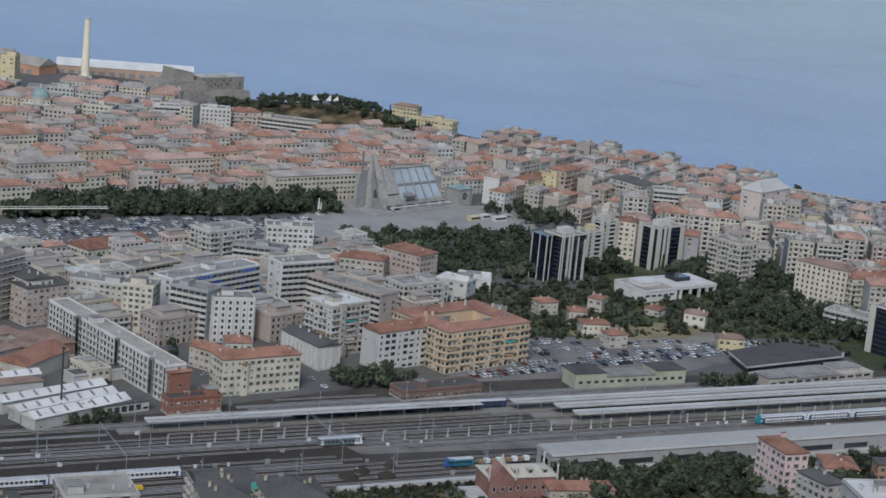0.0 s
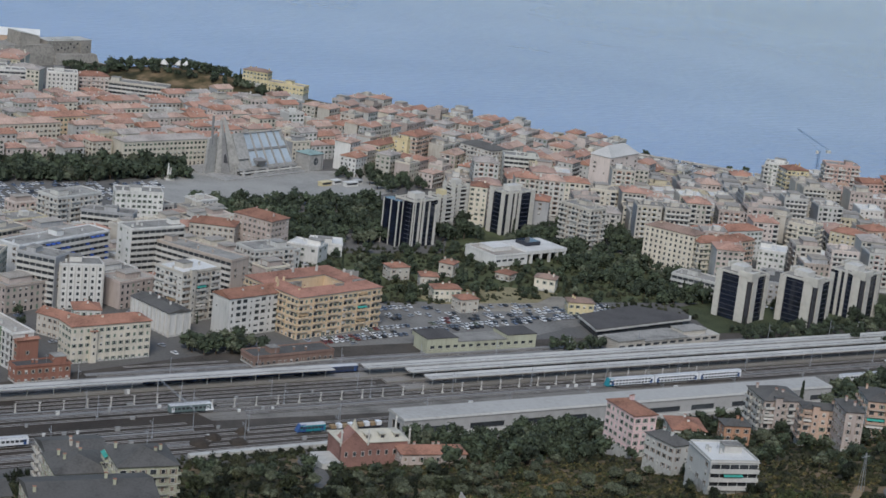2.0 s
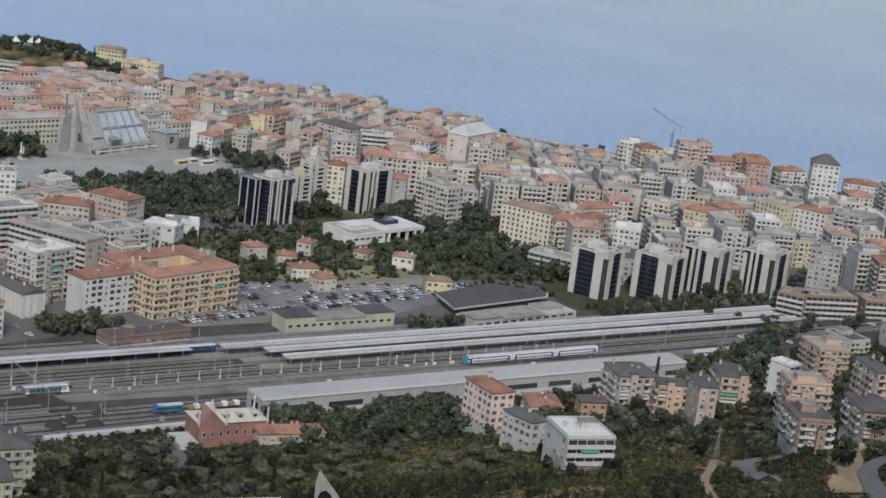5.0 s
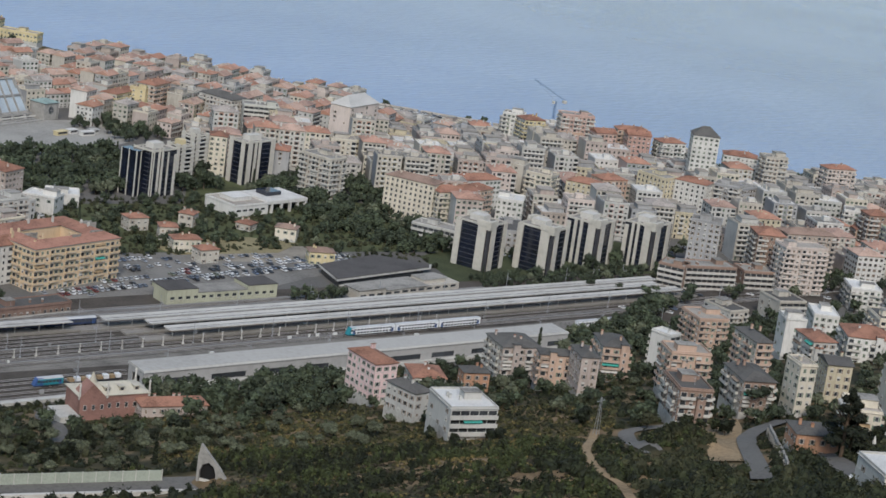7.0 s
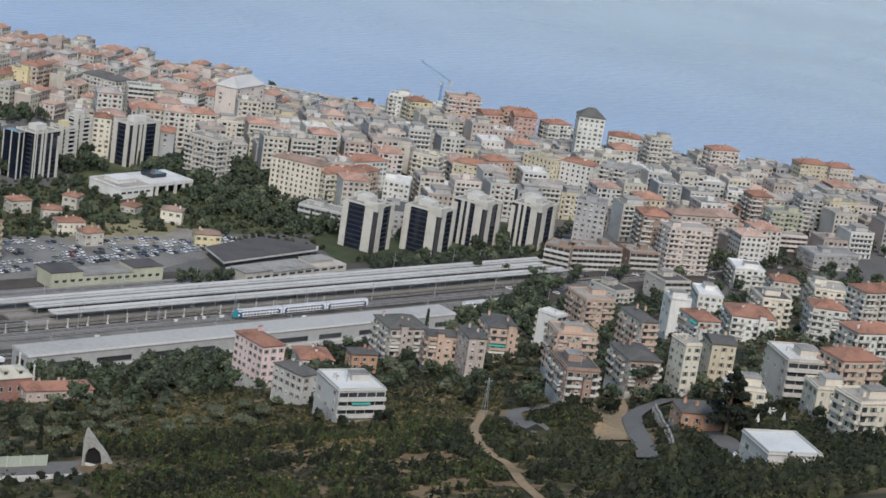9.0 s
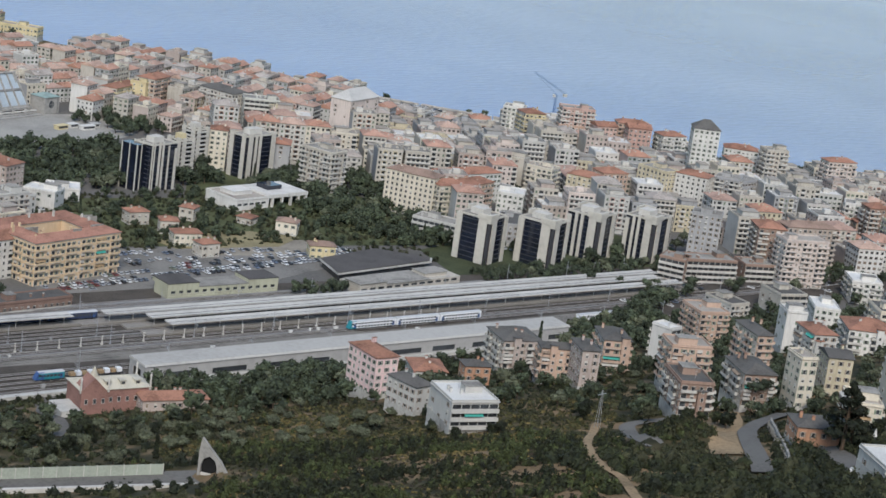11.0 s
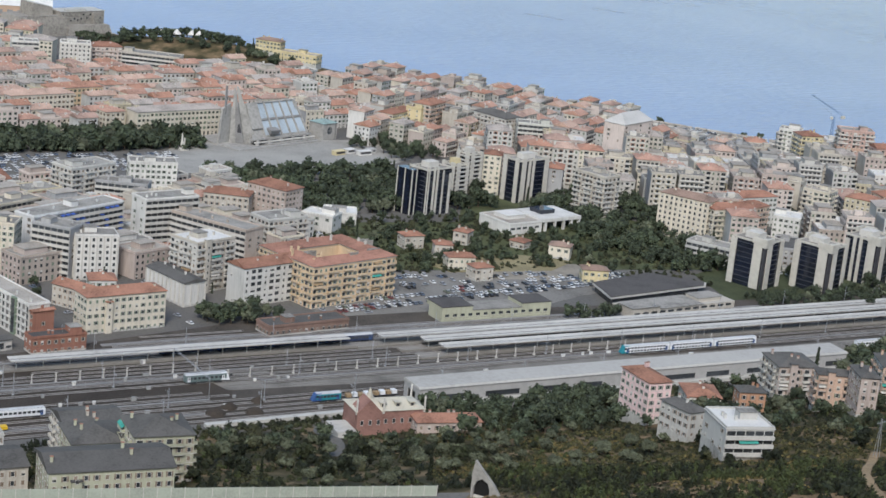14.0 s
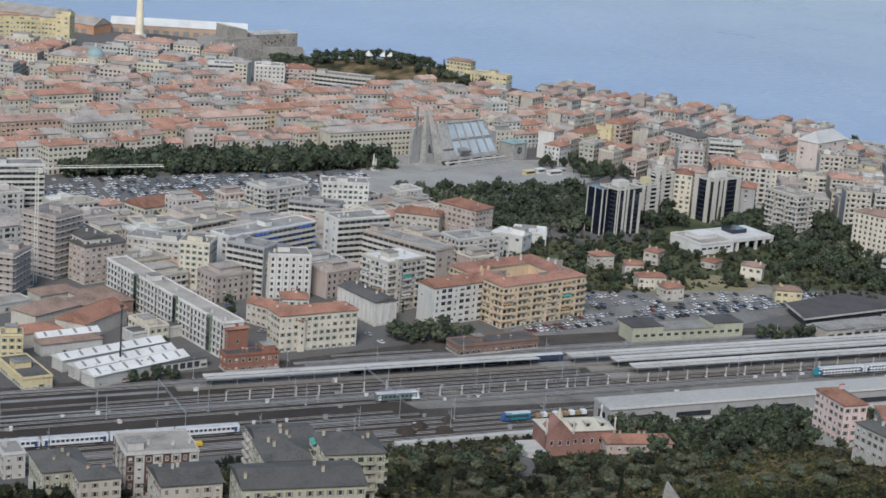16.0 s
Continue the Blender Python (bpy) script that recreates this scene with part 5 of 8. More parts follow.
# trains
def coach(x, y, long, tall, body, band, double, label, nose=0, nose_mat=None, name="railway_coach", group=""):
    e = thing(name, pose(x, y, 8.36), label, "train", group)
    h, w = long / 2 - 0.3, 1.42
    part("body", Mesh().prism([(-h, -w, 0.9), (h, -w, 0.9), (h, w, 0.9), (-h, w, 0.9)], [(-h, -w, tall - 0.5), (h, -w, tall - 0.5), (h, w, tall - 0.5), (-h, w, tall - 0.5)]), [body], e)
    part("roof", Mesh().prism([(-h, -w, tall - 0.5), (h, -w, tall - 0.5), (h, w, tall - 0.5), (-h, w, tall - 0.5)], [(-h + 0.2, -w * 0.6, tall), (h - 0.2, -w * 0.6, tall), (h - 0.2, w * 0.6, tall), (-h + 0.2, w * 0.6, tall)]),
         [mat("train_roof", (0.45, 0.46, 0.47), 0.5, 0.12, 0.6, 0.1)], e)
    for z0, z1 in (((1.3, 2.05), (2.75, 3.5)) if double else ((1.9, 2.9),)):
        n = int(h * 2 / 2.1)
        g = Mesh()
        for i in range(n):
            a = -h + 1.6 + i * (2 * h - 3.2) / n
            g.box(a, a + 1.35, -w - 0.03, -w, z0, z1).box(a, a + 1.35, w, w + 0.03, z0, z1)
        part("window_strip", g, [GLASS], e, kind="stuff")
    for dx in (-h + 0.9, h - 2.1):
        door = part("door", Mesh().box(dx, dx + 1.2, -w - 0.05, -w - 0.035, 1.0, 3.0), [band], e)
        part("door_window", Mesh().box(dx + 0.3, dx + 0.9, -w - 0.065, -w - 0.05, 1.9, 2.8), [GLASS], door)
    if nose:
        x0, x1 = (-h - 1.6, -h + 2.4) if nose < 0 else (h - 2.4, h + 1.6)
        lo = [(x0, -w - 0.04, 0.8), (x1, -w - 0.04, 0.8), (x1, w + 0.04, 0.8), (x0, w + 0.04, 0.8)]
        k = 1.5
        hi = [(x0 + (k if nose < 0 else 0), -w * 0.9, tall - 0.1), (x1 - (k if nose > 0 else 0), -w * 0.9, tall - 0.1), (x1 - (k if nose > 0 else 0), w * 0.9, tall - 0.1), (x0 + (k if nose < 0 else 0), w * 0.9, tall - 0.1)]
        cab = part("cab", Mesh().prism(lo, hi), [nose_mat or band], e)
        u = x0 + (0.9 if nose < 0 else 0.1) if nose < 0 else x1 - 0.9
        part("cab_window", Mesh().box(u + 0.5, u + 1.7, -w - 0.09, -w - 0.02, tall * 0.55, tall * 0.78), [GLASS], cab)
    for bx in (-h + 3.5, h - 3.5):
        part("bogie", Mesh().box(bx - 1.6, bx + 1.6, -1.1, 1.1, 0.05, 0.9), [DARKM], e)
    return e


TW, TB = mat("train_white", (0.66, 0.67, 0.68), 0.4, 0.06, 0.6, 0.05), mat("train_blue", (0.045, 0.095, 0.24), 0.4, 0.1, 0.6, 0.05)
TT, TG = mat("train_teal", (0.03, 0.20, 0.24), 0.4, 0.1, 0.6, 0.05), mat("train_green", (0.13, 0.17, 0.165), 0.5, 0.1, 0.6, 0.05)
for k in range(3):
    coach(527 + 26.2 * k, 697, 26, 4.35, TW, TB, True, "white double-deck commuter coach with blue doors", -1 if k == 0 else 0, TT, group="double-deck train")
for k in range(5):
    coach(112 + 26.2 * k, 680, 26, 4.0, TW, TB, False, "white and blue passenger coach with dark windows", group="passenger train at the goods yard")
for k in range(4):
    coach(312 + 26.2 * k, 740, 26, 4.0, mat("train_dark_blue", (0.03, 0.042, 0.085), 0.5, 0.1, 0.6, 0.05), TB, False, "dark blue passenger coach standing under the canopy", group="blue coaches")
for k in range(1):
    coach(655 + 26.2 * k, 680, 26, 4.0, TW, TB, False, "white and blue passenger coach with dark windows", group="local train")
coach(306, 703, 19, 4.2, TG, TW, False, "old green and white electric locomotive", 1, TW, name="locomotive")
coach(347, 670, 12, 4.0, TT, TB, False, "teal blue shunting locomotive", -1, TB, name="locomotive")
for k in range(2):
    e = thing("goods_wagon", pose(361 + 13 * k, 670, 8.36), "flat goods wagon loaded with pale and orange crates", "wagon", "goods wagons")
    part("deck", Mesh().box(-6, 6, -1.4, 1.4, 0.8, 1.1), [DARKM], e)
    for i in range(4):
        part("crate", Mesh().box(-5.4 + 2.8 * i, -3.2 + 2.8 * i, -1.2, 1.2, 1.1, 2.4 + 0.3 * (i % 2)), [TW if i % 2 else SOIL], e)
    part("bogie", Mesh().box(-4.5, 4.5, -1, 1, 0, 0.8), [DARKM], e)
e = thing("track_machine", pose(206, 668, 8.36), "yellow track maintenance machine", "rail vehicle")
YEL = mat("machine_yellow", (0.62, 0.40, 0.03), 0.5, 0.1, 1.0, 0.05)
part("body", Mesh().box(-5, 5, -1.3, 1.3, 0.8, 2.0).box(-4.6, -1.5, -1.2, 1.2, 2.0, 3.3), [YEL], e)
part("cab_window", Mesh().box(-4.3, -1.8, -1.24, -1.2, 2.3, 3.1), [GLASS], e)
part("bogie", Mesh().box(-3.5, 3.5, -1, 1, 0, 0.8), [DARKM], e)

# ---- station ----
e = thing("station_hall", pose(574, 777, 8), "low concrete station hall with a huge dark flat roof", "building")
ring = [(-19, -9), (47, 1), (51, 6), (30, 28), (-13, 17)]


def deck(grow, z0, z1):
    return Mesh().prism([(a * grow, 6 + (b - 6) * grow, z0) for a, b in ring], [(a * grow, 6 + (b - 6) * grow, z1) for a, b in ring])


part("roof", deck(1.0, 4.3, 4.9), [BITUMEN], e, "dark bitumen roof deck")
part("roof_edge", deck(1.03, 3.6, 4.5), [CONC], e)
part("glass_wall", deck(0.93, 0, 3.6), [GLASS], e)
e = thing("station_annex", pose(590, 753, 8, 0, 0, 6), "long beige station wing with ribbon windows", "building")
part("wall", Mesh().box(-38, 32, -4, 12, -0.5, 4.0).box(-38, -20, -4, 8, 4.0, 5.4).box(10, 26, 0, 10, 4.0, 5.6), [wall_mat("beige")], e)
part("roof", Mesh().box(-19.9, 9.9, -4.5, 12.3, 4.0, 4.4).box(-38.4, -19.8, -4.5, 8.4, 5.4, 5.7).box(9.8, 26.3, -0.3, 10.3, 5.6, 5.9), [GRAVEL], e)
for k in range(12):
    part("window", Mesh().box(-1.9, 1.9, -0.06, 0.02, 0, 1.2, 1).box(-2.05, 2.05, -0.1, 0.02, -0.14, 0, 0), [FRAME_W, GLASS], e, at=pose(-35 + 5.7 * k, -4, 1.9))
e = thing("railway_office", pose(482, 766, 8), "beige railway office with dark flat roofs and small windows", "building")
part("wall", Mesh().box(-31, 31, -6.5, 6.5, -0.5, 5.2).box(-31, -14, -6.5, 9, 5.2, 7.4).box(14, 31, -6.5, 7, 5.2, 7.2), [wall_mat("greeng")], e)
part("roof", Mesh().box(-14, 14, -6.7, 6.7, 5.2, 5.5, 1).box(-31.2, -13.9, -6.7, 9.2, 7.4, 7.7, 0).box(13.9, 31.2, -6.7, 7.2, 7.2, 7.5, 0), [BITUMEN, GRAVEL], e)
for k in range(14):
    part("window", Mesh().box(-1.1, 1.1, -0.06, 0.02, 0, 1.3, 1).box(-1.25, 1.25, -0.1, 0.02, -0.14, 0, 0), [FRAME_W, GLASS], e, at=pose(-28 + 4.3 * k, -6.5, 2.6))
PLACED += [(590, 776, 38, 22, 0.1), (588, 753, 40, 6, 0.1), (482, 766, 33, 9, 0), (500, 663, 120, 14, 0)]

# ---- the modern church on its square ----
e = thing("modern_church", pose(516, 1136, 8, 0, 0, 20), "raw concrete church with a steep glazed roof and pointed bell fins", "church")
GREYC = mat("church_concrete", (0.31, 0.30, 0.28), 0.9, 0.2, 0.25, 0.3, fine=2)
x0, x1, zb, zt, run = 0, 51, 5.0, 26, 11.5
part("podium", Mesh().box(-20, 56, -9, 36, -1, 0.9).box(8, 54, -6, -3, 0.9, 1.8), [GREYC], e)
part("back_wall", Mesh().prism([(x0, run, 1), (x1 - 4, run, 1), (x1 - 4, run + 16, 1), (x0, run + 16, 1)], [(x0 + 1, run, zt - 0.5), (x1 - 5, run, zt - 0.5), (x1 - 5, run + 8, zt - 4), (x0 + 1, run + 8, zt - 4)]), [GREYC], e)
part("side_wall", Mesh().prism([(x1 - 3, 0, 1), (x1 - 2, 0, 1), (x1 - 4, run + 16, 1), (x1 - 5, run + 16, 1)], [(x1 - 6, run - 1, zt), (x1 - 5, run - 1, zt), (x1 - 5, run + 6, zt), (x1 - 6, run + 6, zt)]), [GREYC], e)
part("side_wall", Mesh().prism([(-1, 0, 1), (0, 0, 1), (0, run + 16, 1), (-1, run + 16, 1)], [(0.5, run - 1, zt), (1.5, run - 1, zt), (1.5, run + 6, zt), (0.5, run + 6, zt)]), [GREYC], e)
part("eaves_beam", Mesh().box(x0 - 2, x1 + 2, -2.4, 0, zb - 1.2, zb), [GREYC], e)
part("balcony", Mesh().box(x0 - 1, x1 + 4, -4.2, -2.4, zb - 2.6, zb - 1.9), [CONC_P], e)
# near-black solid that stands for the shade below the eaves beam
part("shadow_gallery", Mesh().box(x0, x1, -1.6, -0.6, 0.9, zb - 1.2), [DARKM], e)


def on_roof(u, v, lift):
    """A point of the sloping roof: u along it, v from eaves (0) to ridge (1)."""
    xa, xb = x0 + 1.3 * v, x1 - 4.5 * v
    return (xa + (xb - xa) * u, run * v - lift * 0.87, zb + (zt - zb) * v + lift * 0.48)


def roof_piece(u0, u1, v0, v1, l0, l1):
    ring = ((u0, v0), (u1, v0), (u1, v1), (u0, v1))
    return Mesh().prism([on_roof(u, v, l0) for u, v in ring], [on_roof(u, v, l1) for u, v in ring])


part("roof", roof_piece(0, 1, 0, 1, -0.6, 0), [GREYC], e)
# pale blue of the reflected sky is painted into the pane colour
PANE = mat("church_glazing_sky_tint", (0.36, 0.41, 0.45), 0.4, 0.2, 0.3, 0, spec=0.7)
for j, (v0, v1) in enumerate(((0.05, 0.46), (0.54, 0.97))):
    for i in range(5):
        u0 = 0.22 + i * 0.156
        part("pane", roof_piece(u0 + 0.012, u0 + 0.142, v0, v1, 0.02, 0.18), [PANE], e)
for i in range(6):
    u = 0.22 + i * 0.156
    part("roof_rib", roof_piece(u - 0.009, u + 0.009, 0.0, 1.0, 0.02, 1.0), [GREYC], e)
part("cross_beam", roof_piece(0.2, 1.0, 0.475, 0.525, 0.02, 0.8), [CONC_D], e)
part("ridge_beam", roof_piece(0, 1.02, 0.975, 1.01, 0.0, 1.2), [GREYC], e)
part("buttress", roof_piece(0.0, 0.2, 0.25, 0.97, 0.02, 1.6), [GREYC], e)
part("eyebrow_dormer", Mesh().prism([(15, -1.5, 6.5), (22, -1.5, 6.5), (22, 4, 9.5), (15, 4, 9.5)], [(14, -3.2, 9.6), (23, -3.2, 9.6), (22, 2.4, 10.8), (15, 2.4, 10.8)]), [CONC_D], e)


def fin(foot0, foot1, thick, head, wide, top):
    """A tapering concrete fin from a long foot to a narrow head."""
    (a, b), (c, d) = foot0, foot1
    n = Vector((d - b, a - c)).normalized() * thick
    u = Vector((c - a, d - b)).normalized() * wide
    return Mesh().prism([(a, b, 0.5), (c, d, 0.5), (c - n.x, d - n.y, 0.5), (a - n.x, b - n.y, 0.5)],
                        [(*head, top), (head[0] + u.x, head[1] + u.y, top), (head[0] + u.x - n.x, head[1] + u.y - n.y, top), (head[0] - n.x, head[1] - n.y, top)])


part("bell_fin", fin((-9.5, 12.5), (-6.5, 9.6), 1.6, (-9.2, 11.0), 0.9, 37.5), [GREYC], e)
part("bell_fin", fin((-2.5, 5.0), (4.0, -1.0), 1.6, (-8.2, 10.2), 1.4, 38.5), [GREYC], e)
part("bell_slit", fin((-6.4, 9.4), (-2.6, 5.2), 0.6, (-8.7, 10.6), 0.5, 36.0), [CONC_D], e)
part("bell_window", Mesh().prism([(-6.3, 8.4, 8), (-4.4, 6.3, 8), (-4.1, 6.6, 8), (-6.0, 8.7, 8)], [(-6.3, 8.4, 13), (-5.6, 7.6, 14), (-5.3, 7.9, 14), (-6.0, 8.7, 13)]), [DARKM], e)
part("bell_wall", Mesh().prism([(-19, 12, 0), (-8.5, 13.2, 0), (-8.5, 15, 0), (-19, 14, 0)], [(-17, 12, 24), (-9, 13.2, 27), (-9, 15, 27), (-17, 14, 24)]), [GREYC], e)
part("mast", Mesh().box(-14.6, -13.5, 12.4, 13.6, 20, 39), [CONC_D], e)
for k in range(5):
    part("strut", Mesh().prism([(-1 + 11 * k, -6, 1.2), (0.4 + 11 * k, -6, 1.2), (0.4 + 11 * k, -4, 1.2), (-1 + 11 * k, -4, 1.2)], [(2 + 11 * k, -2.6, 4), (3.4 + 11 * k, -2.6, 4), (3.4 + 11 * k, -1, 4), (2 + 11 * k, -1, 4)]), [GREYC], e)
e = thing("baptistery", pose(578, 1158, 8, 0, 0, 20) @ Matrix.Diagonal((0.68, 0.68, 0.82, 1)), "square concrete baptistery with a green copper roof", "church")
part("wall", Mesh().box(-10, 10, -10, 10, -0.5, 14), [GREYC], e)
part("roof", Mesh().prism([(-11, -11, 14), (11, -11, 14), (11, 11, 14), (-11, 11, 14)], [(-3, -3, 16.2), (3, -3, 16.2), (3, 3, 16.2), (-3, 3, 16.2)]), [mat("copper_green", (0.24, 0.32, 0.30), 0.7, 0.2, 0.5, 0.2)], e)
part("window", Mesh().tube(0, 0, 0, 0.3, 3.2, sides=14), [GLASS], e, at=pose(-1, -10, 8, 90, 0, 0))
part("cross_bar", Mesh().box(-0.25, 0.25, -10.45, -10.3, 5, 11).box(-3.2, 1.2, -10.45, -10.3, 7.7, 8.2), [CONC_D], e)
part("pilaster", Mesh().box(7, 7.8, -10.6, -10, 0, 14), [CONC_D], e)
e = thing("monument", pose(464, 1128, 8), "pointed pale stone monument on the square", "monument")
part("base", Mesh().box(-3, 3, -3, 3, -0.3, 1.2), [CONC_P], e)
part("spire", Mesh().tube(-0.8, 0, 1.2, 11, 1.3, 0.3, 5).tube(1.0, 0.3, 1.2, 8, 1.1, 0.3, 5).tube(0.2, -0.8, 1.2, 6, 1.0, 0.2, 5), [CONC_P], e)
PLACED += [(533, 1152, 44, 26, 0.35), (583, 1160, 14, 14, 0.35)]
slab("pavement", [(440, 1066), (500, 1060), (560, 1062), (612, 1090), (622, 1130), (605, 1150), (560, 1150), (490, 1150), (462, 1140), (438, 1105)], 7.8, 8.12, mat("square_paving", (0.30, 0.29, 0.265), 0.95, 0.18, 0.2, 0.3, fine=3), "bare grey asphalt square before the church", "square")

# ---- port: chimney, warehouses, fortress ----
e = thing("chimney_stack", pose(443, 1640, 8), "tall pale tapering brick chimney stack", "chimney")
# render colour brightened to hold the patch of sun on the port
part("shaft", Mesh().tube(0, 0, -1, 55, 4.0, 2.3, 16), [mat("chimney_render_sunlit", (0.76, 0.67, 0.52), 0.85, 0.1, 0.3, 0.15, streak=0.1)], e)
part("rim", Mesh().tube(0, 0, 55, 56.2, 2.7, 2.7, 16), [CONC_P], e)
part("base", Mesh().box(-5, 5, -5, 5, -1, 6), [CONC], e)


def warehouse(x, y, w, d, rz, h, wall, roof, label):
    e = thing("warehouse", pose(x, y, 7, 0, 0, rz), label, "building", "port warehouses")
    PLACED.append((x, y, w / 2, d / 2, math.radians(rz)))
    part("wall", Mesh().box(-w / 2, w / 2, -d / 2, d / 2, -4, h), [wall], e)
    part("roof", roof_mesh(w, d, h, "gable", random.Random(1)), [roof], e)
    for i in range(int(w / 9)):
        part("bay_door", Mesh().box(-2.6, 2.6, -0.1, 0.02, 0, h * 0.55), [CONC_D], e, at=pose(-w / 2 + 4.5 + 9 * i, -d / 2, 0))


# brick brown, lightened as if sunlit; the sun lamp adds no patch here
BROWNW = mat("warehouse_brick_sunlit", (0.42, 0.30, 0.215), 0.9, 0.15, 0.3, 0.2)
warehouse(492, 1684, 122, 24, -17, 8, BROWNW, ROOF_W, "long brown harbour warehouse with a pale sheet roof")
warehouse(400, 1700, 60, 26, -50, 9, mat("warehouse_orange", (0.48, 0.27, 0.17), 0.9, 0.15, 0.3, 0.2), ROOF_B, "orange brick harbour warehouse")
warehouse(352, 1760, 120, 30, -38, 9, MATS["warehouse_orange"], ROOF_B, "long orange brick harbour warehouse")
warehouse(300, 1820, 120, 30, -38, 8, BROWNW, ROOF_W, "long harbour warehouse with a pale roof")
for k in range(7):
    apt(300 + 9 * k, 1602 - 0.5 * (k - 4) ** 2 - 2.2 * k, 7, 10.2, 14, -14 - 4.5 * (k - 4), 7, "yellow", "flatb", "win", 3.6, 1, label="curved ochre harbour-front building with rows of windows")
apt(362, 1574, 7, 12, 14, -30, 9, "yellow", "flatb", "blank", 3.6, 1, label="ochre end tower of the harbour-front building")
e = thing("domed_church", pose(359, 1455, 8), "pale church with a blue-green dome", "church")
part("nave", Mesh().box(-8, 8, -12, 12, -1, 12), [wall_mat("beige")], e)
dome = Mesh().tube(0, 0, 12, 18, 7, 7, 14)
for i in range(5):
    a0, a1 = i * math.pi / 10, (i + 1) * math.pi / 10
    dome.tube(0, 0, 18 + 7 * math.sin(a0), 18 + 7 * math.sin(a1), 7 * math.cos(a0), max(0.3, 7 * math.cos(a1)), 14, 1)
part("dome", dome, [wall_mat("beige"), mat("dome_copper", (0.24, 0.32, 0.32), 0.7, 0.15, 0.5, 0.1)], e)
part("lantern", Mesh().tube(0, 0, 25, 28, 1, 0.6, 8), [wall_mat("beige")], e)
STONE = mat("fortress_stone", (0.27, 0.25, 0.22), 0.95, 0.25, 0.2, 0.4, fine=2)
e = thing("fortress", pose(489, 1541, 8, 0, 0, 16), "weathered grey stone harbour fortress with sloping bastions", "fortress")
part("bastion", Mesh().prism([(-2, 0, -3), (41, -2, -3), (43, 40, -3), (-4, 42, -3)], [(1, 3, 15), (39, 1, 16), (40, 38, 16), (0, 39, 15)]), [STONE], e)
part("keep", Mesh().prism([(14, 14, 14), (34, 14, 14), (34, 34, 14), (14, 34, 14)], [(14.5, 14.5, 26), (33.5, 14.5, 22), (33.5, 33.5, 22), (14.5, 33.5, 26)]), [STONE], e)
part("keep_roof", Mesh().prism([(14.2, 14.2, 26.1), (34, 14.2, 22.1), (34, 34, 22.1), (14.2, 34, 26.1)], [(14.2, 14.2, 26.6), (34, 14.2, 22.6), (34, 34, 22.6), (14.2, 34, 26.6)]), [CONC], e)
part("barrack_block", Mesh().box(38, 82, 8, 26, 4, 19).box(44, 60, 6.5, 8, 4, 14).box(70, 76, 6, 8, 4, 18), [STONE], e)
part("barrack_roof", Mesh().box(37.6, 82.4, 7.6, 26.4, 19, 19.5).box(44, 64, 9, 13, 19.5, 20.8), [CONC], e)
part("outwork", Mesh().prism([(38, -4, -3), (86, -2, -3), (90, 30, -3), (38, 30, -3)], [(40, -1, 9), (83, 1, 8), (86, 28, 8), (40, 28, 9)]), [STONE], e)
part("parapet", Mesh().box(2, 38, 3, 4.2, 15.4, 17.2), [STONE], e)
for i in range(12):
    part("window", Mesh().box(-0.7, 0.7, -0.06, 0.02, 0, 1.6), [GLASS], e, at=pose(40.5 + 3.4 * i, 7.98 if not 1 < i < 6 else 6.48, 12.5 if i % 2 else 15.5 if not 1 < i < 6 else 11))
for tx, ty in ((594, 1508), (603, 1496), (612, 1484), (616, 1478)):
    e = thing("white_tent", pose(tx, ty, hill(tx, ty)), "pointed white marquee tent among the rampart trees", "tent", "white tents")
    part("canopy", shared(("tent_canopy",), lambda: Mesh().tube(0, 0, 2.5, 6.5, 4.2, 0.2, 8), [wall_mat("white")]), None, e)
    for i, j in ((-2.6, -2.6), (2.6, -2.6), (2.6, 2.6), (-2.6, 2.6)):
        part("pole", shared(("tent_pole",), lambda: Mesh().tube(0, 0, -1.5, 2.6, 0.12, sides=5), [METAL]), None, e, at=pose(i, j, 0))
slab("fortress_wall", ((600, 1462), (640, 1412), (646, 1416), (606, 1468)), 4, 13, STONE, "sloping stone rampart of the fortress", "rampart", kind="")
PLACED += [(527, 1568, 50, 30, 0.28)]
NOTOWN = [(888, 1148, 46, 38, -0.66), (630, 1425, 100, 40, -0.88), (560, 1470, 70, 60, -0.2)]  # open ground before the fortress
apt(676, 1412, 14, 38, 12, -48, 2, "yellow", "flatb", "win", 3.4, 1, label="yellow two-storey barracks on the rampart")
apt(660, 1432, 18, 22, 10, -48, 3, "yellow", "hipb", "win", 3.2, 1, label="yellow barracks with a brown hip roof on the rampart")

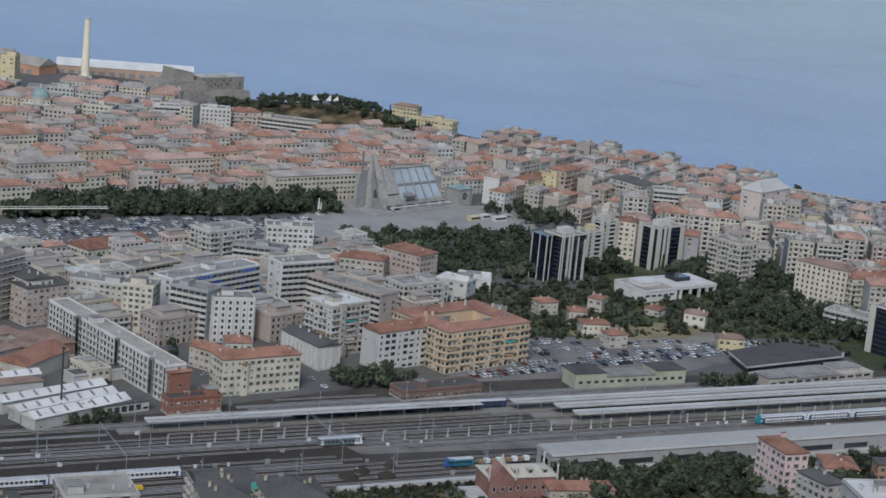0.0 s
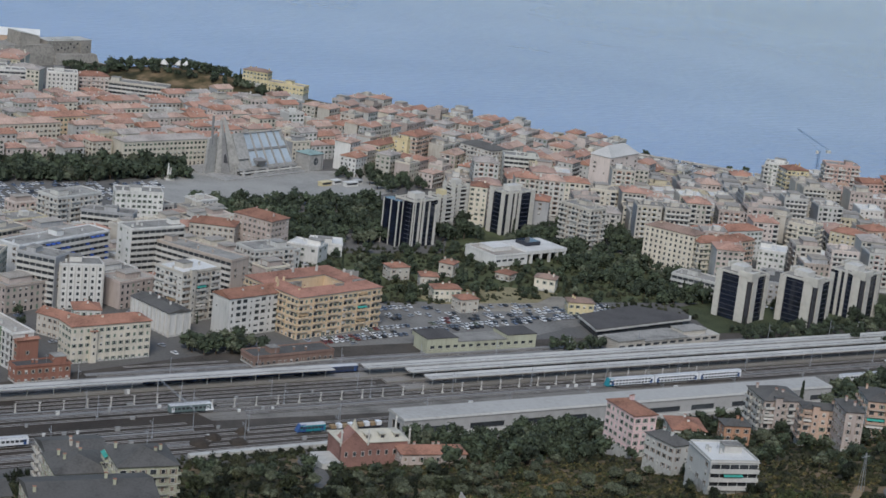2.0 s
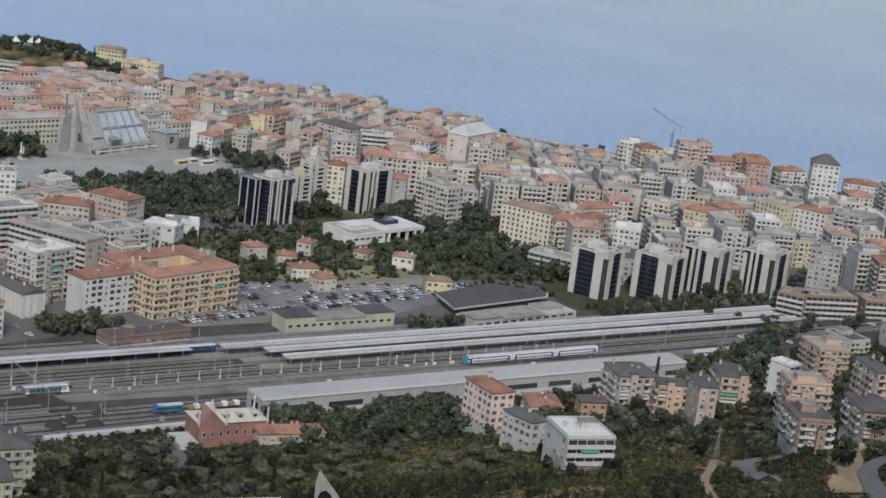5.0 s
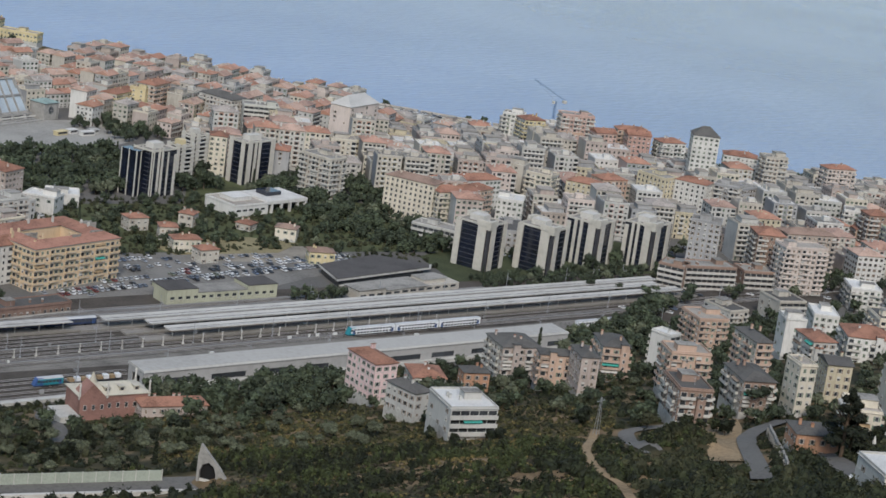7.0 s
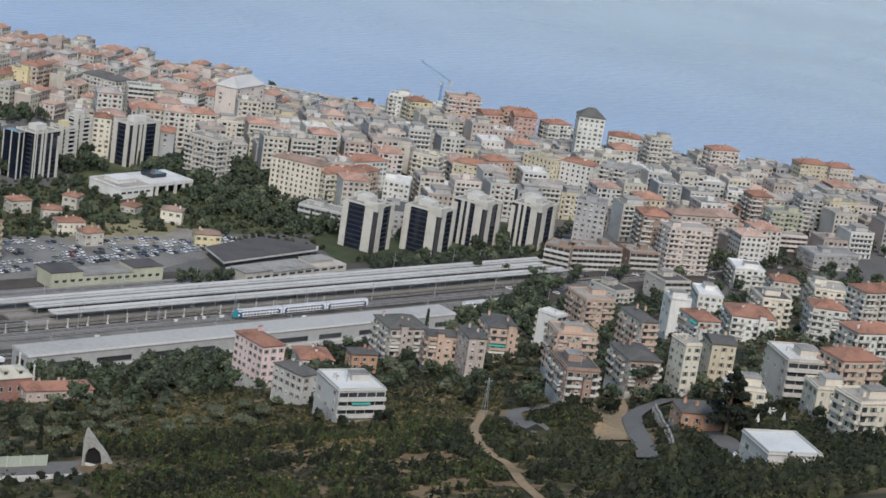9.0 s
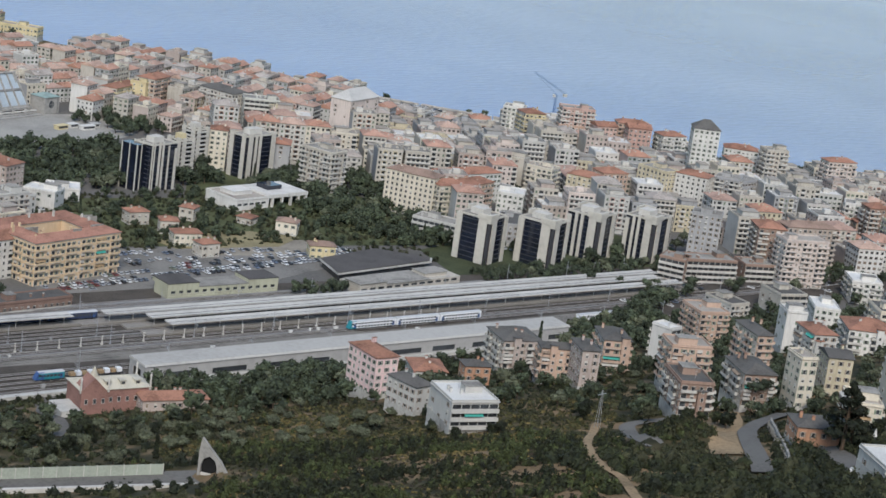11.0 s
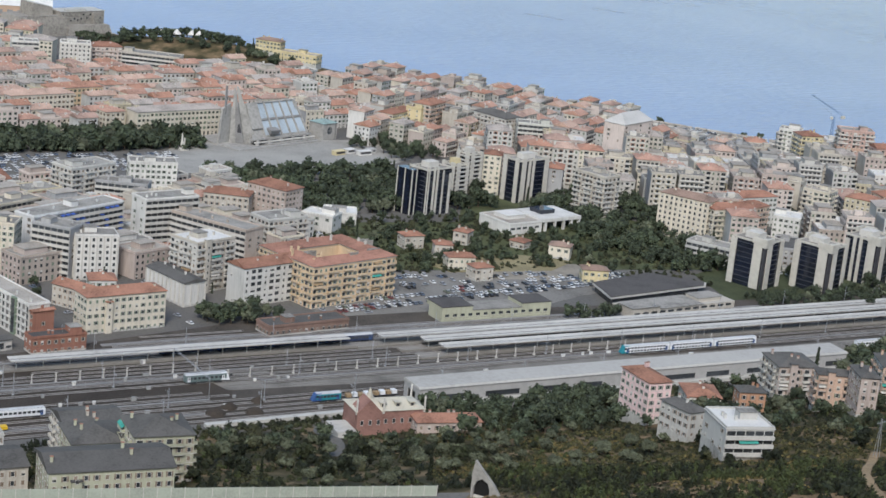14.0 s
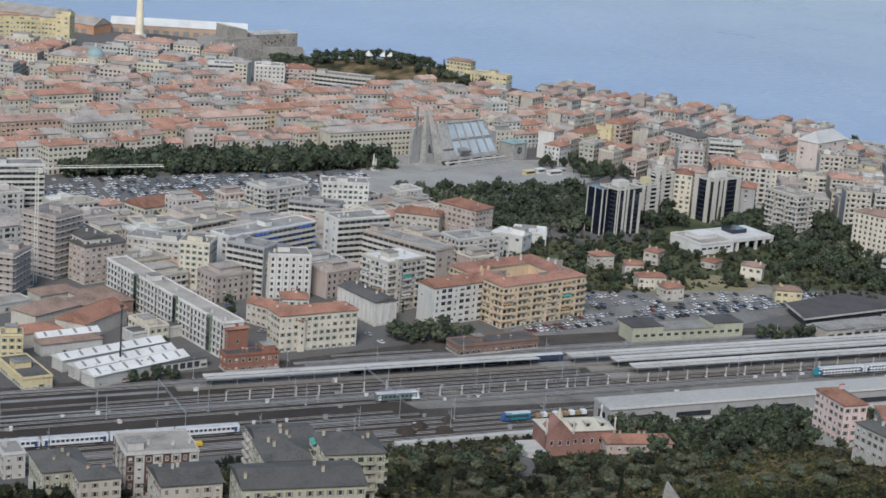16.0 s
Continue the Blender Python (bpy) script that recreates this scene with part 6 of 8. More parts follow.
# two cranes
def crane(x, y, z, tall, jib, rz, material, up, label):
    e = thing("tower_crane", pose(x, y, z, 0, 0, rz), label, "crane")
    m = Mesh()
    for i in (-0.7, 0.7):
        for j in (-0.7, 0.7):
            m.box(i - 0.1, i + 0.1, j - 0.1, j + 0.1, 0, tall)
    for k in range(int(tall / 1.6)):
        m.box(-0.7, 0.7, -0.76, -0.64, 1.6 * k, 1.6 * k + 0.12).box(-0.76, -0.64, -0.7, 0.7, 1.6 * k + 0.8, 1.6 * k + 0.92)
        m.prism([(-0.75, -0.75, 1.6 * k), (-0.6, -0.75, 1.6 * k), (-0.6, -0.65, 1.6 * k), (-0.75, -0.65, 1.6 * k)], [(0.6, -0.75, 1.6 * k + 1.5), (0.75, -0.75, 1.6 * k + 1.5), (0.75, -0.65, 1.6 * k + 1.5), (0.6, -0.65, 1.6 * k + 1.5)])
    part("mast", m, [material], e)
    g = Mesh()
    for o in (-0.6, 0.6):
        g.prism([(-8, o - 0.1, tall), (jib, o - 0.1, tall + up), (jib, o + 0.1, tall + up), (-8, o + 0.1, tall)], [(-8, o - 0.1, tall + 0.25), (jib, o - 0.1, tall + up + 0.25), (jib, o + 0.1, tall + up + 0.25), (-8, o + 0.1, tall + 0.25)])
    g.prism([(-8, -0.1, tall + 1.1), (jib, -0.1, tall + up + 1.0), (jib, 0.1, tall + up + 1.0), (-8, 0.1, tall + 1.1)], [(-8, -0.1, tall + 1.3), (jib, -0.1, tall + up + 1.2), (jib, 0.1, tall + up + 1.2), (-8, 0.1, tall + 1.3)])
    for k in range(int(jib / 2)):
        z = tall + up * 2 * k / jib
        g.prism([(2 * k, -0.6, z), (2 * k + 0.15, -0.6, z), (2 * k + 0.15, -0.45, z), (2 * k, -0.45, z)], [(2 * k + 0.9, -0.1, z + 1.1), (2 * k + 1.05, -0.1, z + 1.1), (2 * k + 1.05, 0.05, z + 1.1), (2 * k + 0.9, 0.05, z + 1.1)])
    part("jib", g, [material], e)
    part("counterweight", Mesh().box(-9, -6, -0.9, 0.9, tall - 1.5, tall + 0.6), [CONC], e)
    part("cab", Mesh().box(0.8, 2.4, -0.9, 0.9, tall - 2.2, tall - 0.3), [FRAME_W], e)


crane(196, 902, 8, 57, 62, -2, mat("crane_white", (0.60, 0.58, 0.52), 0.6, 0.1, 1.0, 0), 0.5, "pale tower crane with a long horizontal jib over the building site")
crane(962, 1080, 8, 30, 20, 165, mat("crane_blue", (0.10, 0.17, 0.30), 0.6, 0.1, 1.0, 0), 15, "dark blue luffing tower crane by the shore")
# tall mast in the goods yard
e = thing("floodlight_mast", pose(203, 763, 8), "tall dark steel floodlight mast in the goods yard", "mast")
part("pole", Mesh().tube(0, 0, -0.3, 29, 0.55, 0.3, 8), [DARKM], e)
part("lamp_ring", Mesh().tube(0, 0, 28.6, 29.4, 0.9, 0.9, 8), [DARKM], e)
# beach: low bathing huts and rows of white shelters
for k in range(46):
    rb = random.Random(k)
    u, v = rb.uniform(0, 1), rb.uniform(0, 1)
    bx, by = 858 + 90 * u + 26 * v, 1215 - 96 * u - 8 * v
    e = thing("beach_hut", pose(bx, by, hill(bx, by), 0, 0, -50), "small white bathing hut on the beach", "hut", "bathing huts")
    part("wall", shared(("hut_wall",), lambda: Mesh().box(-2.2, 2.2, -1.6, 1.6, -1, 2.6), [wall_mat("white")]), None, e)
    part("roof", shared(("hut_roof",), lambda: roof_mesh(4.4, 3.2, 2.6, "gable", None), [ROOF_B]), None, e)

# small things of the goods yard
rng = random.Random(91)
CAB = [mat("cabinet_white", (0.62, 0.61, 0.58), 0.6, 0.1, 1, 0), mat("cabinet_grey", (0.30, 0.30, 0.29), 0.7, 0.1, 1, 0)]
for k in range(70):
    cx, cy = rng.uniform(70, 330) if k < 48 else rng.uniform(330, 560), rng.choice((662.6, 672.8, 683, 688.5, 700.2, 711, 716, 731.5 if k < 20 else 700.2))
    bw, bh = rng.uniform(0.4, 1.1), rng.uniform(0.8, 1.7)
    ob = new("trackside_cabinet", Mesh().box(-bw, bw, -0.4, 0.4, -0.2, bh).box(-bw - 0.1, bw + 0.1, -0.5, 0.5, bh, bh + 0.12).data("trackside_cabinet", [rng.choice(CAB)]))
    ob.matrix_world = pose(cx, cy, 8.2, 0, 0, rng.uniform(-5, 5))
    tagged(ob, "small weathered relay cabinet beside the rails", "cabinet", "trackside cabinets")
for hx, hy, hr in ((296, 667, 5), (304, 672, 4), (312, 665, 4.5), (318, 676, 3)):
    ob = new("gravel_mound", Mesh().tube(0, 0, -0.3, 1.4, hr, hr * 0.62, 9).tube(0.3, 0, 1.4, 2.4, hr * 0.62, 0.5, 9).data("gravel_mound", [BALLAST_D]))
    ob.matrix_world = pose(hx, hy, 8.1, 0, 0, hx)
    tagged(ob, "dark heap of tipped ballast", "heap", "ballast heaps")

# stalls on the square, and the open ground by the beach
for sx, sy, sr, sw, col in ((566, 1108, 20, 9, "yellow"), (576, 1112, 20, 7, "white"), (584, 1106, 12, 10, "white"), (592, 1112, 12, 6, "greyb")):
    e = thing("market_stall", pose(sx, sy, 8.12, 0, 0, sr), f"low {'yellow' if col == 'yellow' else 'pale'} market stall on the square", "stall", "market stalls")
    part("body", Mesh().box(-sw / 2, sw / 2, -2, 2, -0.1, 2.6), [wall_mat(col)], e)
    part("roof", Mesh().box(-sw / 2 - 0.4, sw / 2 + 0.4, -2.5, 2.5, 2.6, 2.85), [wall_mat(col)], e)
    # dark panel on the closed front, painted shade of a counter opening
    part("counter_opening", Mesh().box(-sw / 2 + 0.6, sw / 2 - 0.6, -2.06, -2, 1.0, 2.1), [DARKM], e)
    PLACED.append((sx, sy, sw / 2, 2.5, 0.2))
slab("pavement", [(833, 1112), (886, 1092), (931, 1126), (918, 1154), (888, 1196), (856, 1160)], 7.6, 8.12, PAVE, "grey paved open ground behind the beach", "car park")

# ---- the rest of the town, street by street ----
def free(x, y, r, rows=PLACED):
    for a, b, hw, hd, t in rows:
        if abs(x - a) > hw + hd + r or abs(y - b) > hw + hd + r:
            continue
        c, s = math.cos(t), math.sin(t)
        u, v = c * (x - a) + s * (y - b), -s * (x - a) + c * (y - b)
        if abs(u) < hw + r and abs(v) < hd + r:
            return False
    return True


TOWN = []


class Bulk:
    """Many far things of one kind, joined into one mesh with a slot for each material."""

    def __init__(self):
        self.m, self.mats = Mesh(), []

    def add(self, mesh, mats, x, y, z, turn):
        slots = []
        for k in mats:
            if k not in self.mats:
                self.mats.append(k)
            slots.append(self.mats.index(k))
        n = len(self.m.m)
        into(self.m, mesh, x, y, z, turn)
        self.m.m[n:] = [slots[k] for k in mesh.m]


def town_house(x, y, w, d, rz, floors, wall, roof, rng, fh=3.2):
    TOWN.append((x, y, w, d, rz, floors, wall, roof, rng.randrange(10 ** 6), fh))
    PLACED.append((x, y, w / 2, d / 2, math.radians(rz)))


def build_town_house(x, y, w, d, rz, floors, wall, roof, seed, fh, bulk):
    """A plain town building: wall, roof, chimneys, and its many small windows as one part."""
    rng = random.Random(seed)
    h = floors * fh + 0.5
    text = f"{WORDS[wall]} {STOREYS[floors]} town building with {ROOF_WORDS[roof]}"
    wm = wall_mat(wall)
    if not bulk:
        e = thing("town_building", pose(x, y, 8, 0, 0, rz), text, "building", "buildings of the old town" if y > 1130 else "buildings of the new town")

    def put(name, mesh, mats, kind=""):
        if bulk:
            bulk.add(mesh, mats, x, y, 8, math.radians(rz))
        else:
            part(name, mesh, mats, e, kind=kind)

    side = wall_mat(rng.choice((wall, wall, "greyb", "beige", "grey", "pinkgrey")))
    body = Mesh().box(-w / 2, w / 2, -d / 2, d / 2, -1, h)
    body.m = [0, 0, 0, 1, 0, 1]
    put("wall", body, [wm, side])
    # town roofs swap the near tiles for the haze-paled ones
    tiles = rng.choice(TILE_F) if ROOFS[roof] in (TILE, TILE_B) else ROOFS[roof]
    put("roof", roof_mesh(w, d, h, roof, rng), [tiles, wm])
    if roof.startswith("flat") and w > 12 and rng.random() < 0.55:
        a, b, u = w * rng.uniform(0.2, 0.34), d * rng.uniform(0.22, 0.34), w * rng.uniform(-0.12, 0.12)
        put("penthouse", Mesh().box(u - a, u + a, -b, b, h + 0.1, h + 2.9), [side])
        put("penthouse_roof", Mesh().box(u - a - 0.4, u + a + 0.4, -b - 0.5, b + 0.5, h + 2.9, h + 3.1), [ROOF_B])
    m = Mesh()
    style = rng.choice(("shutters", "shutters", "shutters", "plain")) if y > 1130 else rng.choice(("bands", "bands", "stacks", "stacks", "stacks", "loggias", "balconies", "plain", "shutters"))
    for face, _ in FACES:
        if face == "back":
            continue
        n, (px, py), turn = face_frame(w, d, face)
        c, s = math.cos(turn), math.sin(turn)
        cols = max(1, int(n / 3.1))
        if face != "front" and rng.random() < 0.5:
            continue
        for f in range(floors):
            q, z = Mesh(), f * fh
            if style == "bands" and f and face == "front":
                q.pad(-n * 0.44, n * 0.44, -0.06, 0.02, z + 0.3, z + 2.4, 1).pad(-n * 0.47, n * 0.47, -1.1, 0, z + 0.1, z + 0.3, 0).pad(-n * 0.47, n * 0.47, -1.1, -1.0, z + 0.3, z + 1.2, 0)
                for i in range(cols + 1):
                    u = -n * 0.44 + i * n * 0.88 / cols
                    q.pad(u - 0.45, u + 0.45, -0.1, 0.02, z + 0.3, z + 2.4, 3)
                into(m, q, px, py, 0, turn)
                continue
            for i in range(cols):
                u = -n / 2 + (i + 0.5) * n / cols
                q = Mesh()
                zz = z + (0.9 if f else 0.3)
                if style == "stacks" and face == "front" and i % 2:
                    if f == 0:
                        q.pad(-1.45, 1.45, -0.08, 0.02, 2.6, h - 0.6, 4)
                    else:
                        q.pad(-0.9, 0.9, -0.12, 0.02, z + 0.3, z + 2.5, 1).pad(-1.6, 1.6, -1.0, 0, z + 0.05, z + 1.1, 0)
                elif style in ("loggias", "balconies") and f and i % 3 == 1:
                    q.pad(-1.3, 1.3, -0.06, 0.02, z + 0.3, z + 2.7, 1)
                    if style == "loggias":
                        q.pad(-1.35, 1.35, -0.5, 0, z + 0.1, z + 1.25, 0)
                    else:
                        q.pad(-1.7, 1.7, -1.1, 0, z + 0.1, z + 0.28, 0).pad(-1.7, 1.7, -1.1, -1.0, z + 0.28, z + 1.15, 0)
                else:
                    k = rng.random()
                    q.pad(-0.6, 0.6, -0.05, 0.02, zz, zz + (1.6 if f else 2.3), 2 if k < 0.18 else 1)
                    if k > 0.8:
                        q.pad(-0.6, 0.6, -0.08, 0.02, zz + 0.8, zz + 1.6, 0)
                    if style == "shutters" and f:
                        q.pad(-1.0, 1.0, -0.03, 0.02, zz, zz + 1.6, 2)
                into(m, q, px + c * u, py + s * u, 0, turn)
        q = Mesh().pad(-n / 2, n / 2, -0.12, 0.02, h - 0.45, h - 0.1, 0)
        into(m, q, px, py, 0, turn)
    put("facade_glazing", m, [FRAME_W, GLASS, SHUT_G if rng.random() < 0.6 else SHUT_B, wm, wall_mat(rng.choice(("peach", "brickw", "brown", "ochre", "grey", "rose", "yellowb")))], "stuff")
    m = Mesh()
    for _ in range(rng.randint(3, 7)):
        u, v = rng.uniform(-w / 2 + 1, w / 2 - 1), rng.uniform(-d / 4, d / 4)
        z = h + 0.2 + ((d / 2 - abs(v)) * 0.3 if not roof.startswith("flat") else 0)
        k = rng.uniform(0.3, 0.6)
        m.box(u - k, u + k, v - 0.4, v + 0.4, z - 0.6, z + rng.uniform(0.5, 1.5))
    if roof.startswith("flat"):
        u = rng.uniform(-w / 5, w / 5)
        m.box(u - 2.2, u + 2.2, -2, 2, h, h + 2.6)
    put("rooftop_clutter", m, [CONC_P if rng.random() < 0.5 else wm], "stuff")


def street_grid(x0, x1, y0, y1, rz, bx, by, inside, floors, walls, roofs, seed):
    rng = random.Random(seed)
    c, s = math.cos(math.radians(rz)), math.sin(math.radians(rz))
    span = 1200
    cx, cy = (x0 + x1) / 2, (y0 + y1) / 2
    for j in range(-int(span / by), int(span / by)):
        for i in range(-int(span / bx), int(span / bx)):
            u, v = i * bx + rng.uniform(-1, 1) + 6 * (i // 4), j * by + 5 * (j // 2) + rng.uniform(-1, 1)
            x, y = cx + c * u - s * v, cy + s * u + c * v
            if not (x0 < x < x1 and y0 < y < y1 and inside(x, y)):
                continue
            if 0.77 * x + 0.63 * y > 1412:
                continue
            shore = 0.77 * x + 0.63 * y
            most = 3 if shore > 1215 and abs(y - 1.27 * x) < 60 else (5 if x > 680 else 4) if shore > 1385 else 5 if shore > 1320 else 9
            w, d = bx - rng.uniform(0.1, 1.5), by - rng.uniform(1.0, 3.5)
            if rng.random() < 0.06 or not free(x, y, min(w, d) * 0.42) or not free(x, y, 2, NOTOWN):
                continue
            town_house(x, y, w, d, rz + rng.choice((0, 0, 0, 2, -2)), min(most, rng.choice(floors)), rng.choice(walls), rng.choice(roofs), rng)


OLD = ["cream", "cream", "beige", "yellowb", "pinkw", "cream", "greyb", "white", "pinkw", "beige"]
NEWT = ["cream", "white", "beige", "greyb", "beige", "pinkw", "yellowb", "pinkgrey", "greyb", "grey", "beige", "brownw", "dark", "pinkgrey"]
# rows that face the park
for x, y, w, rz, fl, wl in ((398, 1226, 48, 12, 5, "cream"), (476, 1174, 66, 10, 5, "cream"), (348, 1206, 26, 12, 5, "white"), (295, 1288, 40, 14, 6, "cream"), (263, 1141, 26, 14, 5, "cream"),
                            (430, 1250, 40, 12, 5, "ochre"), (305, 1212, 50, 12, 5, "beige"), (255, 1215, 44, 12, 5, "peach")):
    town_house(x, y, w, 14, rz, fl, wl, "hip", random.Random(int(x)), 3.4)
street_grid(180, 640, 1152, 1420, 11, 15.5, 13.5, lambda x, y: y > 1158 + 0.1 * (x - 300) and y < 1400 - 0.12 * max(0, x - 380), (3, 4, 4, 5), OLD, ("hip", "gable", "gable", "gable", "hipb", "flatb"), 3)
street_grid(600, 900, 1090, 1460, 33, 15, 14, lambda x, y: 0.77 * x + 0.63 * y > 1178, (3, 4, 4, 5, 6), OLD + NEWT, ("hip", "gable", "gable", "flatb", "flat", "hipb"), 5)
street_grid(640, 860, 930, 1120, -26, 17, 18, lambda x, y: 0.77 * x + 0.63 * y <= 1178 + 40 and y > 960 + 0.2 * (x - 640), (4, 5, 6, 7, 8), NEWT, ("hip", "flat", "flatb", "flatb", "flat", "hipb"), 7)
street_grid(700, 1010, 800, 1090, -26, 17, 19, lambda x, y: y > 850 - 0.25 * (x - 700), (4, 5, 6, 7, 8), NEWT, ("hip", "flat", "flatb", "flat", "flatb", "flatw", "hipb"), 9)
street_grid(850, 1190, 680, 920, -24, 18, 20, lambda x, y: y > 705, (3, 4, 5, 6, 7), NEWT, ("hip", "flat", "flatb", "hipb", "flat", "flatb"), 11)
street_grid(60, 240, 930, 1150, 14, 24, 20, lambda x, y: x < 205, (4, 5, 5), NEWT, ("flat", "hip", "flatb"), 13)
street_grid(220, 480, 1420, 1560, -30, 24, 18, lambda x, y: True, (3, 4, 5), OLD, ("flatb", "flat", "hipb", "hip"), 15)
street_grid(230, 350, 860, 1010, 18, 24, 18, lambda x, y: True, (3, 4, 4), NEWT, ("flat", "flatb", "flat"), 17)
street_grid(225, 400, 795, 1035, 16, 17, 14, lambda x, y: y > 800 + 0.2 * (400 - x) and not (x < 330 and y < 880), (2, 3, 3, 4, 4), ["greyb", "beige", "cream", "white", "pinkw", "greenw"], ("flat", "flatb", "flatb", "flatg", "hip", "flatw"), 19)
street_grid(395, 452, 852, 1040, 16, 16, 14, lambda x, y: True, (2, 3, 3, 4), ["greyb", "beige", "cream", "white", "pinkw"], ("flat", "flatb", "flatb", "flatg", "hip"), 21)

TOWN.sort(key=lambda r: r[0] ** 2 + r[1] ** 2)
for row in TOWN[:125]:
    build_town_house(*row, None)
bulk = Bulk()
for row in TOWN[125:]:
    build_town_house(*row, bulk)
tagged(new("old_town_houses", bulk.m.data("old_town_houses", bulk.mats)), "close-packed pale town houses with weathered red tiled roofs, haze in their colour", "houses", kind="stuff")

FRONT += [(330, 598, 9), (342, 594, 9), (354, 588, 9), (366, 590, 9)]
PLACED += [(343, 614, 18, 10, 0), (363, 600, 14, 6, -0.2)]
# ---- trees ----
def leaf_mesh(name, blobs, leaves, size, seed, material, rows=5, cols=7):
    """A crown: uneven clumps, each a lumpy core covered with small leaf sprays."""
    rng = np.random.default_rng(seed)
    V, F = [], []
    for bx, by, bz, rx, rz_ in blobs:
        n0 = len(V)
        for i in range(rows + 1):
            a = math.pi * i / rows
            for j in range(cols):
                b = 2 * math.pi * j / cols
                k = 0.82 * rng.uniform(0.7, 1.1)
                V.append((bx + k * rx * math.sin(a) * math.cos(b), by + k * rx * math.sin(a) * math.sin(b), bz + k * rz_ * math.cos(a)))
        for i in range(rows):
            for j in range(cols):
                F.append((n0 + i * cols + j, n0 + i * cols + (j + 1) % cols, n0 + (i + 1) * cols + (j + 1) % cols, n0 + (i + 1) * cols + j))
        for _ in range(leaves):
            p = rng.normal(size=3)
            p /= np.linalg.norm(p)
            r = rng.uniform(0.78, 1.12)
            c = np.array((bx + p[0] * rx * r, by + p[1] * rx * r, bz + p[2] * rz_ * r))
            a = rng.normal(size=3)
            a = np.cross(a, p + 0.6 * rng.normal(size=3))
            a /= np.linalg.norm(a) + 1e-6
            b = np.cross(a, rng.normal(size=3))
            b /= np.linalg.norm(b) + 1e-6
            s = size * rng.uniform(0.6, 1.3)
            n0 = len(V)
            V += [tuple(c - a * s), tuple(c + b * s * 0.6), tuple(c + a * s), tuple(c - b * s * 0.6)]
            F.append((n0, n0 + 1, n0 + 2, n0 + 3))
    me = bpy.data.meshes.new(name)
    me.from_pydata(V, [], F)
    me.materials.append(material)
    return me


def trunk_mesh(h, r, limbs, seed):
    rng = random.Random(seed)
    m = Mesh().tube(0, 0, -0.8, h * 0.5, r, r * 0.7, 7).tube(0, 0, h * 0.5, h * 0.85, r * 0.7, r * 0.3, 6)
    for k in range(limbs):
        a, z = 2 * math.pi * k / limbs + rng.random(), h * rng.uniform(0.35, 0.6)
        q = h * rng.uniform(0.2, 0.32)
        x, y = math.cos(a), math.sin(a)
        t = r * 0.4
        m.prism([(-t, -t, z), (t, -t, z), (t, t, z), (-t, t, z)], [(x * q - t / 3, y * q - t / 3, z + q), (x * q + t / 3, y * q - t / 3, z + q), (x * q + t / 3, y * q + t / 3, z + q), (x * q - t / 3, y * q + t / 3, z + q)])
    return m.data("trunk", [BARK])


KINDS, FAR = {}, {}
for v in range(9):
    rng = random.Random(40 + v)
    blobs = [(0, 0, 6.5, 2.6, 2.4)]
    for k in range(7):
        a, q = rng.uniform(0, 6.28), rng.uniform(1.2, 2.6)
        blobs.append((q * math.cos(a), q * math.sin(a), rng.uniform(4.2, 8.0), rng.uniform(1.3, 2.1), rng.uniform(1.1, 1.8)))
    KINDS["broad", v] = (trunk_mesh(7, 0.28, 4, v), leaf_mesh("crown", blobs, 60, 0.5, v, LEAF[2 if v == 7 else v % 2]))
    FAR["broad", v] = (trunk_mesh(7, 0.28, 2, v), leaf_mesh("crown", blobs, 20, 0.7, v, LEAF[2 if v == 7 else v % 2], 3, 6))
for v in range(2):
    rng = random.Random(70 + v)
    blobs = [(rng.uniform(-3, 3), rng.uniform(-3, 3), 8.6 + rng.uniform(-0.5, 0.6), rng.uniform(1.8, 2.6), rng.uniform(0.8, 1.1)) for _ in range(8)]
    KINDS["pine", v] = (trunk_mesh(9, 0.3, 5, v + 9), leaf_mesh("crown", blobs, 80, 0.5, v + 20, LEAF[0]))
rng = random.Random(90)
KINDS["olive", 0] = (trunk_mesh(4, 0.3, 4, 2), leaf_mesh("crown", [(1.7 * math.cos(2.4 * k), 1.7 * math.sin(2.4 * k), rng.uniform(3.0, 4.6), rng.uniform(1.3, 1.8), rng.uniform(1.0, 1.4)) for k in range(7)], 80, 0.32, 35, LEAF_HAZY[2]))
KINDS["cypress", 0] = (trunk_mesh(6, 0.2, 0, 3), leaf_mesh("crown", [(0, 0, 1.2 + 1.3 * k, 1.15 - 0.11 * k, 1.1) for k in range(9)], 60, 0.4, 31, LEAF[0]))
KINDS["cedar", 0] = (trunk_mesh(15, 0.5, 6, 5), leaf_mesh("crown", [(4.2 * (1 - k / 14) * math.cos(2.4 * k), 4.2 * (1 - k / 14) * math.sin(2.4 * k), 4 + 0.85 * k, 2.6 * (1 - k / 18), 0.7) for k in range(14)], 90, 0.45, 33, LEAF[0]))
TREE_LABEL = {"olive": "rounded grey-green olive tree on the slope", "broad": "leafy broad-crowned tree with dark green foliage", "pine": "umbrella pine with a flat dark crown", "cypress": "slim dark green cypress", "cedar": "tall cedar with layered dark boughs"}
TREES = []


def tree(x, y, s, kind="broad", group="", sink=0.0):
    TREES.append((x, y, s, kind, group, sink))


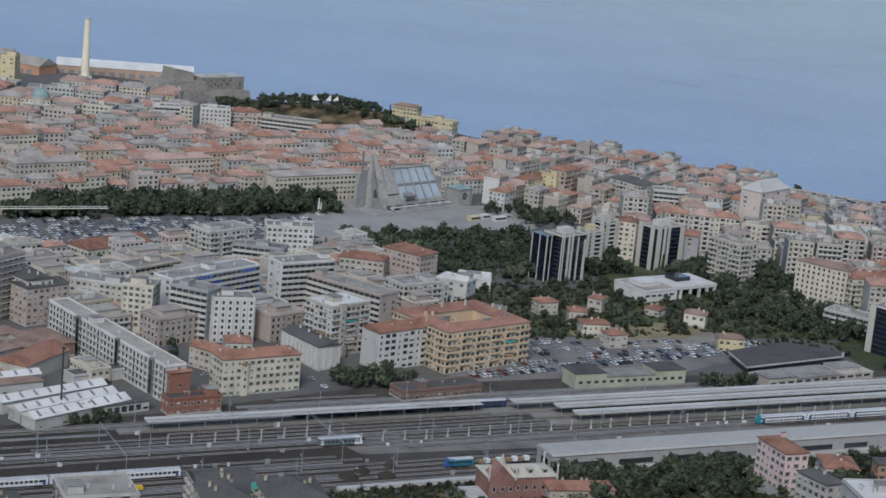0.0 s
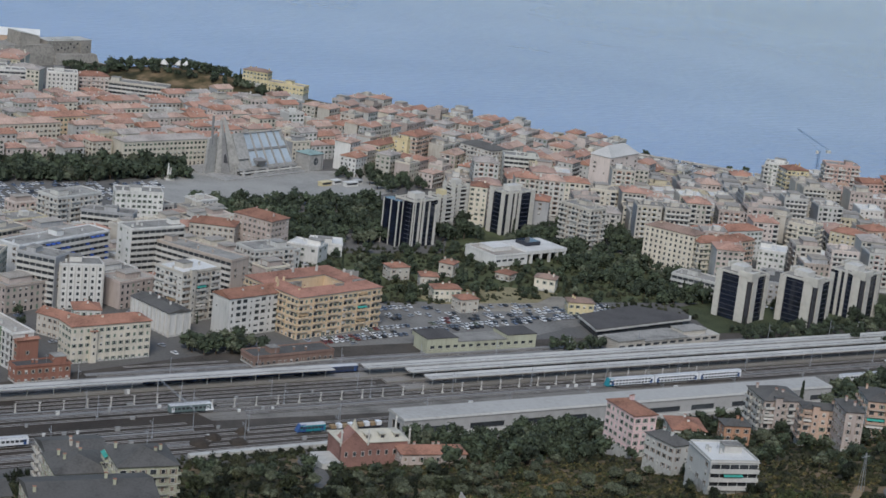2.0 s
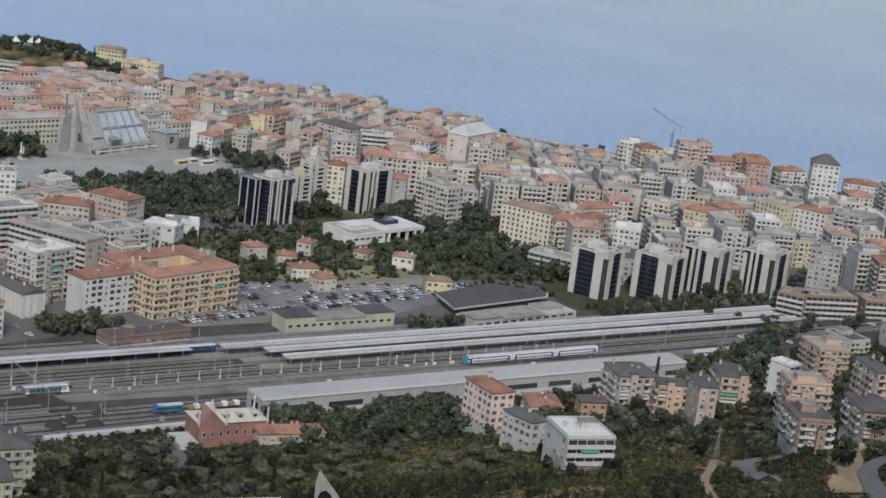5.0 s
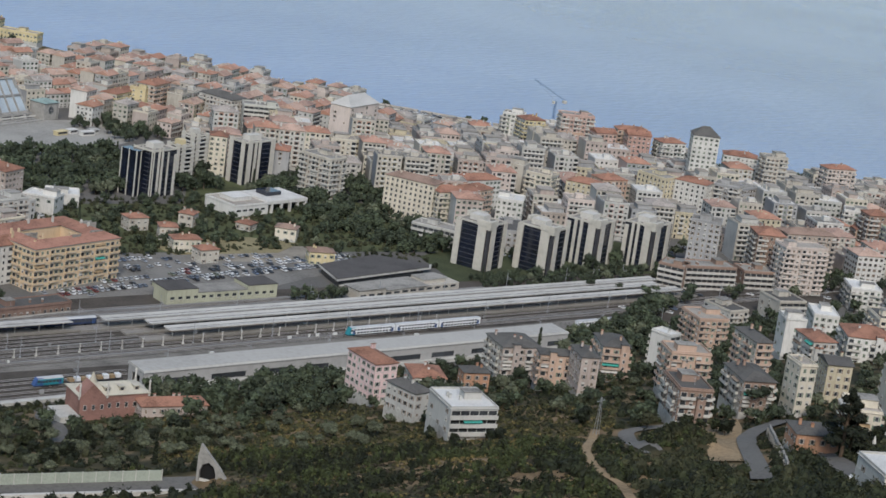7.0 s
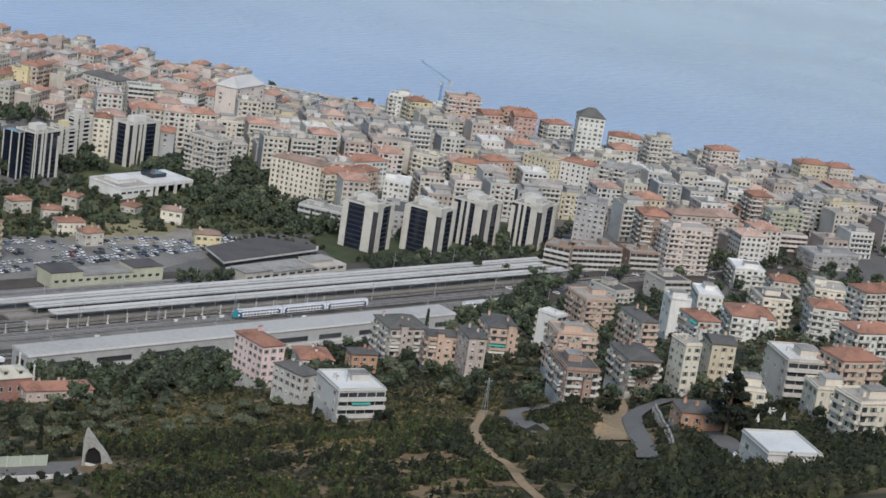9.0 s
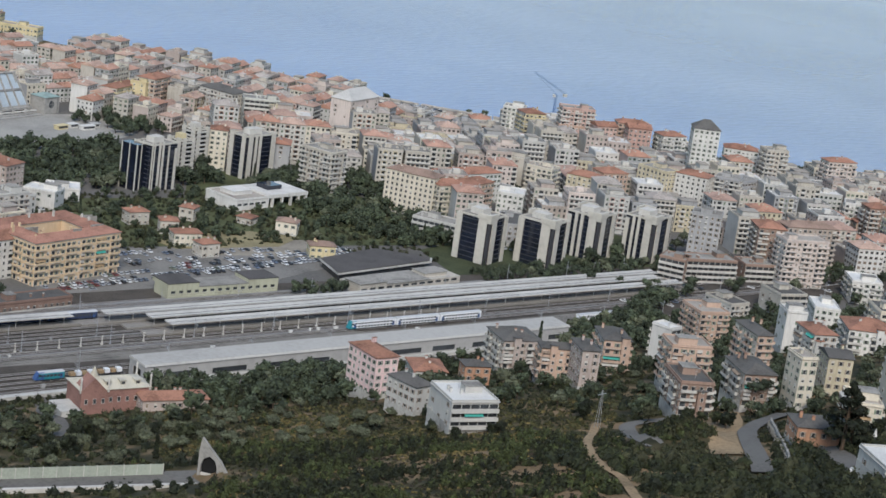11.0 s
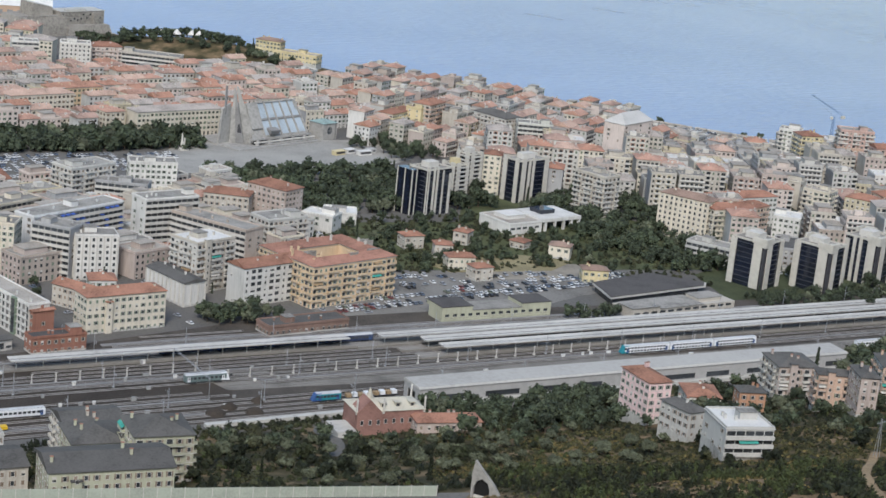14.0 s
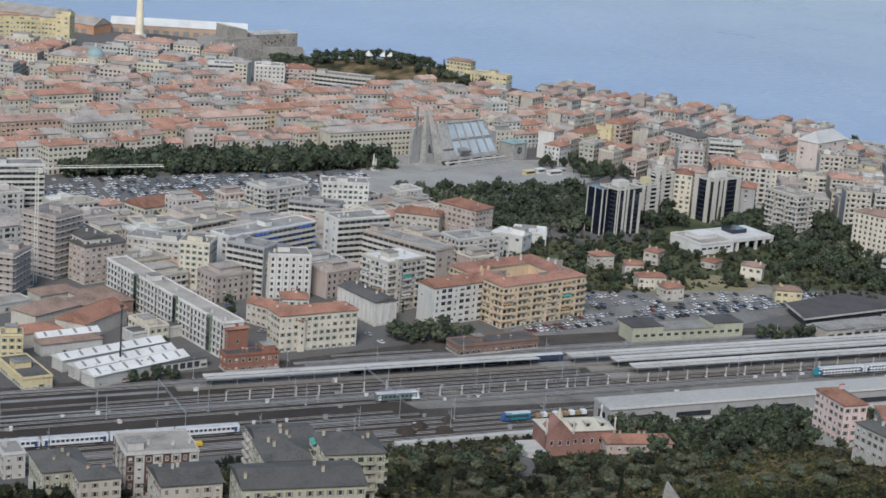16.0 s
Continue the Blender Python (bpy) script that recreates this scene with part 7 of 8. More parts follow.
def build_tree(x, y, s, kind, group, sink):
    rng = random.Random(int(x * 7 + y * 13))
    v = rng.randrange(9) if kind == "broad" else rng.randrange(2) if kind == "pine" else 0
    trunk, crown = KINDS[kind, v]
    e = thing("tree", pose(x, y, hill(x, y) - sink, 0, 0, rng.uniform(0, 360)) @ Matrix.Diagonal((s, s, s, 1)), TREE_LABEL[kind], "tree", group)
    part("trunk", trunk, None, e)
    part("crown", crown, None, e)


def build_wood(name, rows, label):
    """Far trees that nobody could count, joined into one object."""
    V, F, K, base = [], [], [], 0
    for x, y, s, kind, group, sink in rows:
        rng = random.Random(int(x * 7 + y * 13))
        v = rng.randrange(9) if kind == "broad" else rng.randrange(2) if kind == "pine" else 0
        c, q = math.cos(rng.uniform(0, 6.28)), 0
        q = math.sqrt(1 - c * c)
        trunk, crown = FAR.get((kind, v)) or KINDS[kind, v]
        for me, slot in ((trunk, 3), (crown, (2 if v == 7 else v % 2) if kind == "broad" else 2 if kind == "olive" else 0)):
            co = np.empty(len(me.vertices) * 3)
            me.vertices.foreach_get("co", co)
            co = co.reshape(-1, 3) * s
            V.append(np.stack([x + c * co[:, 0] - q * co[:, 1], y + q * co[:, 0] + c * co[:, 1], hill(x, y) - sink + co[:, 2]], 1))
            for p in me.polygons:
                F.append([base + i for i in p.vertices])
                K.append(slot)
            base += len(co)
    me = bpy.data.meshes.new(name)
    me.from_pydata(np.concatenate(V).tolist(), [], F)
    # far crowns take the leaf colours that have haze mixed in
    for m in (*LEAF_HAZY, BARK):
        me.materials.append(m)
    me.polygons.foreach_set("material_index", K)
    tagged(new(name, me), label, "trees", kind="stuff")


def scatter_trees(n, x0, x1, y0, y1, lo, hi, seed, inside=lambda x, y: True, kind="broad", group="", gap=3.0, sink=1.0):
    rng, done, tries = random.Random(seed), [], 0
    while len(done) < n and tries < n * 14:
        tries += 1
        x, y = rng.uniform(x0, x1), rng.uniform(y0, y1)
        if not inside(x, y) or not free(x, y, 2.0) or any((x - a) ** 2 + (y - b) ** 2 < r * r for a, b, r in FRONT) or any(abs(x - a) < gap and abs(y - b) < gap for a, b in done):
            continue
        done.append((x, y))
        tree(x, y, rng.uniform(lo, hi), kind if rng.random() < 0.975 else "cypress", group, sink)


scatter_trees(120, 262, 480, 1112, 1160, 1.4, 2.1, 1, lambda x, y: abs(y - 1138 - 0.04 * (x - 270)) < 17, group="trees of the town park", gap=4.2, sink=5.0)
scatter_trees(190, 452, 605, 930, 1064, 1.05, 1.6, 2, lambda x, y: y > 960 + 0.7 * max(0, 480 - x) and y < 1068 - 0.15 * (x - 455) and not (500 < x < 590 and y < 955), group="trees below the church square", gap=4.4, sink=2.5)
scatter_trees(125, 452, 640, 800, 945, 0.5, 0.95, 3, lambda x, y: not (x > 560 and y < 822) and not (x < 585 and y < 838), group="garden trees", gap=5)
scatter_trees(170, 610, 715, 800, 985, 0.9, 1.4, 4, lambda x, y: x > 628 - 0.1 * (y - 840) and y < 1000 - 0.9 * (x - 600) + 60 and y > 815 - 0.2 * (x - 640), group="trees of the wood behind the station", gap=4.2, sink=2.5)
scatter_trees(95, 640, 800, 741, 768, 0.5, 0.85, 5, lambda x, y: y > 743 + 6 * noise.noise((x * 0.05, 0, 3)), group="trees by the towers", gap=4)
scatter_trees(9, 520, 548, 746, 757, 0.8, 1.1, 6, group="trees by the platforms", gap=4)
scatter_trees(16, 338, 372, 774, 792, 0.9, 1.2, 7, group="trees by the goods yard", gap=4)
scatter_trees(130, 690, 1120, 690, 1000, 0.8, 1.25, 8, group="street trees", gap=7)
scatter_trees(110, 560, 720, 1375, 1545, 0.7, 1.2, 9, lambda x, y: (1385 < 0.77 * x + 0.63 * y < 1445 and hill(x, y) > 11.5) or (y < 1420 and 1350 < 0.77 * x + 0.63 * y < 1362), group="trees on the rampart", gap=4, sink=2.0)
scatter_trees(30, 640, 1180, 640, 1440, 0.6, 1.0, 10, lambda x, y: 1442 < 0.77 * x + 0.63 * y < 1456, group="trees along the shore", gap=9)
scatter_trees(26, 850, 960, 690, 760, 0.8, 1.2, 12, group="street trees", gap=5)
scatter_trees(18, 185, 225, 745, 765, 0.5, 0.8, 14, group="trees by the goods yard", gap=4)
scatter_trees(50, 650, 732, 655, 715, 0.75, 1.15, 43, lambda x, y: abs(y - 668 - 0.505 * (x - 657)) < 6.5, group="trees along the yard wall", gap=3.6)
scatter_trees(60, 700, 960, 630, 690, 0.7, 1.1, 34, lambda x, y: y < 652 + 0.1 * (x - 640), group="trees along the yard wall", gap=4)
scatter_trees(45, 230, 460, 795, 1045, 0.5, 0.9, 31, group="street trees", gap=6)
scatter_trees(26, 585, 640, 1085, 1150, 0.8, 1.2, 35, lambda x, y: x + 0.4 * y > 1036, group="trees beside the church square", gap=4)
scatter_trees(26, 530, 590, 1500, 1545, 0.6, 1.0, 32, lambda x, y: 0.77 * x + 0.63 * y < 1385, group="trees below the fortress", gap=4)
# the hillside: belts of trees among and before the houses
scatter_trees(130, 345, 470, 560, 648, 0.5, 1.3, 20, lambda x, y: y > 575 or x > 375, group="hillside trees", gap=3.6)
scatter_trees(70, 250, 380, 520, 640, 0.4, 0.95, 21, lambda x, y: y < 646, group="hillside trees", gap=3.8)
scatter_trees(70, 262, 400, 490, 610, 0.55, 1.0, 41, lambda x, y: math.hypot(x, y) < 680 and x < 0.78 * y, kind="olive", group="olive trees", gap=4.5, sink=0.5)
scatter_trees(90, 560, 720, 625, 668, 0.8, 1.3, 33, lambda x, y: y > 640 or x > 600, group="trees along the yard wall", gap=3.5)
scatter_trees(260, 450, 720, 400, 640, 0.5, 1.0, 22, lambda x, y: y > 420, group="hillside trees", gap=5)
scatter_trees(30, 640, 800, 622, 668, 0.8, 1.2, 23, lambda x, y: y < 664, group="hillside trees", gap=4)
scatter_trees(40, 700, 900, 540, 660, 0.6, 1.0, 24, group="hillside trees", gap=6)
scatter_trees(26, 520, 620, 340, 420, 0.6, 1.0, 25, group="hillside trees", gap=6)
scatter_trees(36, 105, 168, 505, 545, 0.6, 1.0, 45, group="hillside trees", gap=3.5)
scatter_trees(30, 100, 190, 575, 612, 0.7, 1.2, 26, group="hillside trees", gap=3.5)
for x, y, s, k in ((458, 358, 1.45, "cedar"), (463, 359, 1.2, "cedar"), (514, 446, 1.35, "pine"), (520, 449, 1.2, "pine"), (519, 467, 1.25, "pine")):
    tree(x, y, s, k, "hillside trees")
for x, y, k in HEDGE:
    if free(x, y, 0.5):
        tree(x, y, k, "broad", "hillside trees", 0.6)
TREES.sort(key=lambda r: r[0] ** 2 + r[1] ** 2)
for row in TREES[:228]:
    build_tree(*row)
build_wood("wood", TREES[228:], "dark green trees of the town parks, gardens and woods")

# ---- hillside scrub: uncountable bushes as one object a shade ----
def scrub(name, n, seed, box, inside, lo, hi, material, leaves, label, tall=(0.8, 2.0)):
    rng = np.random.default_rng(seed)
    V, F, K, done, tries = [], [], [], 0, 0
    while done < n and tries < n * 6:
        tries += 1
        x, y = rng.uniform(box[0], box[1]), rng.uniform(box[2], box[3])
        if not inside(x, y) or not free(x, y, 0.6):
            continue
        done += 1
        z, s, up = hill(x, y), rng.uniform(lo, hi), rng.uniform(*tall)
        n0, cols = len(V), 6
        k = rng.uniform(0.6, 1.1, (4, cols))
        for i, (rr, zz) in enumerate(((1.0, -0.3), (1.05, 0.35), (0.75, 0.8), (0.2, 1.0))):
            for j in range(cols):
                a = 2 * math.pi * j / cols
                V.append((x + 0.85 * s * rr * k[i, j] * math.cos(a), y + 0.85 * s * rr * k[i, j] * math.sin(a), z + s * zz * up * rng.uniform(0.65, 0.95)))
        for i in range(3):
            for j in range(cols):
                F.append((n0 + i * cols + j, n0 + i * cols + (j + 1) % cols, n0 + (i + 1) * cols + (j + 1) % cols, n0 + (i + 1) * cols + j))
        F.append(tuple(n0 + 18 + j for j in range(cols)))
        P = rng.normal(size=(leaves, 3))
        P[:, 2] = np.abs(P[:, 2])
        P /= np.linalg.norm(P, axis=1)[:, None]
        P[:, 2] *= up
        P = P * s * rng.uniform(0.65, 1.25, (leaves, 1)) + (x, y, z)
        A, B = rng.normal(size=(leaves, 3)) * 0.34, rng.normal(size=(leaves, 3)) * 0.2
        for p, a, b in zip(P, A, B):
            n0 = len(V)
            V += [tuple(p - a), tuple(p + b), tuple(p + a), tuple(p - b)]
            F.append((n0, n0 + 1, n0 + 2, n0 + 3))
        shade = 0.5 + 0.75 * noise.noise((x * 0.028, y * 0.04, 17)) + 0.3 * noise.noise((x * 0.11, y * 0.13, 5)) + 0.22 * rng.normal()
        K += [min(len(material) - 1, max(0, int(shade * len(material))))] * (len(F) - len(K))
    me = bpy.data.meshes.new(name)
    me.from_pydata(V, [], F)
    for m in material:
        me.materials.append(m)
    me.polygons.foreach_set("material_index", K)
    tagged(new(name, me), label, "bushes", kind="stuff")


ROADS = []


def clear(x, y):
    """Whether a spot of the hillside is off the paths, roads and bare patches."""
    return all((x - a) ** 2 + (y - b) ** 2 > r * r for a, b, r in ROADS)


def ribbon(name, pts, wide, lift, material, label, category="road"):
    """A road or path that follows the ground along a smooth line."""
    P = [Vector((a, b, 0)) for a, b in pts]
    line = []
    for i in range(len(P) - 1):
        p0, p1, p2, p3 = P[max(i - 1, 0)], P[i], P[i + 1], P[min(i + 2, len(P) - 1)]
        for k in range(10):
            t = k / 10
            line.append(0.5 * (2 * p1 + (p2 - p0) * t + (2 * p0 - 5 * p1 + 4 * p2 - p3) * t * t + (3 * p1 - p0 - 3 * p2 + p3) * t ** 3))
    line.append(P[-1])
    v, f = [], []
    for i, p in enumerate(line):
        d = (line[min(i + 1, len(line) - 1)] - line[max(i - 1, 0)]).normalized()
        nx, ny = -d.y, d.x
        for u in (-1, -0.33, 0.33, 1):
            a, b = p.x + nx * u * wide / 2, p.y + ny * u * wide / 2
            v.append((a, b, hill(a, b) + lift))
        if i:
            o = 4 * i
            f += [(o - 4 + j, o - 3 + j, o + 1 + j, o + j) for j in range(3)]
        far = math.hypot(p.x, p.y)
        for k in (0, 3.5, 7):
            ROADS.append((p.x * (1 - k / far), p.y * (1 - k / far), wide / 2 + (1.2 if wide > 10 else 0.9 if k < 7 else -0.4)))
    me = bpy.data.meshes.new(name)
    me.from_pydata(v, [], f)
    me.materials.append(material)
    tagged(new(name, me), label, category, kind="structure")


ribbon("road", [(500, 462), (486, 452), (473, 449), (463, 449), (455, 448), (447, 439), (431, 419), (424, 404)], 5.6, 0.5, ASPHALT, "narrow grey asphalt hill road with a hairpin")
ribbon("dirt_path", [(502, 450), (486, 433), (470, 418.5), (455, 403), (440, 387), (431, 377)], 13.5, 0.6, SOIL, "bare beige earth clearing", "clearing")
ribbon("road", [(512, 428), (497, 422), (486, 417.5), (472, 409), (448, 385.5), (428, 364.5), (414, 350)], 6.4, 1.0, ASPHALT, "worn pale asphalt lane between stone walls")
ribbon("road", [(520, 398), (490, 388), (472, 377), (457, 362), (446, 345), (430, 326)], 8, 0.5, ASPHALT, "asphalt drive beside the orange house")
ribbon("dirt_path", [(450, 458), (442, 451), (414, 424.5), (392, 398), (381, 380.5), (376, 368.5), (362, 349.6), (352, 334), (335, 310)], 3.0, 0.45, SOIL, "bare pale dirt path winding down the hillside", "path")
ribbon("road", [(330, 640), (322, 625), (318, 606), (312, 590), (300, 572)], 5, 0.3, ASPHALT, "narrow asphalt lane beside the villa")
ribbon("road", [(560, 640), (590, 600), (604, 560), (590, 520), (560, 496), (540, 470)], 6, 0.3, ASPHALT, "asphalt street climbing between the flats")
ribbon("road", [(700, 660), (660, 610), (620, 575), (600, 540)], 6, 0.32, ASPHALT, "asphalt street climbing from the yard")
PLACED.append((180, 497.5, 122, 6.5, -0.242))

HB = (190, 600, 255, 650)


def bare(x, y):
    """How far a spot of the slope is worn down to bare earth."""
    near = math.exp(-((x - 372) / 62) ** 2 - ((y - 385) / 55) ** 2)
    return noise.noise((x * 0.06, y * 0.055, 11)) + 0.6 * noise.noise((x * 0.17, y * 0.17, 4)) + 0.55 * near - 0.62


def bare_earth():
    v, f, at, step = [], [], {}, 0.8
    for i in range(220):
        for j in range(220):
            x, y = 285 + step * i, 318 + step * j
            if bare(x, y) > 0 and math.hypot(x, y) > 452:
                ring = []
                for a, b in ((i, j), (i + 1, j), (i + 1, j + 1), (i, j + 1)):
                    if (a, b) not in at:
                        at[a, b] = len(v)
                        px, py = 285 + step * a, 318 + step * b
                        v.append((px, py, hill(px, py) + 0.22))
                    ring.append(at[a, b])
                f.append(ring)
    me = bpy.data.meshes.new("bare_earth")
    me.from_pydata(v, [], f)
    me.materials.append(mat("worn_earth", (0.20, 0.135, 0.072), 0.95, 0.3, 0.5, 0.5, fine=4))
    tagged(new("bare_earth", me), "patches of bare tan earth on the hillside", "ground", kind="structure")


bare_earth()


def seen_slope(x, y):
    return math.hypot(x, y) > 452 and clear(x, y) and bare(x, y) < 0.1


def pines(x, y):
    """The bare slope before the viewpoint where young pines grow in loose clumps."""
    return 452 < math.hypot(x, y) < 612 + 18 * noise.noise((x * 0.03, y * 0.03, 21)) and 0.64 * y < x < 1.04 * y


def meadow(x, y):
    """The grassy shoulder behind the pines."""
    return 585 < math.hypot(x, y) < 690 and 0.6 * y < x < 1.0 * y


DRY = mat("dry_grass", (0.15, 0.12, 0.05), 0.9, 0.3, 1.0, 0, fine=6, island=0.3)
HEATH = mat("leaf_heath", (0.05, 0.042, 0.031), 0.9, 0.3, 1.0, 0, fine=6, island=0.3)
scrub("scrub_dark", 2300, 51, HB, lambda x, y: seen_slope(x, y) and not pines(x, y) and not meadow(x, y), 0.7, 2.1, [LEAF[0], LEAF[0], LEAF[1], LEAF[2]], 38, "dense dark green hillside scrub")
scrub("scrub_olive", 3200, 52, HB, lambda x, y: seen_slope(x, y) and not pines(x, y), 0.35, 1.1, [LEAF[0], LEAF[1], LEAF[2], LEAF_G], 26, "olive green low maquis scrub")
scrub("scrub_meadow", 4200, 53, (300, 520, 400, 600), lambda x, y: clear(x, y) and meadow(x, y), 0.25, 0.75, [LEAF[2], LEAF[2], LEAF_Y, LEAF_Y, DRY], 16, "yellow-green grass and low maquis on the shoulder of the hill", (0.6, 1.1))
scrub("scrub_heath", 3600, 57, (270, 480, 300, 540), lambda x, y: seen_slope(x, y) and pines(x, y), 0.2, 0.6, [LEAF[1], HEATH, LEAF[2], DRY], 14, "low brown heath and dry grass tufts between bare patches", (0.6, 1.2))
scrub("young_pines", 1700, 59, (270, 480, 300, 540), lambda x, y: seen_slope(x, y) and pines(x, y) and noise.noise((x * 0.045, y * 0.06, 3)) > -0.22, 0.6, 1.25, [LEAF[0], LEAF[1], LEAF_G, LEAF_G], 40, "young fresh green pines in loose clumps", (1.9, 3.0))
scrub("scrub_front", 1900, 54, (330, 500, 255, 400), lambda x, y: seen_slope(x, y) and 0.57 * x + 0.82 * y < 570 and x > 372, 0.6, 3.0, [LEAF[0], LEAF[1], LEAF[1], LEAF[2]], 60, "thick dark thicket near the viewpoint")
scrub("scrub_knoll", 420, 58, (424, 456, 392, 424), lambda x, y: math.hypot(x - 439, y - 408) < 10.5, 0.7, 1.4, [LEAF[1], LEAF[2], LEAF_G, LEAF_Y], 30, "green bushes on a small knoll")
scrub("garden_scrub", 900, 55, (455, 640, 790, 950), lambda x, y: not (x < 590 and y < 838), 0.7, 1.8, [LEAF[1], LEAF[2]], 22, "garden hedges and shrubs between small houses")
scrub("verge_scrub", 500, 56, (270, 700, 640, 652), lambda x, y: True, 0.6, 1.4, [LEAF[1], LEAF[2]], 20, "green verge below the railway")
slab("ground", [(508, 826), (560, 812), (598, 818), (596, 836), (566, 846), (520, 850)], 7.8, 8.14, mat("dusty_lot", (0.25, 0.225, 0.185), 0.95, 0.22, 0.25, 0.4, fine=3), "bare dusty lot beside the car park", "lot")
slab("ground", [(500, 838), (560, 832), (582, 846), (560, 862), (520, 866), (496, 852)], 7.9, 8.3, mat("dry_meadow", (0.23, 0.20, 0.115), 0.95, 0.25, 0.3, 0.4, fine=4), "dry beige meadow between the gardens", "meadow")
slab("ground", [(628, 762), (800, 748), (812, 790), (790, 826), (700, 832), (640, 812)], 7.7, 8.05, mat("tower_lawn", (0.055, 0.065, 0.032), 0.95, 0.35, 0.25, 0.4, fine=4), "dark green lawns round the office towers", "grass")
slab("ground", [(455, 850), (700, 812), (720, 850), (690, 900), (640, 985), (600, 1000), (560, 935), (470, 945)], 7.7, 8.04, mat("garden_grass", (0.075, 0.085, 0.04), 0.95, 0.3, 0.3, 0.4, fine=4), "rough green gardens and lawns", "grass")

# ---- motorway and tunnel mouth ----
slab("road", [(60, 522), (294, 463.5), (298, 474), (60, 532)], 46, 51.5, ASPHALT, "grey motorway carriageway on a retaining wall")
slab("pavement", [(60, 520.6), (292, 462.6), (292, 464), (60, 522)], 44, 52.2, CONC_P, "pale concrete motorway parapet", "parapet")
e = thing("noise_barrier", pose(286.5, 474.2, 51.5, 0, 0, 166.3), "pale green translucent motorway noise barrier", "barrier")
for k in range(52):
    part("panel", shared(("barrier_panel",), lambda: Mesh().box(-2.0, 2.0, -0.08, 0.08, 0, 3.4), [mat("barrier_green", (0.33, 0.36, 0.30), 0.6, 0.12, 0.5, 0.05, rand=0.06)]), None, e, at=pose(2.2 + 4.1 * k, 0, 0))
    part("post", shared(("barrier_post",), lambda: Mesh().box(-0.1, 0.1, -0.15, 0.15, -0.5, 3.6), [CONC_P]), None, e, at=pose(0.15 + 4.1 * k, 0, 0))
e = thing("tunnel_portal", pose(298.0, 467.2, 51.6, 0, 0, -52) @ Matrix.Diagonal((0.8, 1, 0.92, 1)), "triangular concrete tunnel portal with a dark arched mouth", "tunnel")
arch = [(-3.3, 0), (3.3, 0), (3.3, 4.0), (2.4, 6.3), (0, 7.6), (-2.4, 6.3), (-3.3, 4.0)]
out = [(-4.4, -1), (8.0, -1), (8.0, 2.4), (4.6, 6.4), (0.0, 10.4), (-3.6, 13.6), (-4.4, 9)]
m = Mesh()
for y in (0.0, 1.2):
    for i in range(7):
        j = (i + 1) % 7
        q = [(arch[i][0], y, arch[i][1]), (arch[j][0], y, arch[j][1]), (out[j][0], y, out[j][1]), (out[i][0], y, out[i][1])]
        if i:
            m.face(q if y else q[::-1])
for ring in (arch, out):
    for i in range(1, 7):
        j = (i + 1) % 7
        m.face([(ring[i][0], 0, ring[i][1]), (ring[j][0], 0, ring[j][1]), (ring[j][0], 1.2, ring[j][1]), (ring[i][0], 1.2, ring[i][1])])
part("portal_wall", m, [mat("portal_concrete", (0.27, 0.26, 0.24), 0.9, 0.22, 0.6, 0.3, fine=3)], e)
# thin black sheet across the arch, the tunnel's darkness as a colour
part("bore", Mesh().prism([(a, 1.0, b) for a, b in arch[::-1]], [(a, 1.1, b) for a, b in arch[::-1]]), [mat("tunnel_shade_black", (0.012, 0.012, 0.012), 0.95, 0.1, 1, 0)], e)
part("side_wall", Mesh().box(-3.2, 3.2, 0.3, 0.9, -1, 1.3), [CONC_P], e)

# ---- the red brick villa and its annex ----
e = thing("brick_villa", pose(343, 614, 17, 0, 0, -6), "red brick villa with gables and a pale slate roof", "house")
part("wall", Mesh().box(-14, 14, -7, 7, -10, 10), [mat("villa_brick", (0.26, 0.145, 0.12), 0.9, 0.22, 0.6, 0.3, rand=0.05)], e)
part("roof", roof_mesh(28, 14, 10, "hip", None), [mat("villa_roof", (0.47, 0.44, 0.36), 0.85, 0.15, 0.4, 0.3)], e)
for gx in (-9,):
    part("gable", Mesh().prism([(gx - 5, -8, -4), (gx + 5, -8, -4), (gx + 5, -6, -4), (gx - 5, -6, -4)], [(gx - 5, -8, 10), (gx + 5, -8, 10), (gx + 5, -6, 10), (gx - 5, -6, 10)])
         .prism([(gx - 5, -8, 10), (gx + 5, -8, 10), (gx + 5, 0, 10), (gx - 5, 0, 10)], [(gx - 0.1, -8, 15), (gx + 0.1, -8, 15), (gx + 0.1, 0, 15), (gx - 0.1, 0, 15)]), [MATS["villa_brick"]], e)
for k in range(8):
    part("window", window_mesh(1.1, 1.8, 0).data("window", [FRAME_W, GLASS, SHUT_G]), None, e, at=pose(-12 + 3.4 * k, -7 if k > 2 else -8, 5))
for px, py in ((-14, -7), (14, -7), (-3, -7), (14, 7)):
    part("pinnacle", Mesh().tube(px, py, 9, 14.5, 0.5, 0.35, 6).tube(px, py, 14.5, 15.5, 0.6, 0.1, 6), [CONC_P], e)
part("turret_roof", Mesh().tube(-6, 1, 11, 17, 2.4, 0.1, 8), [MATS["villa_roof"]], e)
for k in range(9):
    part("battlement", Mesh().box(-22 + 0.95 * k, -21.5 + 0.95 * k, -10, -9.6, 3, 3.6), [CONC], e)
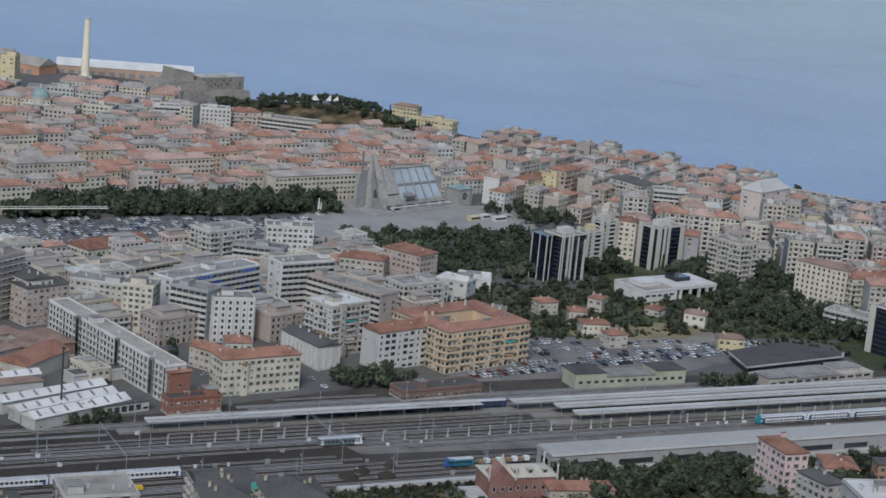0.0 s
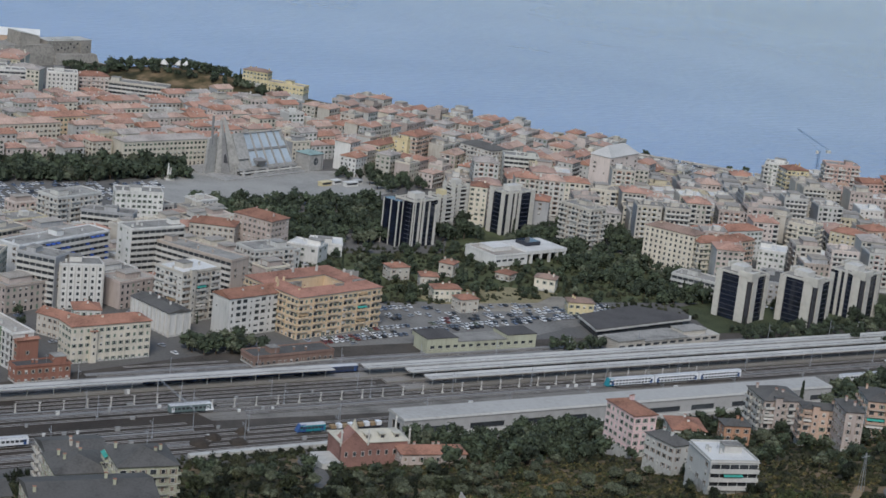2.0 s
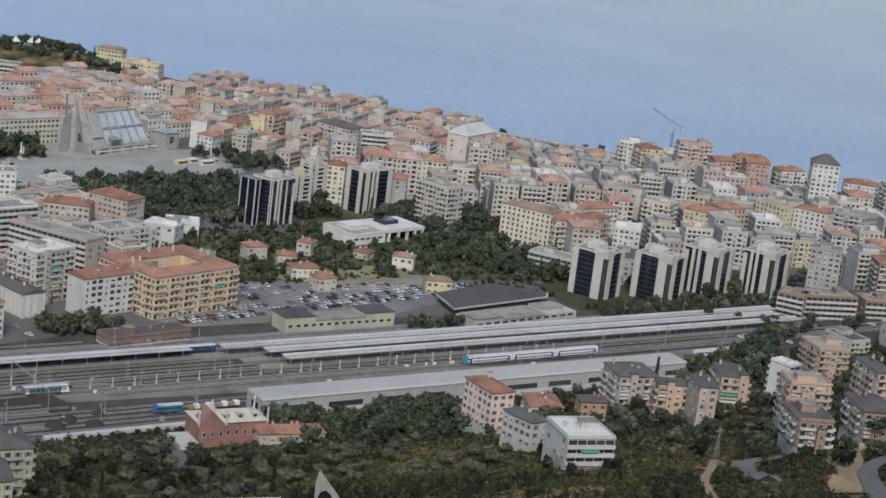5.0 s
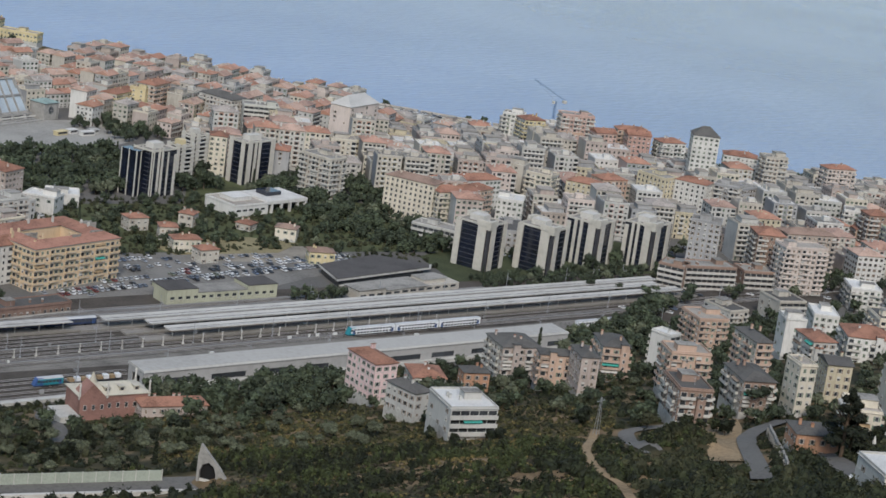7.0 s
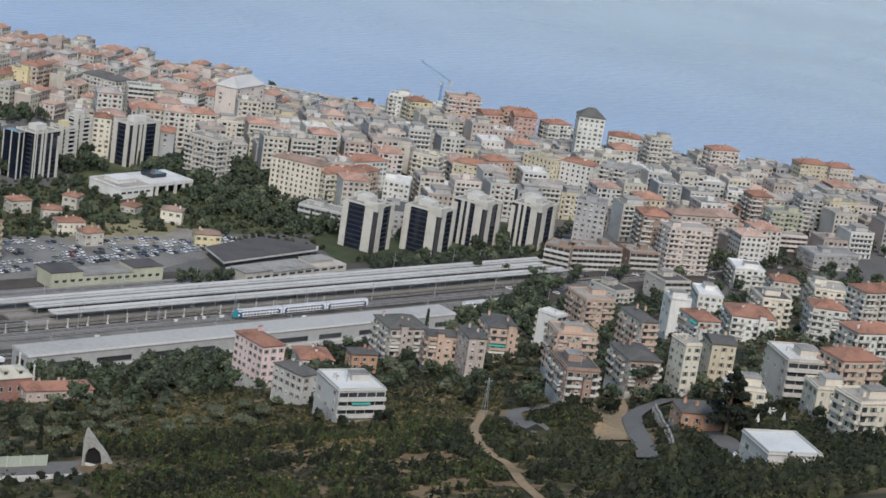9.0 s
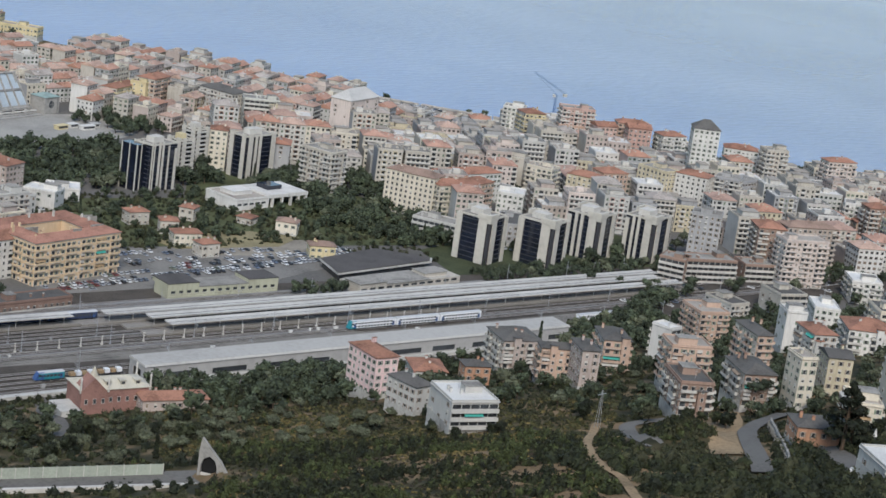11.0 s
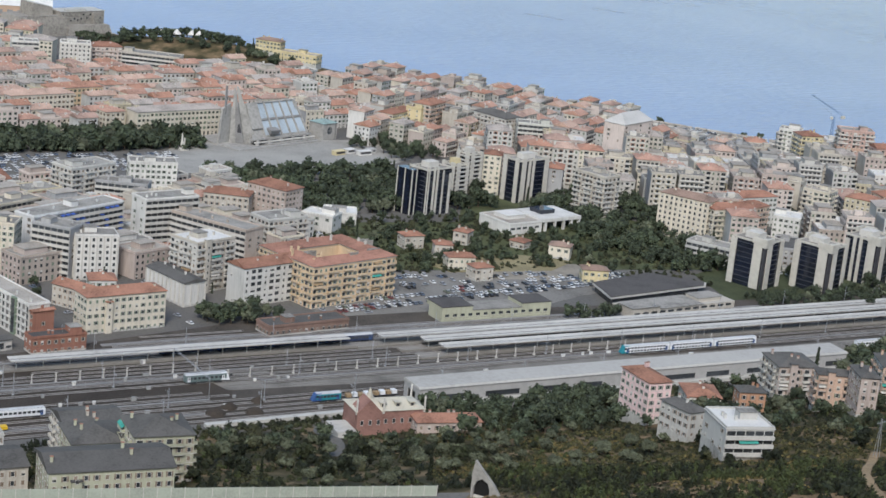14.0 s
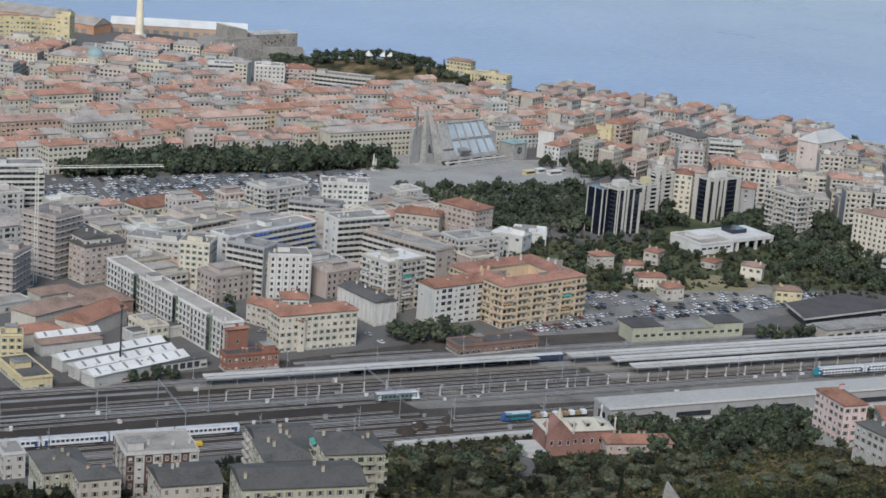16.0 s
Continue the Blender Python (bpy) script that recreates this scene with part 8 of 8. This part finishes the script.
for k in range(3):
    dormer = part("dormer", Mesh().box(-3.5 + 6 * k, -1.5 + 6 * k, -5.2, -2.5, 10.6, 12.4).box(-3.8 + 6 * k, -1.2 + 6 * k, -5.5, -2.2, 12.4, 12.7), [MATS["villa_roof"]], e)
    part("dormer_window", Mesh().box(-3.2 + 6 * k, -1.8 + 6 * k, -5.26, -5.2, 11.0, 12.2), [GLASS], dormer)
part("terrace", Mesh().box(-22, -14, -10, 4, -10, 3), [CONC], e)
PLACED.append((343, 614, 18, 10, 0))
apt(363, 600, 18, 26, 10, -12, 2, "pinkgrey", "hip", "win", 3.1, 2, label="long villa annex with a red tiled roof")

# ---- small things of the hillside ----
for x, y, rz in ((445.5, 453.3, 10),):
    e = thing("utility_pylon", pose(x, y, hill(x, y), 0, 0, rz), "slim lattice steel power pylon", "pylon")
    m = Mesh()
    for i, j in ((-1, -1), (1, -1), (1, 1), (-1, 1)):
        m.prism([(i * 0.8 - 0.06, j * 0.8 - 0.06, -1), (i * 0.8 + 0.06, j * 0.8 - 0.06, -1), (i * 0.8 + 0.06, j * 0.8 + 0.06, -1), (i * 0.8 - 0.06, j * 0.8 + 0.06, -1)],
                [(i * 0.15 - 0.05, j * 0.15 - 0.05, 14), (i * 0.15 + 0.05, j * 0.15 - 0.05, 14), (i * 0.15 + 0.05, j * 0.15 + 0.05, 14), (i * 0.15 - 0.05, j * 0.15 + 0.05, 14)])
    part("tower", m, [METAL], e)
    part("crossarm", Mesh().box(-2.2, 2.2, -0.08, 0.08, 12.6, 12.8), [METAL], e)
for x, y in ((485, 367), (492, 362), (497, 372)):
    e = thing("parasol", pose(x, y, hill(x, y)), "closed white parasol on a pole", "parasol")
    part("pole", Mesh().tube(0, 0, -0.3, 3.8, 0.06, sides=6), [METAL], e)
    part("canopy", Mesh().tube(0, 0, 1.2, 3.8, 0.75, 0.1, 8), [wall_mat("white")], e)
e = thing("garden_wall", pose(0, 0, 0), "rough grey stone retaining wall beside the lane", "wall")
for k in range(15):
    wx, wy = 486 - 3.9 * k, 411.5 - 3.95 * k
    part("wall_section", Mesh().prism([(-2.8, -0.6, -3), (2.75, -0.6, -3), (2.75, 0.9, -3), (-2.8, 0.9, -3)], [(-2.8, -0.5, 2.9), (2.75, -0.5, 2.9), (2.75, 0.2, 2.9), (-2.8, 0.2, 2.9)])
         .box(-0.2, 0.2, 0.2, 0.95, -3, 2.4), [mat("rubble_stone", (0.25, 0.24, 0.22), 0.95, 0.3, 1.2, 0.6, fine=6)], e, at=pose(wx, wy, hill(wx, wy), 0, 0, 45.4))

# ---- cars ----
def paint():
    m = mat("car_paint", (0.5, 0.5, 0.5), 0.3, 0.02, 1, 0)
    nt = m.node_tree
    info, ramp = nt.nodes.new("ShaderNodeObjectInfo"), nt.nodes.new("ShaderNodeValToRGB")
    ramp.color_ramp.interpolation = "CONSTANT"
    cols = ((0.0, (0.62, 0.63, 0.64)), (0.28, (0.30, 0.31, 0.33)), (0.48, (0.03, 0.03, 0.035)), (0.62, (0.11, 0.13, 0.17)), (0.76, (0.17, 0.05, 0.045)), (0.83, (0.45, 0.46, 0.47)), (0.95, (0.16, 0.18, 0.14)))
    ramp.color_ramp.elements[0].color = (*cols[0][1], 1)
    for p, c in cols[1:-1]:
        ramp.color_ramp.elements.new(p).color = (*c, 1)
    ramp.color_ramp.elements[-1].position, ramp.color_ramp.elements[-1].color = cols[-1][0], (*cols[-1][1], 1)
    nt.links.new(info.outputs["Random"], ramp.inputs[0])
    nt.links.new(ramp.outputs[0], nt.nodes["Principled BSDF"].inputs["Base Color"])
    return m


PAINT = paint()


def car_body(m, k=0):
    side = [(-2.1, 0.35), (2.05, 0.35), (2.12, 0.75), (1.1, 0.95), (-1.9, 1.0), (-2.12, 0.8)]
    m.prism([(x, -0.85, z) for x, z in side], [(x, 0.85, z) for x, z in side], k)
    return m.prism([(-1.3, -0.66, 1.4), (0.1, -0.66, 1.4), (0.1, 0.66, 1.4), (-1.3, 0.66, 1.4)], [(-1.2, -0.6, 1.48), (0.0, -0.6, 1.48), (0.0, 0.6, 1.48), (-1.2, 0.6, 1.48)], k)


def car_glass(m, k=0):
    return m.prism([(-1.85, -0.8, 0.96), (0.95, -0.8, 0.96), (0.95, 0.8, 0.96), (-1.85, 0.8, 0.96)], [(-1.35, -0.66, 1.41), (0.12, -0.66, 1.41), (0.12, 0.66, 1.41), (-1.35, 0.66, 1.41)], k)


first_car = thing("parked_car", pose(470, 790, 8.1), "parked car on the asphalt", "car", "parked cars")
part("body", car_body(Mesh()), [PAINT], first_car)
part("glazing", car_glass(Mesh()), [GLASS], first_car)
wheel = Mesh().tube(0, 0, -0.1, 0.1, 0.32, sides=9).data("wheel", [DARKM])
for i in (-1.3, 1.3):
    for j in (-0.78, 0.78):
        part("wheel", wheel, None, first_car, at=pose(i, j, 0.32, 90, 0, 0))
slab("car_park", [(396, 778), (520, 776), (590, 800), (600, 822), (560, 836), (500, 842), (430, 846), (400, 826)], 7.7, 8.08, mat("worn_asphalt", (0.185, 0.176, 0.16), 0.95, 0.25, 0.2, 0.3, fine=3), "worn pale asphalt station car park", "car park")
slab("car_park", [(205, 1035), (300, 1052), (440, 1085), (470, 1108), (460, 1124), (260, 1122), (200, 1090)], 7.7, 8.08, ASPHALT, "large asphalt car park before the town park", "car park")
rng = random.Random(77)
spots = []
for r in range(9):
    for k in range(60):
        x, y = 408 + 3.15 * k + 2.5 * r, 784 + 6.4 * r + 0.12 * (3.15 * k) - (1.4 if r % 2 else 0)
        if rng.random() < (0.8 if r < 3 else 0.5 if r < 6 else 0.3) and noise.noise((x * 0.05, y * 0.08, 2)) > (-0.5 if r < 3 else -0.1) and y < 842 - 0.1 * (x - 430) and x < 596 and free(x, y, 1.6):
            spots.append((x, y, 95 + rng.uniform(-6, 6), 8.1))
for x, y, a in ((430, 328, 30), (500, 395, 70), (503, 399, 70), (508, 380, 110), (480, 352, 10), (600, 552, 60), (596, 536, 60), (640, 640, 20), (480, 646, 5), (410, 640, 3), (700, 652, 15)):
    spots.append((x, y, a, hill(x, y) + 0.4))
spots.sort(key=lambda r: r[0] ** 2 + r[1] ** 2)
for x, y, a, z in spots[:91]:
    copy_thing(first_car, pose(x, y, z, 0, 0, a))
far = [Mesh() for _ in range(4)]
for x, y, a, z in spots[91:]:
    into(far[rng.choice((0, 0, 0, 1, 1, 2, 2, 3))], car_glass(car_body(Mesh(), 0), 1), x, y, z, math.radians(a + rng.choice((0, 180))))
for r in range(13):
    for k in range(80):
        x, y = 212 + 3.1 * k, 1044 + 6.0 * r + 0.16 * 3.1 * k - (0.8 if r % 2 else 0)
        if y < 1120 and rng.random() < 0.55 and noise.noise((x * 0.03, y * 0.05, 1)) > -0.25 and free(x, y, 1.5) and x < 452:
            q = car_glass(car_body(Mesh(), 0), 1)
            into(far[rng.choice((0, 0, 0, 1, 1, 2, 3))], q, x, y, 8.1, math.radians(rng.choice((96, 276)) + rng.uniform(-4, 4)))
for x0, x1, y0, y1, n in ((845, 922, 1105, 1180, 150), (225, 480, 780, 1050, 260), (690, 1040, 690, 1010, 240)):
    for _ in range(n):
        x, y = rng.uniform(x0, x1), rng.uniform(y0, y1)
        if free(x, y, 2.2):
            into(far[rng.choice((0, 0, 1, 1, 2, 3))], car_glass(car_body(Mesh(), 0), 1), x, y, 8.02, math.radians(rng.choice((16, 106)) + rng.uniform(-4, 4)))
for g, (nm, col) in zip(far, (("white", (0.62, 0.62, 0.62)), ("grey", (0.28, 0.29, 0.31)), ("dark", (0.04, 0.045, 0.055)), ("blue", (0.12, 0.15, 0.21)))):
    ob = new("parked_cars", g.data("parked_cars", [mat("car_" + nm, col, 0.3, 0.05, 1, 0), GLASS]))
    tagged(ob, f"rows of {nm} cars parked in the streets and the far car park", "cars", kind="stuff")
e = thing("white_van", pose(428, 329, hill(428, 329) + 0.45, 0, 0, 25), "white delivery van parked by the hall", "van")
part("body", Mesh().prism([(-2.4, -0.95, 0.4), (2.4, -0.95, 0.4), (2.4, 0.95, 0.4), (-2.4, 0.95, 0.4)], [(-2.3, -0.9, 2.1), (1.3, -0.9, 2.1), (1.3, 0.9, 2.1), (-2.3, 0.9, 2.1)]), [wall_mat("white")], e)
part("windscreen", Mesh().prism([(1.55, -0.8, 1.2), (2.1, -0.8, 1.2), (2.1, 0.8, 1.2), (1.55, 0.8, 1.2)], [(1.32, -0.75, 1.95), (1.5, -0.75, 1.95), (1.5, 0.75, 1.95), (1.32, 0.75, 1.95)]), [GLASS], e)
for i in (-1.5, 1.5):
    for j in (-0.88, 0.88):
        part("wheel", wheel, None, e, at=pose(i, j, 0.35, 90, 0, 0))
